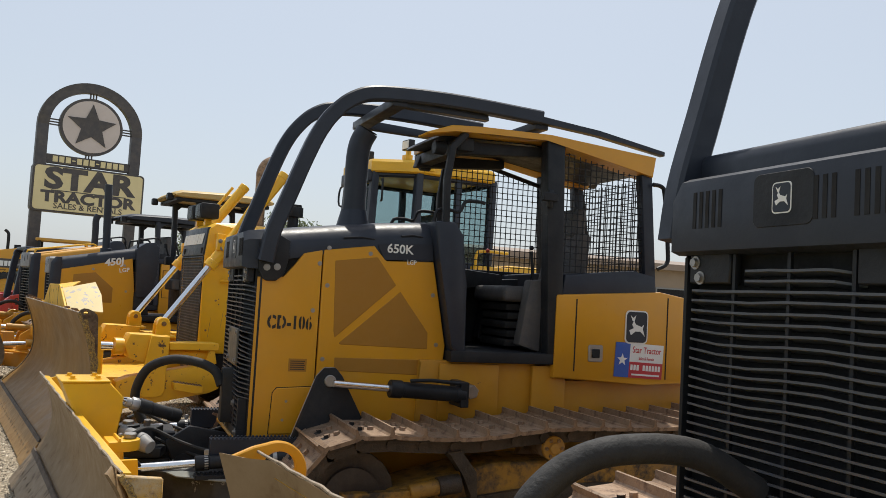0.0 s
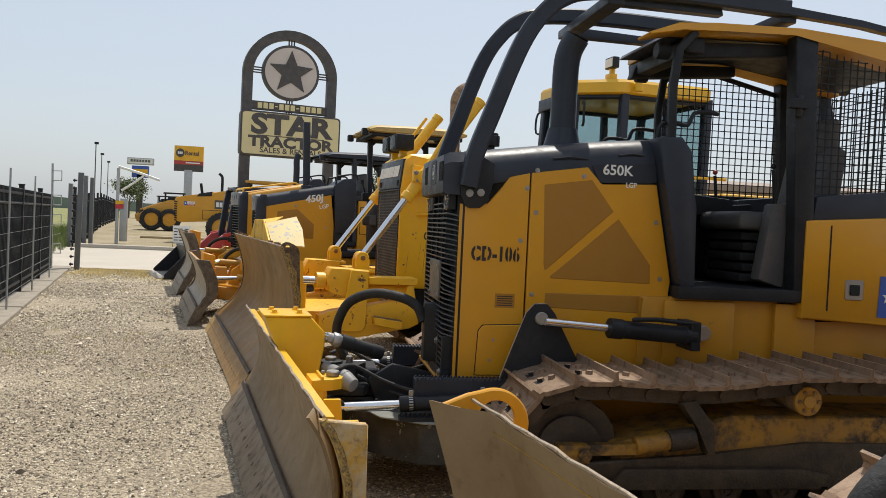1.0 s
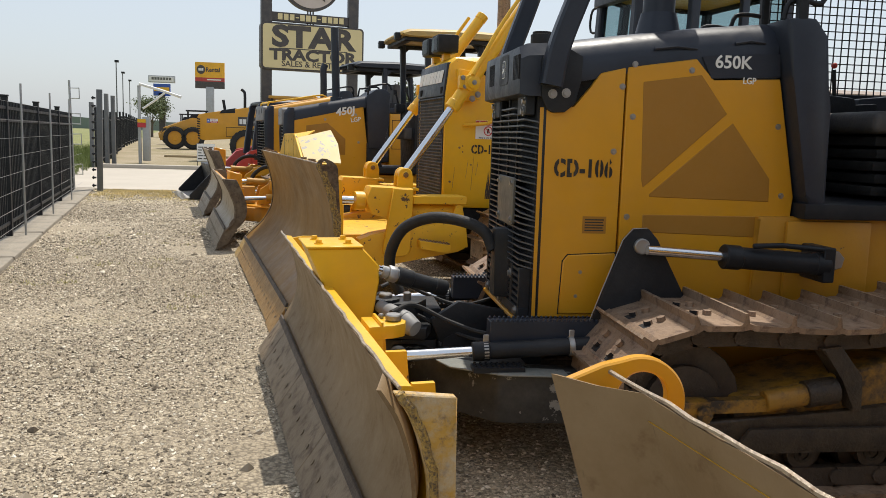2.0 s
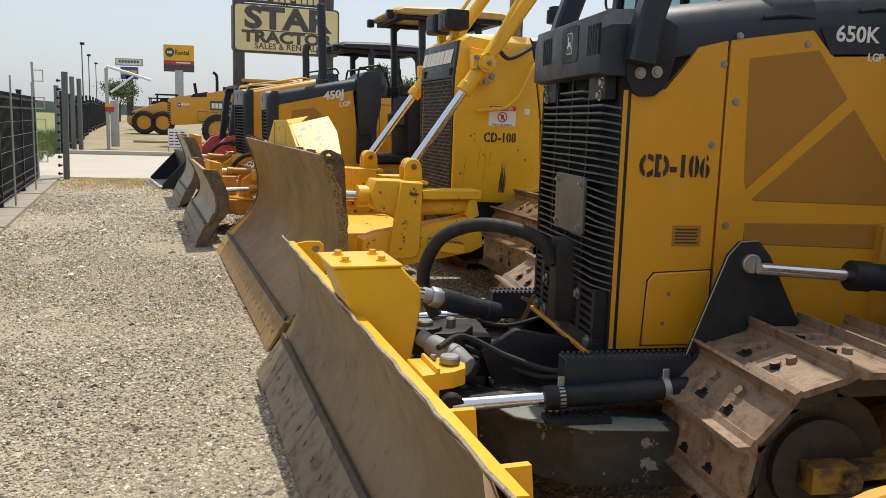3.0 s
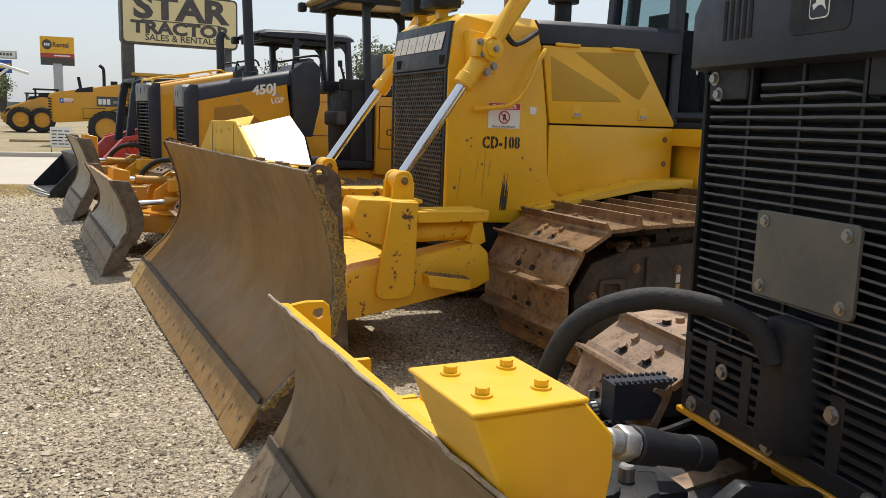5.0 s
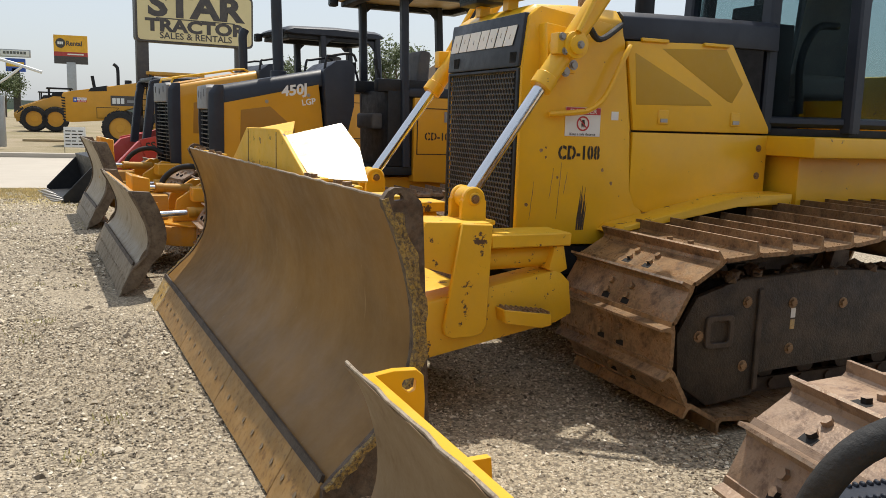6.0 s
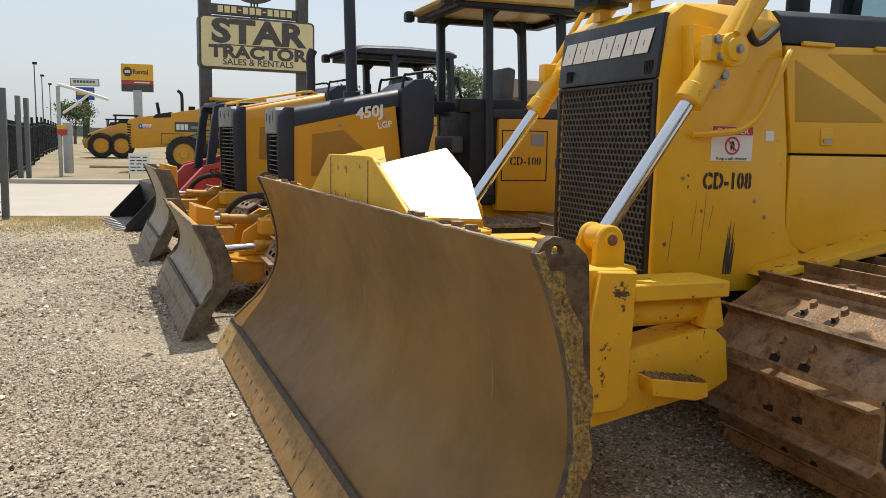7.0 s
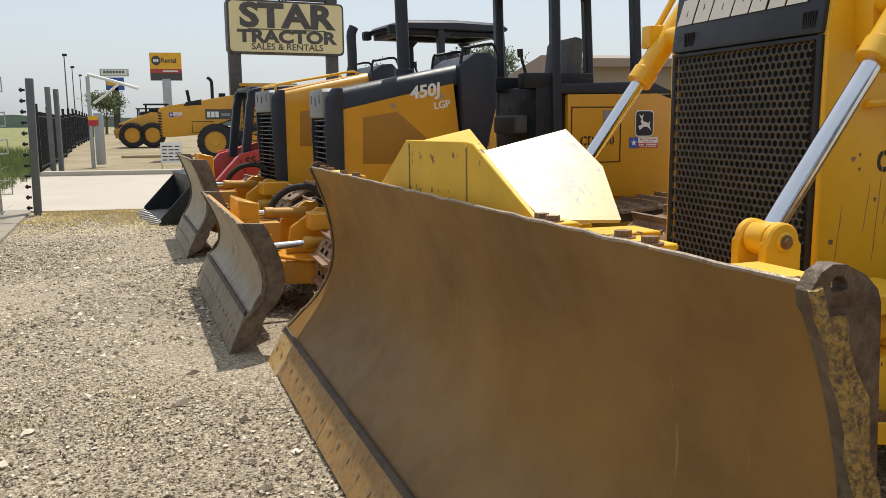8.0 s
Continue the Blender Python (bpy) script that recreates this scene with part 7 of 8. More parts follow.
        q = [(a + d, 1.40), (b - d, 1.40), (b - d, 2.62), (a + d, 2.62)]
        vs = [bm.verts.new((p.x * (1 if z < 2 else 1) + sgn * nrm.x - (0.04 if z > 2 else 0), p.y * (1 if z < 2 else 0.94) + sgn * nrm.y, z)) for sgn in (-1, 1) for p, z in q]
        for f in ((0, 1, 2, 3), (7, 6, 5, 4), (0, 4, 5, 1), (1, 5, 6, 2), (2, 6, 7, 3), (3, 7, 4, 0)):
            bm.faces.new([vs[k] for k in f])
        pane = part("cab_pane", bm, GLASS, cab, "tinted cab glass", smooth=0)
        pane.visible_shadow = False
        for z in (1.40, 2.62):
            bm = bm_new()
            k = 1 if z < 2 else 0.94
            off = 0 if z < 2 else 0.04
            rod(bm, ((a + d).x - off, (a + d).y * k, z), ((b - d).x - off, (b - d).y * k, z), 0.03, 6)
            part("pane_rail", bm, CHARCOAL, cab)
    for s in (-1, 1):
        bm = bm_new()
        box(bm, -2.62, -2.55, s * 0.62, s * 0.68, 1.35, 2.62)
        box(bm, -3.0, -2.58, s * 0.62, s * 0.665, 1.35, 1.75)
        part("door_post", bm, CHARCOAL, cab, bevel=0.01)
    bm, rows = bm_new(), []
    for z, k in ((2.635, 1.0), (2.65, 1.035), (2.745, 1.035), (2.775, 1.0), (2.785, 0.9)):
        rows.append([(-2.22 + (x + 2.22) * k, y * k, z) for x, y in ring_pts])
    loft(bm, rows)
    roof = part("cab_roof", bm, LEMON, D, "yellow cab roof", smooth=35)
    bm = bm_new()
    prism(bm, [(-0.36, 2.54), (0.36, 2.54), (0.36, 2.66), (-0.36, 2.66)], -1.75, -1.655, "x")
    hd = part("roof_header", bm, CHARCOAL, roof, "dark header with a white maker's mark", 0.008)
    bm = bm_new()
    for k in range(7):
        box(bm, -1.655, -1.653, -0.02 + 0.045 * k, 0.014 + 0.045 * k, 2.595, 2.63)
    part("header_mark", bm, WHITE, hd)
    for y, x in ((0.50, -2.02), (-0.5, -2.02)):
        bm = bm_new()
        box(bm, x - 0.05, x + 0.02, y - 0.085, y + 0.085, 2.89, 3.0)
        la = part("work_lamp", bm, BLACK, roof, "square work lamp on the cab roof", 0.015)
        bm = bm_new()
        box(bm, x + 0.02, x + 0.024, y - 0.07, y + 0.07, 2.905, 2.985)
        part("lamp_lens", bm, WHITE, la)
        bm = bm_new()
        box(bm, x - 0.05, x + 0.03, y - 0.05, y + 0.05, 2.78, 2.84)
        rod(bm, (x - 0.02, y, 2.83), (x - 0.02, y, 2.90), 0.03, 10)
        part("lamp_foot", bm, LEMON, la, bevel=0.01)
    bm = bm_new()
    rod(bm, (-2.2, 0.66, 2.72), (-2.2, 0.74, 2.72), 0.03, 10)
    rod(bm, (-2.2, 0.74, 2.66), (-2.2, 0.74, 2.78), 0.035, 10)
    part("roof_strut", bm, LEMON_WORN, roof)
    bm = bm_new()
    pipe(bm, curve([(-1.78, -0.38, 2.55), (-1.74, -0.56, 2.55), (-1.74, -0.58, 2.35), (-1.78, -0.38, 2.34)], 4), 0.012, 8)
    pipe(bm, curve([(-1.80, 0.40, 2.55), (-1.76, 0.50, 2.55), (-1.76, 0.50, 2.35), (-1.80, 0.40, 2.34)], 4), 0.012, 8)
    part("cab_grab_bar", bm, BLACK, cab)
    bm = bm_new()
    box(bm, -2.55, -2.05, -0.25, 0.25, 1.55, 1.70)
    prism(bm, [(-2.48, 1.66), (-2.60, 2.30), (-2.70, 2.28), (-2.62, 1.66)], -0.24, 0.24)
    part("cab_seat", bm, SEATING, cab, "dark operator seat inside the cab", 0.04, 3)
    bm = bm_new()
    box(bm, -1.96, -1.83, -0.30, 0.30, 1.36, 1.98)
    box(bm, -1.98, -1.88, -0.16, 0.16, 1.95, 2.12)
    pipe(bm, curve([(-1.95, 0.40, 1.45), (-1.90, 0.42, 1.75), (-2.0, 0.42, 1.95), (-2.2, 0.40, 1.98)], 4), 0.025, 8)
    part("cab_console", bm, BLACK, cab, "black console inside the cab", 0.02)
    # rear body
    bm = bm_new()
    box(bm, -3.9, -3.2, -0.75, 0.75, 0.65, 1.75)
    part("fuel_tank", bm, LEMON, D, "yellow rear fuel tank", 0.04)
    for s in (-1, 1):
        bm = bm_new()
        box(bm, -3.2, -2.75, s * 0.70, s * 0.86, 1.32, 1.72)
        part("side_box", bm, LEMON, D, "yellow box beside the cab", 0.03)
    for s in (-1, 1):
        bm = bm_new()
        pipe(bm, curve([(-2.66, s * 0.88, 1.34), (-2.70, s * 0.90, 1.42), (-2.70, s * 0.90, 1.80), (-2.78, s * 0.90, 1.87), (-3.1, s * 0.90, 1.87)], 4), 0.016, 8)
        part("deck_rail", bm, LEMON, D, "yellow tubular deck rail")
    for s in (-1, 1):
        track(D, s * 1.03, 0.86, 0.19, (-0.58, 0.43, 0.365), (-3.35, 0.50, 0.43), 8, (-1.75, 0.885), 0.02, SHOE_BIG, GREASE, "dark track frame caked with dirt", False)
        for z, mat_ in ((0.50, WHITE), (0.445, CAP_YELLOW)):
            bm = bm_new()
            box(bm, -1.022, -0.994, s * (1.03 + 0.328), s * (1.03 + 0.3295), z - 0.022, z + 0.024)
            part("track_label", bm, mat_, D, "worn label on the track frame")
    # black smears and rust runs on the side
    rnd = random.Random(31)
    def run(pts, wid, mat_, name, lab):
        b = bm_new()
        lft = [(x + w_ * wid, z) for x, z, w_ in pts]
        rgt = [(x - w_ * wid * rnd.uniform(0.7, 1.1), z) for x, z, w_ in reversed(pts)]
        prism(b, lft + rgt, hw - 0.002, hw + 0.0009)
        part(name, b, mat_, D, lab)
    for k in range(9):
        x, z = -0.395 + rnd.uniform(-0.022, 0.022), rnd.uniform(0.92, 1.05)
        run([(x - 0.012, z, 0.15), (x - 0.006, z * 0.6 + 0.32, 0.8), (x, z * 0.3 + 0.56, 1.0), (x + 0.004, 0.79, 0.7)], 0.0045, GREASE, "oil_smear", "black smear down the panel")
    for x, z, L in ((-0.215, 1.12, 0.16), (-0.262, 1.15, 0.30), (-0.30, 1.10, 0.12), (-0.10, 1.05, 0.20)):
        run([(x, z, 0.3), (x + 0.004, z - L * 0.3, 1.0), (x + 0.012, z - L * 0.6, 0.6), (x + 0.014, z - L * 0.8, 0.9), (x + 0.02, z - L, 0.2)], 0.0019, SHOE_DARK, "rust_run", "brown rust run")
    for x, z, r in ((-0.135, 1.21, 0.012), (-0.165, 1.175, 0.008), (-0.06, 0.93, 0.012), (-0.52, 1.11, 0.010), (-0.24, 1.07, 0.009), (-0.58, 1.04, 0.012)):
        b = bm_new()
        prism(b, [(x + r * rnd.uniform(0.5, 1.2) * math.cos(k * 0.7), z + r * rnd.uniform(0.5, 1.2) * math.sin(k * 0.7)) for k in range(9)], hw - 0.002, hw + 0.0008)
        part("paint_chip", b, SHOE_DARK, D)
    # safety sign and fleet number
    y = hw + 0.001
    bm = bm_new()
    box(bm, -0.486, -0.270, y, y + 0.003, 1.286, 1.436)
    sg = part("safety_sign", bm, WHITE, D, "white safety sign with a red header and pictogram")
    bm = bm_new()
    box(bm, -0.484, -0.272, y + 0.003, y + 0.0042, 1.398, 1.434)
    part("sign_header", bm, RED, sg)
    words("sign_heading", "DANGER", 0.033, (-0.378, y + 0.0045, 1.404), SIDE, WHITE, sg, 0.0003, 1.25, 0.0004, align="CENTER")
    words("sign_text", "Keep a safe distance", 0.0195, (-0.378, y + 0.0036, 1.291), SIDE, STENCIL, sg, 0.0003, 1.0, 0.0002, align="CENTER")
    bm = bm_new()
    ring(bm, circle(-0.378, 1.352, 0.039, 24), circle(-0.378, 1.352, 0.031, 24), y + 0.003, y + 0.0045)
    prism(bm, [(-0.350, 1.376), (-0.355, 1.380), (-0.406, 1.328), (-0.401, 1.324)], y + 0.0048, y + 0.006)
    part("sign_ring", bm, RED, sg)
    bm = bm_new()
    prism(bm, [(-0.372, 1.371), (-0.386, 1.371), (-0.390, 1.349), (-0.386, 1.327), (-0.379, 1.344), (-0.372, 1.327), (-0.368, 1.349)], y + 0.003, y + 0.0042)
    part("sign_symbol", bm, STENCIL, sg)
    bm = bm_new()
    box(bm, -0.60, -0.555, y, y + 0.002, 1.375, 1.42)
    part("small_label", bm, WHITE, D, "small white label")
    words("fleet_number", "CD-108", 0.096, (-0.238, y, 1.168), SIDE, STENCIL, D, bold=0.0036, wide=0.735, label="black stencilled fleet number", stencil=0.007)
    return D


# ---- the smaller amber dozers with open canopies ----
def small_dozer(m, label, group, canopy, number, board, blade_at, yellow_top=False):
    D = thing("bulldozer", m, label, "bulldozer", group)
    hw = 0.33
    # near-black filler block, coloured as the shaded bay
    bm = bm_new()
    box(bm, -1.0, -0.06, -0.31, 0.31, 0.5, 1.46)
    part("engine_bay", bm, SHADE_BLACK, D, "near-black block painted as a shaded engine bay")
    bm = bm_new()
    prism(bm, [(-0.2, 0.30), (-0.2, 0.56), (-0.95, 0.56), (-1.0, 0.80), (-1.8, 0.80), (-2.6, 0.75), (-2.7, 0.34)], -0.34, 0.34)
    part("main_frame", bm, AMBER, D, "amber main frame", 0.012)
    for s in (-1, 1):
        bm = bm_new()
        prism(bm, [(-0.07, 0.52), (-0.06, 1.43), (-0.10, 1.445), (-0.955, 1.64), (-1.01, 1.15), (-1.02, 0.85), (-0.98, 0.52)], s * 0.30, s * hw)
        side = part("side_panel", bm, AMBER, D, "amber engine side panel", 0.005, 1)
        bm = bm_new()
        prism(bm, [(-0.25, 1.39), (-0.51, 1.43), (-0.735, 1.237), (-0.735, 1.04), (-0.24, 1.05)], s * (hw - 0.01), s * (hw + 0.003))
        part("screen_panel", bm, AMBER_NET, side, "brown-gold perforated screen", 0.008)
        bolts("panel_bolt", [(x, s * hw, z) for x, z in ((-0.08, 1.36), (-0.08, 0.95), (-0.48, 1.47), (-0.86, 1.54), (-0.90, 1.2))], 0.011, 0.006, (0, s, 0), STEEL, D)
    top = AMBER if yellow_top else CHARCOAL
    bm, rows = bm_new(), []
    for x, zb, zt in ((0.0, 1.40, 1.585), (-0.15, 1.43, 1.615), (-0.6, 1.54, 1.705), (-1.0, 1.63, 1.785)):
        rows.append([(x, y, z) for y, z in ((-0.325, zb), (-0.33, zt - 0.06), (-0.29, zt - 0.01), (-0.2, zt), (0.2, zt), (0.29, zt - 0.01), (0.33, zt - 0.06), (0.325, zb))])
    loft(bm, rows)
    part("hood", bm, top, D, "amber engine hood" if yellow_top else "dark charcoal engine hood", smooth=45)
    bm, rows = bm_new(), []
    for z, x in ((0.50, 0.0), (1.30, 0.03), (1.53, 0.02), (1.60, -0.03)):
        rows.append([(x, y, z) for y in (0.288, 0.315)] + [(x - 0.035, 0.345, z), (-0.105, 0.345, z), (-0.105, 0.288, z)])
    for sgn in (1, -1):
        b2 = bm_new()
        loft(b2, [[(x, sgn * y, z) for x, y, z in r] for r in rows])
        part("grille_cheek", b2, CHARCOAL, D, "rounded charcoal cheek of the grille", 0.012)
    bm = bm_new()
    # shade between the louvres is painted by this near-black backing
    box(bm, -0.09, -0.06, -0.30, 0.30, 0.5, 1.40)
    back = part("grille_backing", bm, SHADE_BLACK, D, "near-black grille backing, shade put into its colour")
    bm, rows = bm_new(), []
    for x, k in ((0.042, 0.90), (0.036, 0.97), (0.0, 1.0), (-0.10, 1.0)):
        rows.append([(x, y * k, 1.495 + (z - 1.495) * k) for y, z in ((-0.295, 1.385), (-0.295, 1.575), (-0.265, 1.60), (0.265, 1.60), (0.295, 1.575), (0.295, 1.385))])
    loft(bm, rows)
    mk = part("front_mask", bm, MASK_GREY, D, "pale grey front mask with round holes", smooth=30)
    # holes are raised near-black shapes, their shade painted on
    for y, z in ((-0.18, 1.525), (0.0, 1.505), (0.18, 1.525)):
        bm = bm_new()
        prism(bm, [(y - 0.012, z + 0.03), (y - 0.014, z - 0.02), (y, z - 0.036), (y + 0.014, z - 0.02), (y + 0.012, z + 0.03), (y, z + 0.038)], 0.036, 0.0438, "x")
        part("mask_hole", bm, SHADE_BLACK, mk)
    bm = bm_new()
    sweep(bm, [(-0.012, -0.292, 0.6), (-0.006, 0.0, 0.6), (-0.012, 0.292, 0.6)], [(-0.020, -0.004), (0.022, -0.013), (0.024, -0.007), (-0.020, 0.005)], (0, 0, 1))
    lv = part("louvre", bm, LOUVRE, back, smooth=0)
    for k in range(1, 20):
        share("louvre", lv.data, back, Matrix.Translation((0, 0, 0.0405 * k)))
    for y in (-0.145, 0.145):
        bm = bm_new()
        box(bm, 0.0, 0.012, y - 0.005, y + 0.005, 0.55, 1.385)
        part("grille_upright", bm, BLACK, back, smooth=0)
    # exhaust, cowl
    bm = bm_new()
    if yellow_top:
        sweep(bm, curve([(-0.93, 0.0, 1.70), (-0.93, 0.0, 2.0), (-0.925, 0.0, 2.18), (-0.955, 0.0, 2.26)], 5), circle(0, 0, 0.050, 16), (0, 1, 0))
        part("exhaust_pipe", bm, CHARCOAL, D, "black exhaust pipe with a cut-off top")
    else:
        rod(bm, (-0.66, 0.0, 1.68), (-0.66, 0.0, 1.76), 0.075)
        rod(bm, (-0.66, 0.0, 1.74), (-0.63, 0.0, 2.62), 0.050, 18)
        part("exhaust_pipe", bm, CHARCOAL, D, "tall straight black exhaust pipe", 0.004, 1)
    if yellow_top:
        bm = bm_new()
        for y in (-0.26, 0.26):
            pipe(bm, curve([(-0.02, y, 1.52), (-0.04, y, 1.63), (-0.10, y, 1.66), (-0.5, y, 1.73), (-0.85, y, 1.79), (-0.92, y, 1.70)], 3), 0.012, 8)
        pipe(bm, [(-0.05, -0.26, 1.64), (-0.05, 0.0, 1.64), (-0.05, 0.26, 1.64)], 0.012, 8)
        part("hood_rail", bm, LEMON, D, "yellow tubular rail on the hood")
    bm = bm_new()
    prism(bm, [(-0.98, 1.77), (-1.10, 1.86), (-1.22, 1.87), (-1.28, 1.81), (-1.275, 1.45), (-1.20, 1.13), (-1.02, 1.13)], -0.40, 0.40)
    part("cowl", bm, CHARCOAL, D, "charcoal cowl with a rounded back", 0.02)
    for s in (-1, 1):
        bm = bm_new()
        pipe(bm, curve([(-1.0, s * 0.36, 1.78), (-1.02, s * 0.36, 1.89), (-1.06, s * 0.36, 1.90), (-1.25, s * 0.36, 1.93), (-1.30, s * 0.36, 1.86)], 3), 0.012, 8)
        part("grab_handle", bm, BLACK, D)
    bm = bm_new()
    box(bm, -1.85, -1.0, -0.42, 0.42, 0.82, 0.90)
    prism(bm, [(-1.0, 0.9), (-1.0, 1.2), (-1.12, 1.2), (-1.2, 0.9)], -0.38, 0.38)
    part("cab_floor", bm, BLACK, D, "black floor plate", 0.01)
    # rear body
    bm = bm_new()
    prism(bm, [(-1.85, 0.76), (-1.85, 1.555), (-2.65, 1.565), (-2.85, 1.50), (-2.9, 0.72)], -0.45, 0.45)
    tank = part("fuel_tank", bm, AMBER, D, "amber rear body", 0.015)
    bm = bm_new()
    prism(bm, [(-1.78, 1.556), (-1.80, 1.64), (-2.6, 1.66), (-2.85, 1.56), (-2.65, 1.566)], -0.44, 0.44)
    part("rear_cover", bm, CHARCOAL, tank, "charcoal rear cover", 0.015)
    bm = bm_new()
    ring(bm, [(-1.88, 1.02), (-1.88, 1.46), (-2.32, 1.46), (-2.32, 1.02)], [(-1.888, 1.028), (-1.888, 1.452), (-2.312, 1.452), (-2.312, 1.028)], 0.448, 0.4535)
    part("tank_door_seam", bm, SHADE_BLACK, tank)
    if number:
        deer_badge(tank, (-2.53, 0.452, 1.325), SIDE, 0.17)
        flag_decal(tank, (-2.40, 0.452, 1.13), SIDE, 0.26, 0.085)
        words("fleet_number", number, 0.10, (-1.96, 0.451, 1.16), SIDE, STENCIL, tank, bold=0.0028, wide=0.83, label="black stencilled fleet number", stencil=0.012)
        words("model_number", "450J", 0.125, (-0.615, hw + 0.001, 1.520), SIDE @ pose(0, 0, 0, 0, 0, 9), WHITE, D, bold=0.004, wide=1.08, shear=0.15)
        words("model_suffix", "LGP", 0.075, (-0.80, hw + 0.001, 1.445), SIDE @ pose(0, 0, 0, 0, 0, 9), WHITE, D, bold=0.0015)
        bm = bm_new()
        box(bm, -2.28, -2.16, 0.4535, 0.457, 1.33, 1.43)
        part("gauge_window", bm, GREY, tank, "pale gauge window")
    # canopy
    amber = canopy == "amber"
    zr = 2.50 if amber else 2.215
    for s in (-1, 1):
        xf = (-1.74 if s > 0 else -1.60) if amber else -1.76
        xb = -2.43 if amber else -2.48
        for x0, x1, z0 in ((xf - 0.05, xf, 0.9), (xb - 0.06, xb, 1.5)):
            bm = bm_new()
            sweep(bm, [(x0, s * 0.40, z0), (x1, s * 0.40, zr + 0.02)], rounded(-0.036, 0.036, -0.040, 0.040, 0.012, 2), (0, 1, 0))
            part("canopy_post", bm, CHARCOAL, D, "charcoal canopy post", smooth=30)
        for x0, d in ((xf, -1), (xb, 1)):
            bm = bm_new()
            prism(bm, [(x0, zr - 0.20), (x0 + d * 0.035, zr - 0.10), (x0 + d * 0.09, zr - 0.045), (x0 + d * 0.18, zr - 0.01), (x0, zr - 0.01)], s * 0.375, s * 0.415)
            part("post_gusset", bm, CHARCOAL, D, "curved charcoal gusset under the roof", 0.005, 1)
    x0, x1, hy = (-1.36, -2.75, 0.60) if amber else (-1.27, -2.56, 0.45)
    bm, rows = bm_new(), []
    for x, lo, hi, k in ((x0, 0.035, 0.05, 0.93), (x0 - 0.03, 0.012, 0.075, 0.985), (x0 - 0.12, 0.0, 0.105, 1.0), ((x0 + x1) / 2, 0.005, 0.125, 1.0), (x1 + 0.10, 0.01, 0.115, 1.0), (x1 + 0.02, 0.02, 0.095, 0.985), (x1, 0.05, 0.07, 0.94)):
        rows.append([(x, y * k, zr + z) for y, z in ((-hy, lo + 0.012), (-hy, hi - 0.04), (-hy + 0.06, hi - 0.008), (-hy + 0.16, hi), (hy - 0.16, hi), (hy - 0.06, hi - 0.008), (hy, hi - 0.04), (hy, lo + 0.012), (hy - 0.02, lo), (-hy + 0.02, lo))])
    loft(bm, rows)
    rf = part("canopy_roof", bm, ROOF_TAN if amber else CHARCOAL, D, "tan-yellow canopy roof" if amber else "dark rounded canopy roof", smooth=40)
    bm = bm_new()
    ring(bm, [(x0 - 0.06, -hy + 0.05), (x0 - 0.06, hy - 0.05), (x1 + 0.06, hy - 0.05), (x1 + 0.06, -hy + 0.05)], [(x0 - 0.16, -hy + 0.15), (x0 - 0.16, hy - 0.15), (x1 + 0.16, hy - 0.15), (x1 + 0.16, -hy + 0.15)], zr - 0.045, zr + 0.004, "z")
    part("roof_frame", bm, BLACK, rf, "black frame under the roof", 0.006, 1)
    for y in (-hy + 0.06, hy - 0.12):
        bm = bm_new()
        box(bm, x0 - 0.02, x0 + 0.06, y - 0.05, y + 0.05, zr - 0.045, zr + 0.05)
        lamp = part("work_lamp", bm, BLACK, rf, "black work lamp on the roof edge", 0.014)
        bm = bm_new()
        box(bm, x0 + 0.06, x0 + 0.064, y - 0.038, y + 0.038, zr - 0.03, zr + 0.035)
        part("lamp_lens", bm, GLASS, lamp)
    # seat and controls
    bm = bm_new()
    box(bm, -1.95, -1.50, -0.24, 0.24, 1.25, 1.40)
    seat = part("seat", bm, SEATING, D, "grey operator seat", 0.03, 3)
    bm = bm_new()
    prism(bm, [(-1.92, 1.38), (-1.98, 1.98), (-2.02, 2.02), (-2.10, 2.0), (-2.06, 1.38)], -0.23, 0.23)
    part("seat_back", bm, SEATING, seat, bevel=0.04, seg=3)
    bm = bm_new()
    box(bm, -2.1, -1.5, 0.27, 0.40, 1.60, 1.72)
    part("armrest", bm, BLACK, D, "black armrest", 0.02)
    bm = bm_new()
    box(bm, -2.1, -1.5, -0.40, -0.27, 1.60, 1.72)
    part("armrest", bm, BLACK, D, "black armrest", 0.02)
    bm = bm_new()
    box(bm, -1.9, -1.6, -0.40, 0.40, 0.9, 1.62)
    part("seat_box", bm, BLACK, D, "black seat box", 0.02)
    for y in (0.33, -0.33):
        bm = bm_new()
        rod(bm, (-1.55, y, 1.70), (-1.50, y, 1.86), 0.012, 8)
        rod(bm, (-1.50, y, 1.84), (-1.495, y, 1.90), 0.024, 8)
        part("lever", bm, BLACK, D)
    for s in (-1, 1):
        track(D, s * 0.90, 0.52, 0.155, (-0.13, 0.37, 0.31), (-2.55, 0.40, 0.34), 6, (-1.3, 0.69), 0.02, SHOE_SMALL, AMBER_WORN, "amber track frame", True)
    # push frame, steps, rams
    bm = bm_new()
    arc = [(0.30 + 0.30 * math.cos(radians(t)), 0.50 * math.sin(radians(t))) for t in range(-90, 91, 15)]
    prism(bm, [(-0.8, -0.56), (0.20, -0.58)] + arc + [(0.20, 0.58), (-0.8, 0.56), (-0.8, 0.44), (0.10, 0.42), (0.22, 0.20), (0.22, -0.20), (0.10, -0.42), (-0.8, -0.44)], 0.22, 0.385, "z")
    push = part("push_frame", bm, AMBER_WORN, D, "rounded amber push frame behind the blade", 0.02)
    bm = bm_new()
    prism(bm, [(-0.02, -0.60), (0.24, -0.60), (0.46, -0.30), (0.46, 0.30), (0.24, 0.60), (-0.02, 0.60)], 0.386, 0.405, "z")
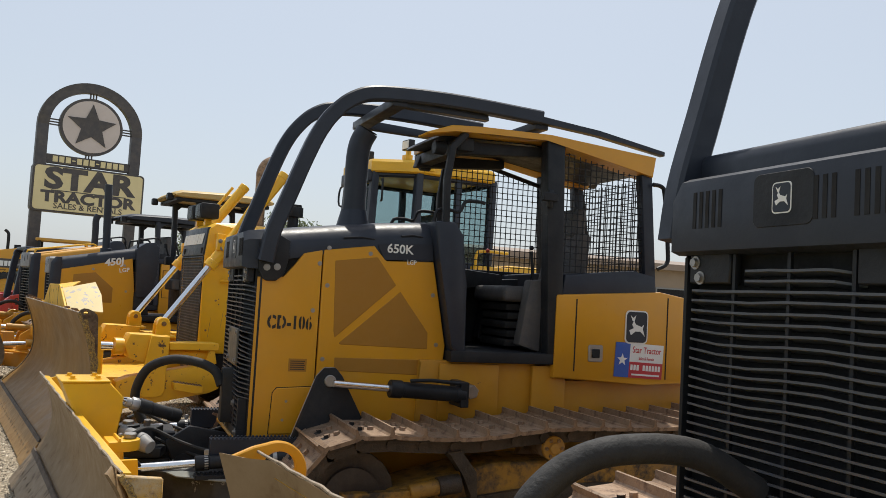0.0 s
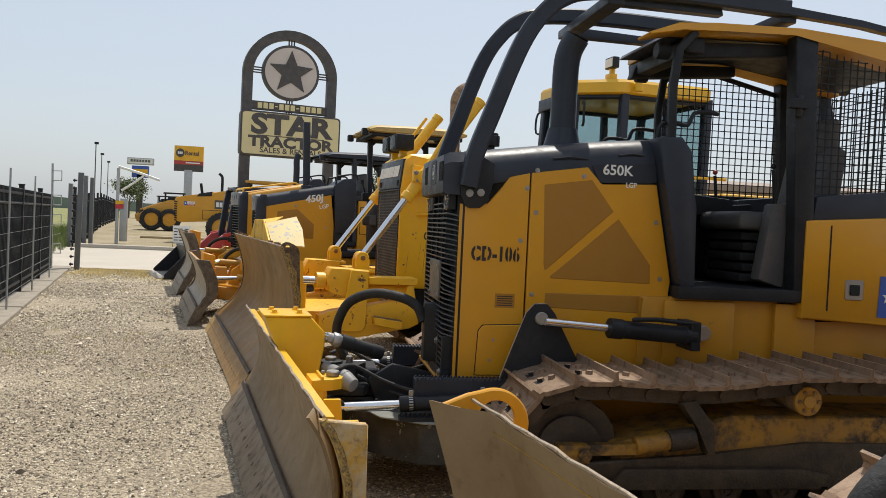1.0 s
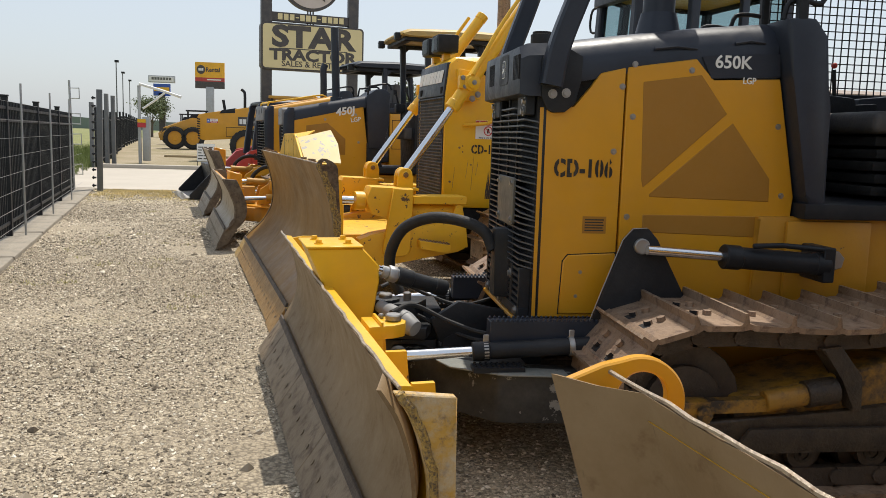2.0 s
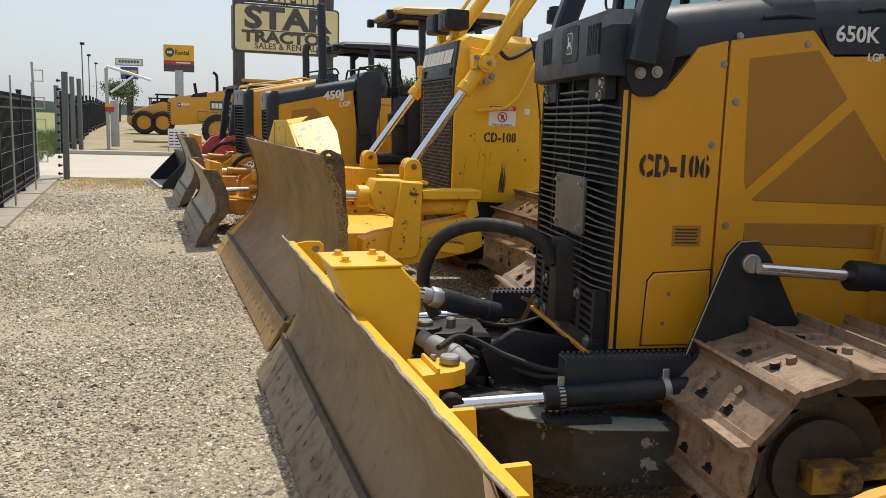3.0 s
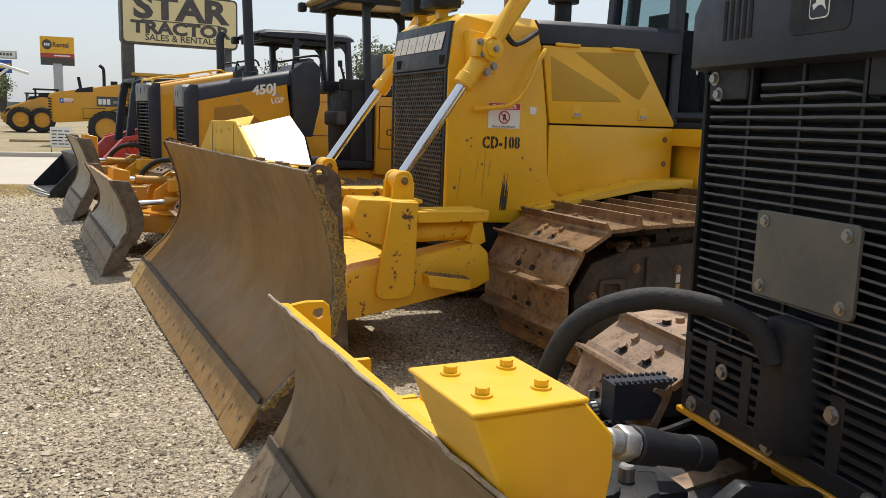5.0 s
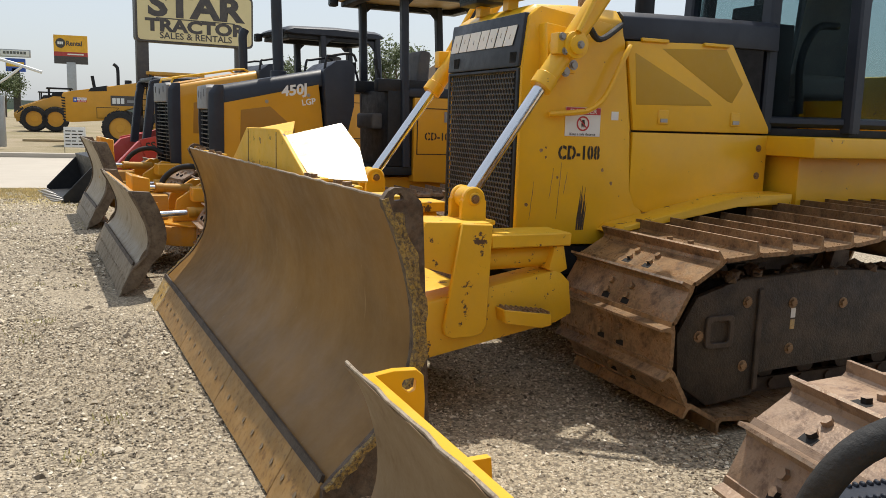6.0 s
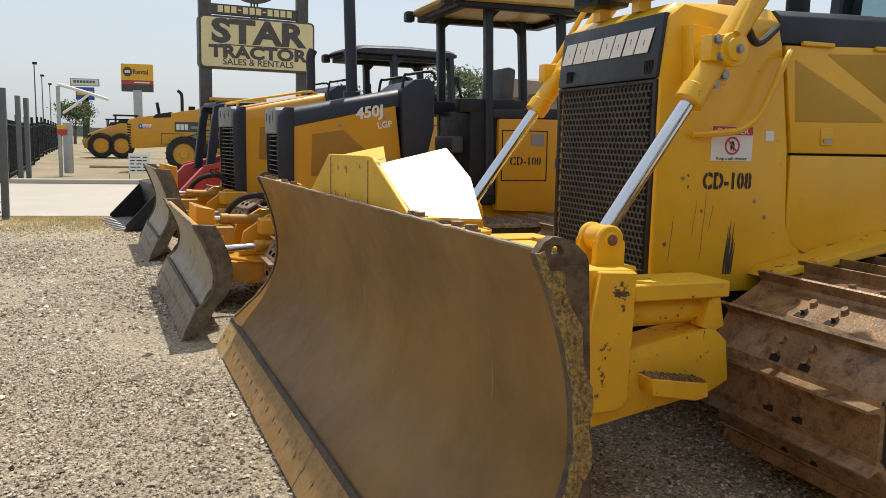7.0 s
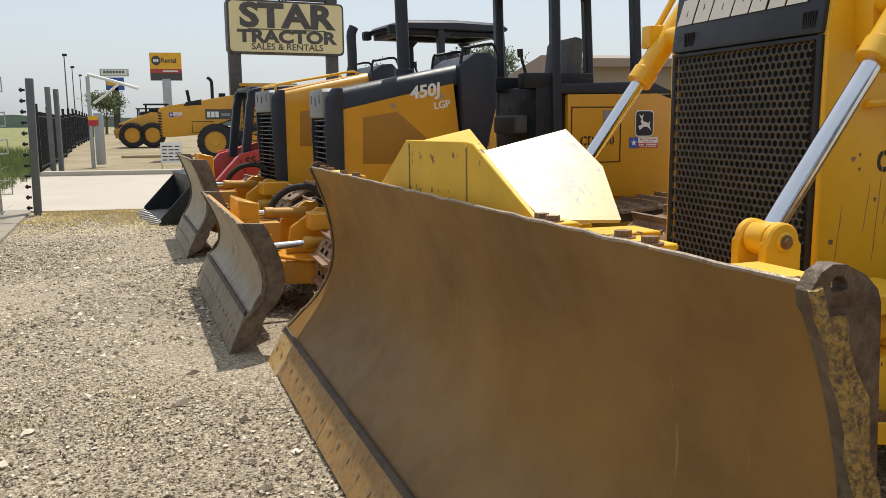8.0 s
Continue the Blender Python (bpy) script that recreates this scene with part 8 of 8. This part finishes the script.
    part("frame_lid", bm, AMBER, push, "amber plate on the push frame", 0.005, 1)
    bm = bm_new()
    box(bm, 0.35, 0.60, -0.12, 0.12, 0.405, 0.62)
    part("ball_block", bm, AMBER_WORN, push, "greasy amber ball block", 0.02)
    bm = bm_new()
    prism(bm, [(-0.05, 0.41), (-0.05, 0.72), (0.10, 0.74), (0.30, 0.60), (0.34, 0.41)], -0.30, -0.26)
    part("frame_web", bm, AMBER, push, "amber upright web", 0.006, 1)
    bm = bm_new()
    prism(bm, [(-0.05, 0.41), (-0.05, 0.72), (0.10, 0.74), (0.30, 0.60), (0.34, 0.41)], 0.26, 0.30)
    part("frame_web", bm, AMBER, push, "amber upright web", 0.006, 1)
    bm = bm_new()
    prism(bm, [(-0.06, 0.36), (-0.06, 0.56), (0.20, 0.56), (0.20, 0.36)], 0.60, 0.72, "z")
    part("step_block", bm, AMBER, push, "amber step block", 0.008, 1)
    for s in (-1, 1):
        cylinder(D, (0.56, s * 0.58, 0.50), (-0.05, s * 0.50, 0.52), 0.026, 0.042, 0.55, AMBER_WORN, label="amber angle ram with a chrome rod", ends=0.02)
        bm = bm_new()
        box(bm, 0.0, 0.20, s * 0.46, s * 0.58, 0.406, 0.43)
        for k in range(8):
            for j in range(3):
                rod(bm, (0.012 + 0.024 * k, s * (0.48 + 0.035 * j), 0.43), (0.012 + 0.024 * k, s * (0.48 + 0.035 * j), 0.438), 0.007, 5)
        part("studded_step", bm, AMBER, push, "amber studded step", smooth=0)
    bm = bm_new()
    sweep(bm, curve([(0.0, -0.06, 0.80), (0.10, -0.12, 0.86), (0.24, -0.18, 0.84), (0.36, -0.20, 0.74), (0.40, -0.18, 0.60)], 5), circle(0, 0, 0.026, 10), (0.05, 1, 0.1))
    part("sleeved_hose", bm, RUBBER, D, "black sleeved hose")
    cylinder(D, (0.60, -0.02, 0.68), (0.12, -0.12, 0.66), 0.026, 0.042, 0.35, AMBER_WORN, label="amber tilt ram with a bare rod")
    bx, by, turn, roll, W, H = blade_at
    mb = pose(bx, by, 0, roll, 0, turn)
    k = H / 0.86
    prof = [(0.0, 0.86 * k), (-0.075, 0.70 * k), (-0.13, 0.52 * k), (-0.11, 0.36 * k), (-0.015, 0.22)]
    bl = blade(D, mb, W, prof, ((-0.012, 0.23), (0.085, 0.015)), (board, AMBER, EDGE_GREY), "worn grey-brown dozer blade with a jagged rim", (-0.215, -0.19), 2, 0.3, None, 0.022, cap_mat=CAP_GREY, weld_mat=CAP_GREY, curved=0.135)
    bm = bm_new()
    loft(bm, [[(-0.15, y, z) for y, z in ((-0.52, 0.45), (-0.52, H + 0.03), (-0.02, H + 0.03), (-0.02, 0.45))], [(-0.30, y, z) for y, z in ((-0.46, 0.42), (-0.46, H - 0.02), (-0.02, H), (-0.02, 0.42))]])
    part("tilt_tower", bm, AMBER, bl, "amber boxed tower behind the blade", 0.008, 1, m=mb)
    return D


# ---- the row of machines ----
amber_dozer(pose(1.79, 5.40, 0, 0, 0, 180), "CD-106", "amber bulldozer with charcoal hood, sweeps and wire-screened canopy, on gravel", (0.8265, 0.22, 9.1, -1.0, 2.90),
            ([(1.023, 0.682), (0.988, 0.687), (0.928, 0.699), (0.868, 0.699), (0.848, 0.682), (0.843, 0.622), (0.843, 0.44), (0.908, 0.44), (0.968, 0.622)], (0.885, 0.659, 0.021), -1.19), "parked bulldozers")
k = 1.04
amber_dozer(pose(2.60, 2.07, 0, 0, 0, 180) @ Matrix.Scale(k, 4), "", "amber bulldozer with a dark dented grille and curved sweeps, on gravel", (0.699, 0.1875, 9.4, 0, 3.03),
            ([((x + 0.20) / k, z / k) for x, z in [(0.885, 0.778), (0.84, 0.797), (0.79, 0.818)] + circle(0.708, 0.73, 0.105, 24, 68, 290) + [(0.80, 0.68), (0.84, 0.74)]], (0.902 / k, 0.744 / k, 0.055), -1.308), "parked bulldozers")
lemon_dozer(pose(1.86, 8.955, 0, 0, 0, 188), "lemon-yellow bulldozer with a glazed cab and a wide brown straight blade", "parked bulldozers")
small_dozer(pose(0.405, 12.435, 0, 0, 0, 188), "small amber bulldozer with an open canopy and a tan roof", "parked bulldozers", "amber", "CD-100", BOARD_GREY, (0.81, 0.24, 2.6, 0, 2.46, 0.775))
small_dozer(pose(-0.085, 15.14, 0, 0, 0, 196) @ Matrix.Scale(1.06, 4), "older amber bulldozer with a yellow hood rail and a dark canopy", "parked bulldozers", "dark", "", BOARD_GREY, (0.73, -0.62, -4.7, 0, 1.75, 0.94), True)


# ---- skid steer, wheeled machines beyond ----
def wheel(parent, x, y, z, r, w, rim_mat, label="black lugged tyre on a yellow rim"):
    bm = bm_new()
    rows = []
    n = 30
    prof = [(-w / 2, r * 0.60), (-w / 2, r * 0.88), (-w * 0.42, r * 0.96), (w * 0.42, r * 0.96), (w / 2, r * 0.88), (w / 2, r * 0.60)]
    for i in range(n):
        a = 2 * math.pi * i / n
        rows.append([bm.verts.new((x + k * math.cos(a), y + d, z + k * math.sin(a))) for d, k in prof])
    for i in range(n):
        p, q = rows[i], rows[(i + 1) % n]
        for j in range(len(prof) - 1):
            bm.faces.new((p[j], p[j + 1], q[j + 1], q[j]))
    for i in range(22):
        a = 2 * math.pi * i / 22
        for s in (-1, 1):
            c = Vector((x + r * 0.955 * math.cos(a + s * 0.07), y + s * w * 0.22, z + r * 0.955 * math.sin(a + s * 0.07)))
            t, nn = Vector((-math.sin(a), 0, math.cos(a))), Vector((math.cos(a), 0, math.sin(a)))
            vs = [bm.verts.new(c + t * (u * 0.035 * r / 0.6) + nn * (v * 0.045 * r) + Vector((0, e * w * 0.24, 0))) for u, v in ((-1, -0.3), (1, -0.3), (1, 1), (-1, 1)) for e in (-1, 1)]
            for f in ((0, 2, 4, 6), (7, 5, 3, 1), (0, 1, 3, 2), (2, 3, 5, 4), (4, 5, 7, 6), (6, 7, 1, 0)):
                bm.faces.new([vs[k] for k in f])
    ty = part("tyre", bm, RUBBER, parent, label, smooth=30)
    bm = bm_new()
    rod(bm, (x, y - w * 0.34, z), (x, y + w * 0.34, z), r * 0.61, 28)
    rod(bm, (x, y - w * 0.42, z), (x, y + w * 0.42, z), r * 0.25, 16)
    part("rim", bm, rim_mat, ty, "yellow wheel rim", 0.01, 1)
    return ty


def skid_steer(m):
    K = thing("skid_steer", m, "compact loader with red lift arms, dark cage and black toothed bucket", "skid steer")
    bm = bm_new()
    prism(bm, [(0.35, 0.30), (0.40, 0.75), (-0.2, 0.95), (-1.6, 1.15), (-1.75, 0.5), (-1.5, 0.28)], -0.42, 0.42)
    part("body", bm, BLACK, K, "dark loader body", 0.03)
    for x in (-0.15, -1.15):
        for y in (-0.66, 0.66):
            wheel(K, x, y, 0.42, 0.42, 0.30, WHITE, "black lugged skid-steer tyre")
    for s in (-1, 1):
        bm = bm_new()
        prism(bm, [(1.18, 0.28), (1.10, 0.50), (0.72, 0.90), (-0.2, 1.15), (-1.5, 1.55), (-1.6, 1.42), (-0.25, 1.02), (0.45, 0.68), (0.90, 0.28)], s * 0.60, s * 0.74)
        arm = part("lift_arm", bm, RED_PAINT, K, "red lift arm", 0.02)
        bm = bm_new()
        prism(bm, [(0.72, 0.93), (0.16, 1.05), (0.14, 0.67), (0.42, 0.53), (0.62, 0.61)], s * 0.74, s * 0.79)
        pnl = part("arm_panel", bm, RED_PAINT, arm, "red panel on the arm", 0.02)
        if s > 0:
            words("arm_number", "SS-2", 0.17, (0.62, 0.792, 0.76), SIDE @ pose(0, 0, 0, 0, 0, 10), STENCIL, pnl, bold=0.004)
        cylinder(K, (0.30, s * 0.67, 0.80), (-0.9, s * 0.62, 0.75), 0.03, 0.05, 0.5, BLACK, label="dark lift ram with a chrome rod")
        bm = bm_new()
        sweep(bm, curve([(0.55, s * 0.44, 0.85), (0.48, s * 0.44, 1.4), (0.43, s * 0.44, 1.70), (0.31, s * 0.44, 1.82), (-0.7, s * 0.44, 1.86), (-0.82, s * 0.44, 1.76), (-0.85, s * 0.44, 1.1)], 5), rounded(-0.06, 0.06, -0.05, 0.05, 0.015, 2), (0, 1, 0))
        part("cage_post", bm, CHARCOAL, K, "dark rounded cage frame", smooth=30)
        wire_screen(K, -0.75, 0.40, 1.1, 1.76, s * 0.44, 0.09, "dark side screen of the cage", None, "y", 0.008)
    bm = bm_new()
    box(bm, -0.78, 0.44, -0.44, 0.44, 1.82, 1.89)
    part("cage_roof", bm, CHARCOAL, K, "dark cage roof", 0.02)
    bm = bm_new()
    box(bm, -0.85, -0.4, -0.25, 0.25, 0.95, 1.1)
    box(bm, -0.95, -0.82, -0.25, 0.25, 1.05, 1.65)
    part("seat", bm, SEATING, K, "dark seat", 0.03)
    bm = bm_new()
    fit = lambda x: 1.22 + (x - 0.74) * 0.72
    outer = [(0.72, 0.62), (0.95, 0.60), (0.80, 0.10), (0.95, 0.04), (1.62, 0.02), (1.62, 0.04), (0.97, 0.075), (0.84, 0.14), (0.98, 0.64), (0.72, 0.66)]
    outer = [(fit(x), z) for x, z in outer]
    prism(bm, outer, -0.95, 0.95)
    bk = part("bucket", bm, BLACK, K, "black steel bucket", 0.004, 1)
    for s in (-1, 1):
        bm = bm_new()
        prism(bm, [(fit(x), z) for x, z in ((0.78, 0.08), (0.74, 0.64), (0.88, 0.65), (1.10, 0.48), (1.60, 0.10), (1.60, 0.02), (0.95, 0.02))], s * 0.93, s * 0.97)
        part("bucket_side", bm, BLACK, bk, "black bucket cheek", 0.004, 1)
    for k in range(9):
        bm = bm_new()
        y = -0.9 + 0.225 * k
        prism(bm, [(fit(x), z) for x, z in ((1.55, 0.015), (1.58, 0.06), (1.80, 0.03), (1.80, 0.015))], y - 0.03, y + 0.03)
        part("bucket_tooth", bm, STEEL, bk, "bare steel bucket tooth", 0.003, 1)


def grader(m):
    G = thing("motor_grader", m, "yellow motor grader with a long sloping hood", "motor grader")
    bm = bm_new()
    prism(bm, [(0.02, 0.93), (-0.06, 1.86), (0.0, 1.96), (0.35, 2.03), (2.66, 2.42), (2.72, 2.30), (2.72, 1.55), (2.0, 1.38), (1.55, 0.98), (0.25, 0.88)], -0.55, 0.55)
    hood = part("hood", bm, AMBER, G, "yellow engine hood", 0.04)
    for k in range(9):
        bm = bm_new()
        prism(bm, [(-0.075 + 0.007 * k * 0.6, 1.80 - 0.1 * k), (-0.075 + 0.007 * k * 0.6, 1.75 - 0.1 * k), (0.06, 1.73 - 0.1 * k), (0.06, 1.78 - 0.1 * k)], -0.57, 0.57)
        part("radiator_louvre", bm, BLACK, hood, "black radiator louvre")
    bm = bm_new()
    prism(bm, [(0.85, 2.02), (0.95, 2.16), (1.50, 2.26), (1.50, 2.06)], -0.56, 0.56)
    part("hood_vent", bm, BLACK, hood, "dark vent on the hood", 0.01)
    bm = bm_new()
    box(bm, 1.62, 2.58, -0.557, -0.55, 1.53, 1.90)
    mk = part("maker_panel", bm, SIGN_DARK, hood, "dark panel with pale maker's mark")
    for k in range(3):
        bm = bm_new()
        box(bm, 1.68 + 0.15 * k, 1.80 + 0.15 * k, -0.561, -0.557, 1.60, 1.81)
        part("mark_bar", bm, WHITE, mk)
    bm = bm_new()
    box(bm, 2.20, 2.52, -0.561, -0.557, 1.65, 1.75)
    part("model_bar", bm, GREY, mk)
    bm = bm_new()
    ring(bm, [(1.12, 1.05), (1.55, 1.05), (1.92, 1.46), (1.12, 1.46)], [(1.14, 1.07), (1.54, 1.07), (1.89, 1.44), (1.14, 1.44)], -0.553, -0.549)
    part("door_seam", bm, SHADE_BLACK, hood)
    flag_decal(hood, (0.33, -0.552, 1.62), Matrix(((1, 0, 0, 0), (0, 0, -1, 0), (0, 1, 0, 0), (0, 0, 0, 1))), 0.46, 0.17)
    bm = bm_new()
    sweep(bm, curve([(1.85, 0, 2.2), (1.85, 0, 2.85), (1.80, 0, 3.0), (1.70, 0, 3.08)], 4), circle(0, 0, 0.06, 12), (0, 1, 0))
    part("exhaust_pipe", bm, BLACK, G, "dark bent exhaust pipe")
    bm = bm_new()
    rod(bm, (1.0, 0.2, 2.1), (0.92, 0.2, 2.62), 0.06, 10)
    part("intake_pipe", bm, BLACK, G, "dark intake stack")
    bm = bm_new()
    rod(bm, (2.2, 0.1, 2.3), (2.2, 0.1, 2.5), 0.13, 12)
    part("air_filter", bm, BLACK, G, "dark round air filter", 0.02)
    for x in (1.98, 3.5):
        for y in (-0.9, 0.9):
            wheel(G, x, y, 0.70, 0.66, 0.40, AMBER)
    bm = bm_new()
    prism(bm, [(1.9, 0.6), (1.8, 0.95), (2.2, 1.2), (4.4, 1.1), (4.4, 0.6)], -0.45, 0.45)
    part("rear_frame", bm, GREASE, G, "dark rear frame", 0.03)
    bm = bm_new()
    prism(bm, [(2.74, 1.1), (2.74, 2.25), (4.4, 2.2), (4.4, 1.0)], -0.5, 0.5)
    part("rear_body", bm, AMBER_WORN, G, "dull yellow body behind the hood", 0.04)
    bm = bm_new()
    prism(bm, [(2.9, 2.72), (2.9, 2.84), (5.0, 2.82), (5.0, 2.70)], -0.8, 0.8)
    roof_ = part("cab_roof", bm, AMBER_WORN, G, "dull yellow cab roof", 0.03)
    for x in (3.05, 4.8):
        for y in (-0.7, 0.7):
            bm = bm_new()
            box(bm, x - 0.05, x + 0.05, y - 0.05, y + 0.05, 1.0, 2.72)
            part("cab_post", bm, BLACK, roof_, smooth=0)


def wheel_loader(m, label):
    G = thing("wheel_loader", m, label, "wheel loader", "parked wheeled machines")
    bm = bm_new()
    prism(bm, [(-0.3, 0.8), (-0.5, 1.2), (0.9, 1.75), (2.0, 1.70), (2.3, 1.2), (2.2, 0.7)], -0.5, 0.5)
    part("body", bm, AMBER, G, "yellow body", 0.05)
    bm = bm_new()
    prism(bm, [(0.75, 1.66), (0.85, 1.95), (1.5, 1.98), (1.6, 1.66)], -0.4, 0.4)
    part("operator_station", bm, BLACK, G, "dark operator station", 0.04)
    bm = bm_new()
    prism(bm, [(0.55, 2.10), (0.6, 2.17), (1.75, 2.17), (1.8, 2.10)], -0.55, 0.55)
    rf = part("canopy_roof", bm, BLACK, G, "thin dark canopy roof", 0.02)
    for x in (0.68, 1.66):
        for y in (-0.45, 0.45):
            bm = bm_new()
            rod(bm, (x, y, 1.5), (x, y, 2.11), 0.04, 8)
            part("canopy_post", bm, BLACK, rf)
    for x in (0.0, 0.95):
        for y in (-0.75, 0.75):
            wheel(G, x, y, 0.62, 0.62, 0.42, AMBER)
    bm = bm_new()
    prism(bm, [(-0.8, 0.45), (-0.85, 0.8), (-0.2, 1.25), (0.1, 1.1), (-0.5, 0.55)], -0.35, 0.35)
    part("front_arm", bm, AMBER_WORN, G, "dull yellow front arm", 0.03)


skid_steer(pose(-0.10, 19.0, 0, 0, 0, 196))
grader(pose(-4.62, 38.6, rise(38.6), 0, 0, 0))
wheel_loader(pose(-7.75, 50.0, rise(50.0), 0, 0, 8), "yellow wheel loader with big black tyres")
wheel_loader(pose(-10.2, 62.0, rise(62.0), 0, 0, 4), "distant yellow loader with big black tyres")
for k, (x, y) in enumerate(((-1.0, 45), (3.0, 47))):
    G = thing("parked_machine", pose(x, y, rise(y)), "distant dull yellow machine with a dark roof", "machine", "parked wheeled machines")
    bm = bm_new()
    prism(bm, [(-1.6, 0.5), (-1.5, 1.5), (-0.3, 1.8), (1.5, 1.9), (1.7, 0.6)], -0.7, 0.7)
    part("body", bm, AMBER_WORN, G, bevel=0.05)
    bm = bm_new()
    box(bm, -1.3, 1.4, -0.6, 0.6, 0, 0.55)
    box(bm, -0.6, 0.8, -0.6, 0.6, 2.35, 2.45)
    for px in (-0.5, 0.7):
        for py in (-0.5, 0.5):
            rod(bm, (px, py, 1.7), (px, py, 2.36), 0.05, 8)
    part("canopy", bm, BLACK, G)


# ---- stones and weeds ----
def scatter(name, label, count, box_, size, seed, material, keep=None):
    """Loose angular stones as one joined mesh."""
    rnd = random.Random(seed)
    vs, fs = [], []
    x0, x1, y0, y1 = box_
    while len(vs) < count * 6:
        x, y = rnd.uniform(x0, x1), rnd.uniform(y0, y1)
        if x < fence_x(y) + 0.25 or (keep and not keep(x, y)):
            continue
        s = size * (0.45 + rnd.random() ** 3 * 1.4)
        a = rnd.random() * 6.28
        i = len(vs)
        c, d = math.cos(a), math.sin(a)
        sx, sy, sz = s * rnd.uniform(0.7, 1.3), s * rnd.uniform(0.5, 1.0), s * rnd.uniform(0.35, 0.75)
        for px, py, pz in ((sx, 0, 0.1 * sz), (-sx * rnd.uniform(0.6, 1), 0, 0), (0, sy, 0.15 * sz), (0, -sy * rnd.uniform(0.6, 1), 0), (sx * rnd.uniform(-0.4, 0.4), sy * rnd.uniform(-0.4, 0.4), sz), (0, 0, -sz)):
            vs.append((x + px * c - py * d, y + px * d + py * c, 0.003 + pz))
        for f in ((0, 2, 4), (2, 1, 4), (1, 3, 4), (3, 0, 4), (2, 0, 5), (1, 2, 5), (3, 1, 5), (0, 3, 5)):
            fs.append(tuple(i + k for k in f))
    me = bpy.data.meshes.new(name)
    me.from_pydata(vs, [], fs)
    me.materials.append(material)
    tagged(new(name, me), label, name, kind="stuff")


def stone_material():
    m, n, l, p = shader("loose_stone")
    g = n.new("ShaderNodeNewGeometry").outputs["Random Per Island"]
    r = n.new("ShaderNodeValToRGB")
    els = r.color_ramp.elements
    els[0].position, els[0].color = 0.0, (0.09, 0.072, 0.053, 1)
    els[1].position, els[1].color = 1.0, (0.82, 0.75, 0.62, 1)
    e = els.new(0.45)
    e.color = (0.41, 0.345, 0.255, 1)
    e = els.new(0.8)
    e.color = (0.58, 0.495, 0.37, 1)
    l.new(g, r.inputs[0])
    l.new(r.outputs[0], p.inputs["Base Color"])
    p.inputs["Roughness"].default_value = 0.85
    return m


STONE = stone_material()
BARE = lambda x, y: noise.noise((x * 1.1, y * 0.7, 2.0)) + 0.5 * noise.noise((x * 3.1, y * 2.3, 7.0)) > -0.52
scatter("gravel", "pale crushed limestone chips", 150000, (-2.6, 2.6, 2.4, 11.0), 0.0080, 11, STONE, BARE)
scatter("gravel", "pale crushed limestone chips", 52000, (-4.0, 2.0, 11.0, 19.6), 0.0135, 12, STONE, BARE)
scatter("stone", "loose larger stones on the gravel", 520, (-2.2, 1.0, 3.0, 17.0), 0.023, 13, STONE)
scatter("clod", "dark earth clods lying on the gravel", 90, (-2.2, 0.9, 5.0, 17.0), 0.026, 14, surface("clod_earth", (0.085, 0.066, 0.045), 0.9, var=0.25, dusty=0.1))


def weeds(name, label, count, region, h, seed, col):
    rnd = random.Random(seed)
    vs, fs = [], []
    for _ in range(count):
        cx, cy = region(rnd)
        for _ in range(rnd.randint(8, 22)):
            x, y = cx + rnd.gauss(0, 0.05), cy + rnd.gauss(0, 0.05)
            a, ln = rnd.random() * 6.28, h * rnd.uniform(0.4, 1.2)
            b = rnd.uniform(0.1, 0.7) * ln
            z = rise(cy)
            i = len(vs)
            w = 0.004 * (1 + h)
            px, py = -math.sin(a) * w, math.cos(a) * w
            vs += [(x - px, y - py, z), (x + px, y + py, z), (x + math.cos(a) * b, y + math.sin(a) * b, z + ln)]
            fs.append((i, i + 1, i + 2))
    me = bpy.data.meshes.new(name)
    me.from_pydata(vs, [], fs)
    me.materials.append(surface(name + "_blade", col, 0.8, var=0.3, scale=2, dusty=0.1, bump=0.0))
    tagged(new(name, me), label, "grass", kind="stuff")


weeds("dry_grass", "straw-coloured dry grass along the drive", 900, lambda r: (r.uniform(-3.6, 0.2), 19.75 - abs(r.gauss(0, 0.9))), 0.05, 3, (0.66, 0.54, 0.27))
weeds("weeds", "small green and straw weeds in the gravel", 55, lambda r: (r.uniform(-1.9, 0.5), r.uniform(7.5, 17.5)), 0.032, 5, (0.40, 0.37, 0.14))
weeds("verge_grass", "tall green grass beyond the fence", 2600, lambda r: (lambda y: (fence_x(y) - r.uniform(0.5, 5.0), y))(r.uniform(8, 46)), 0.38, 7, (0.13, 0.17, 0.04))
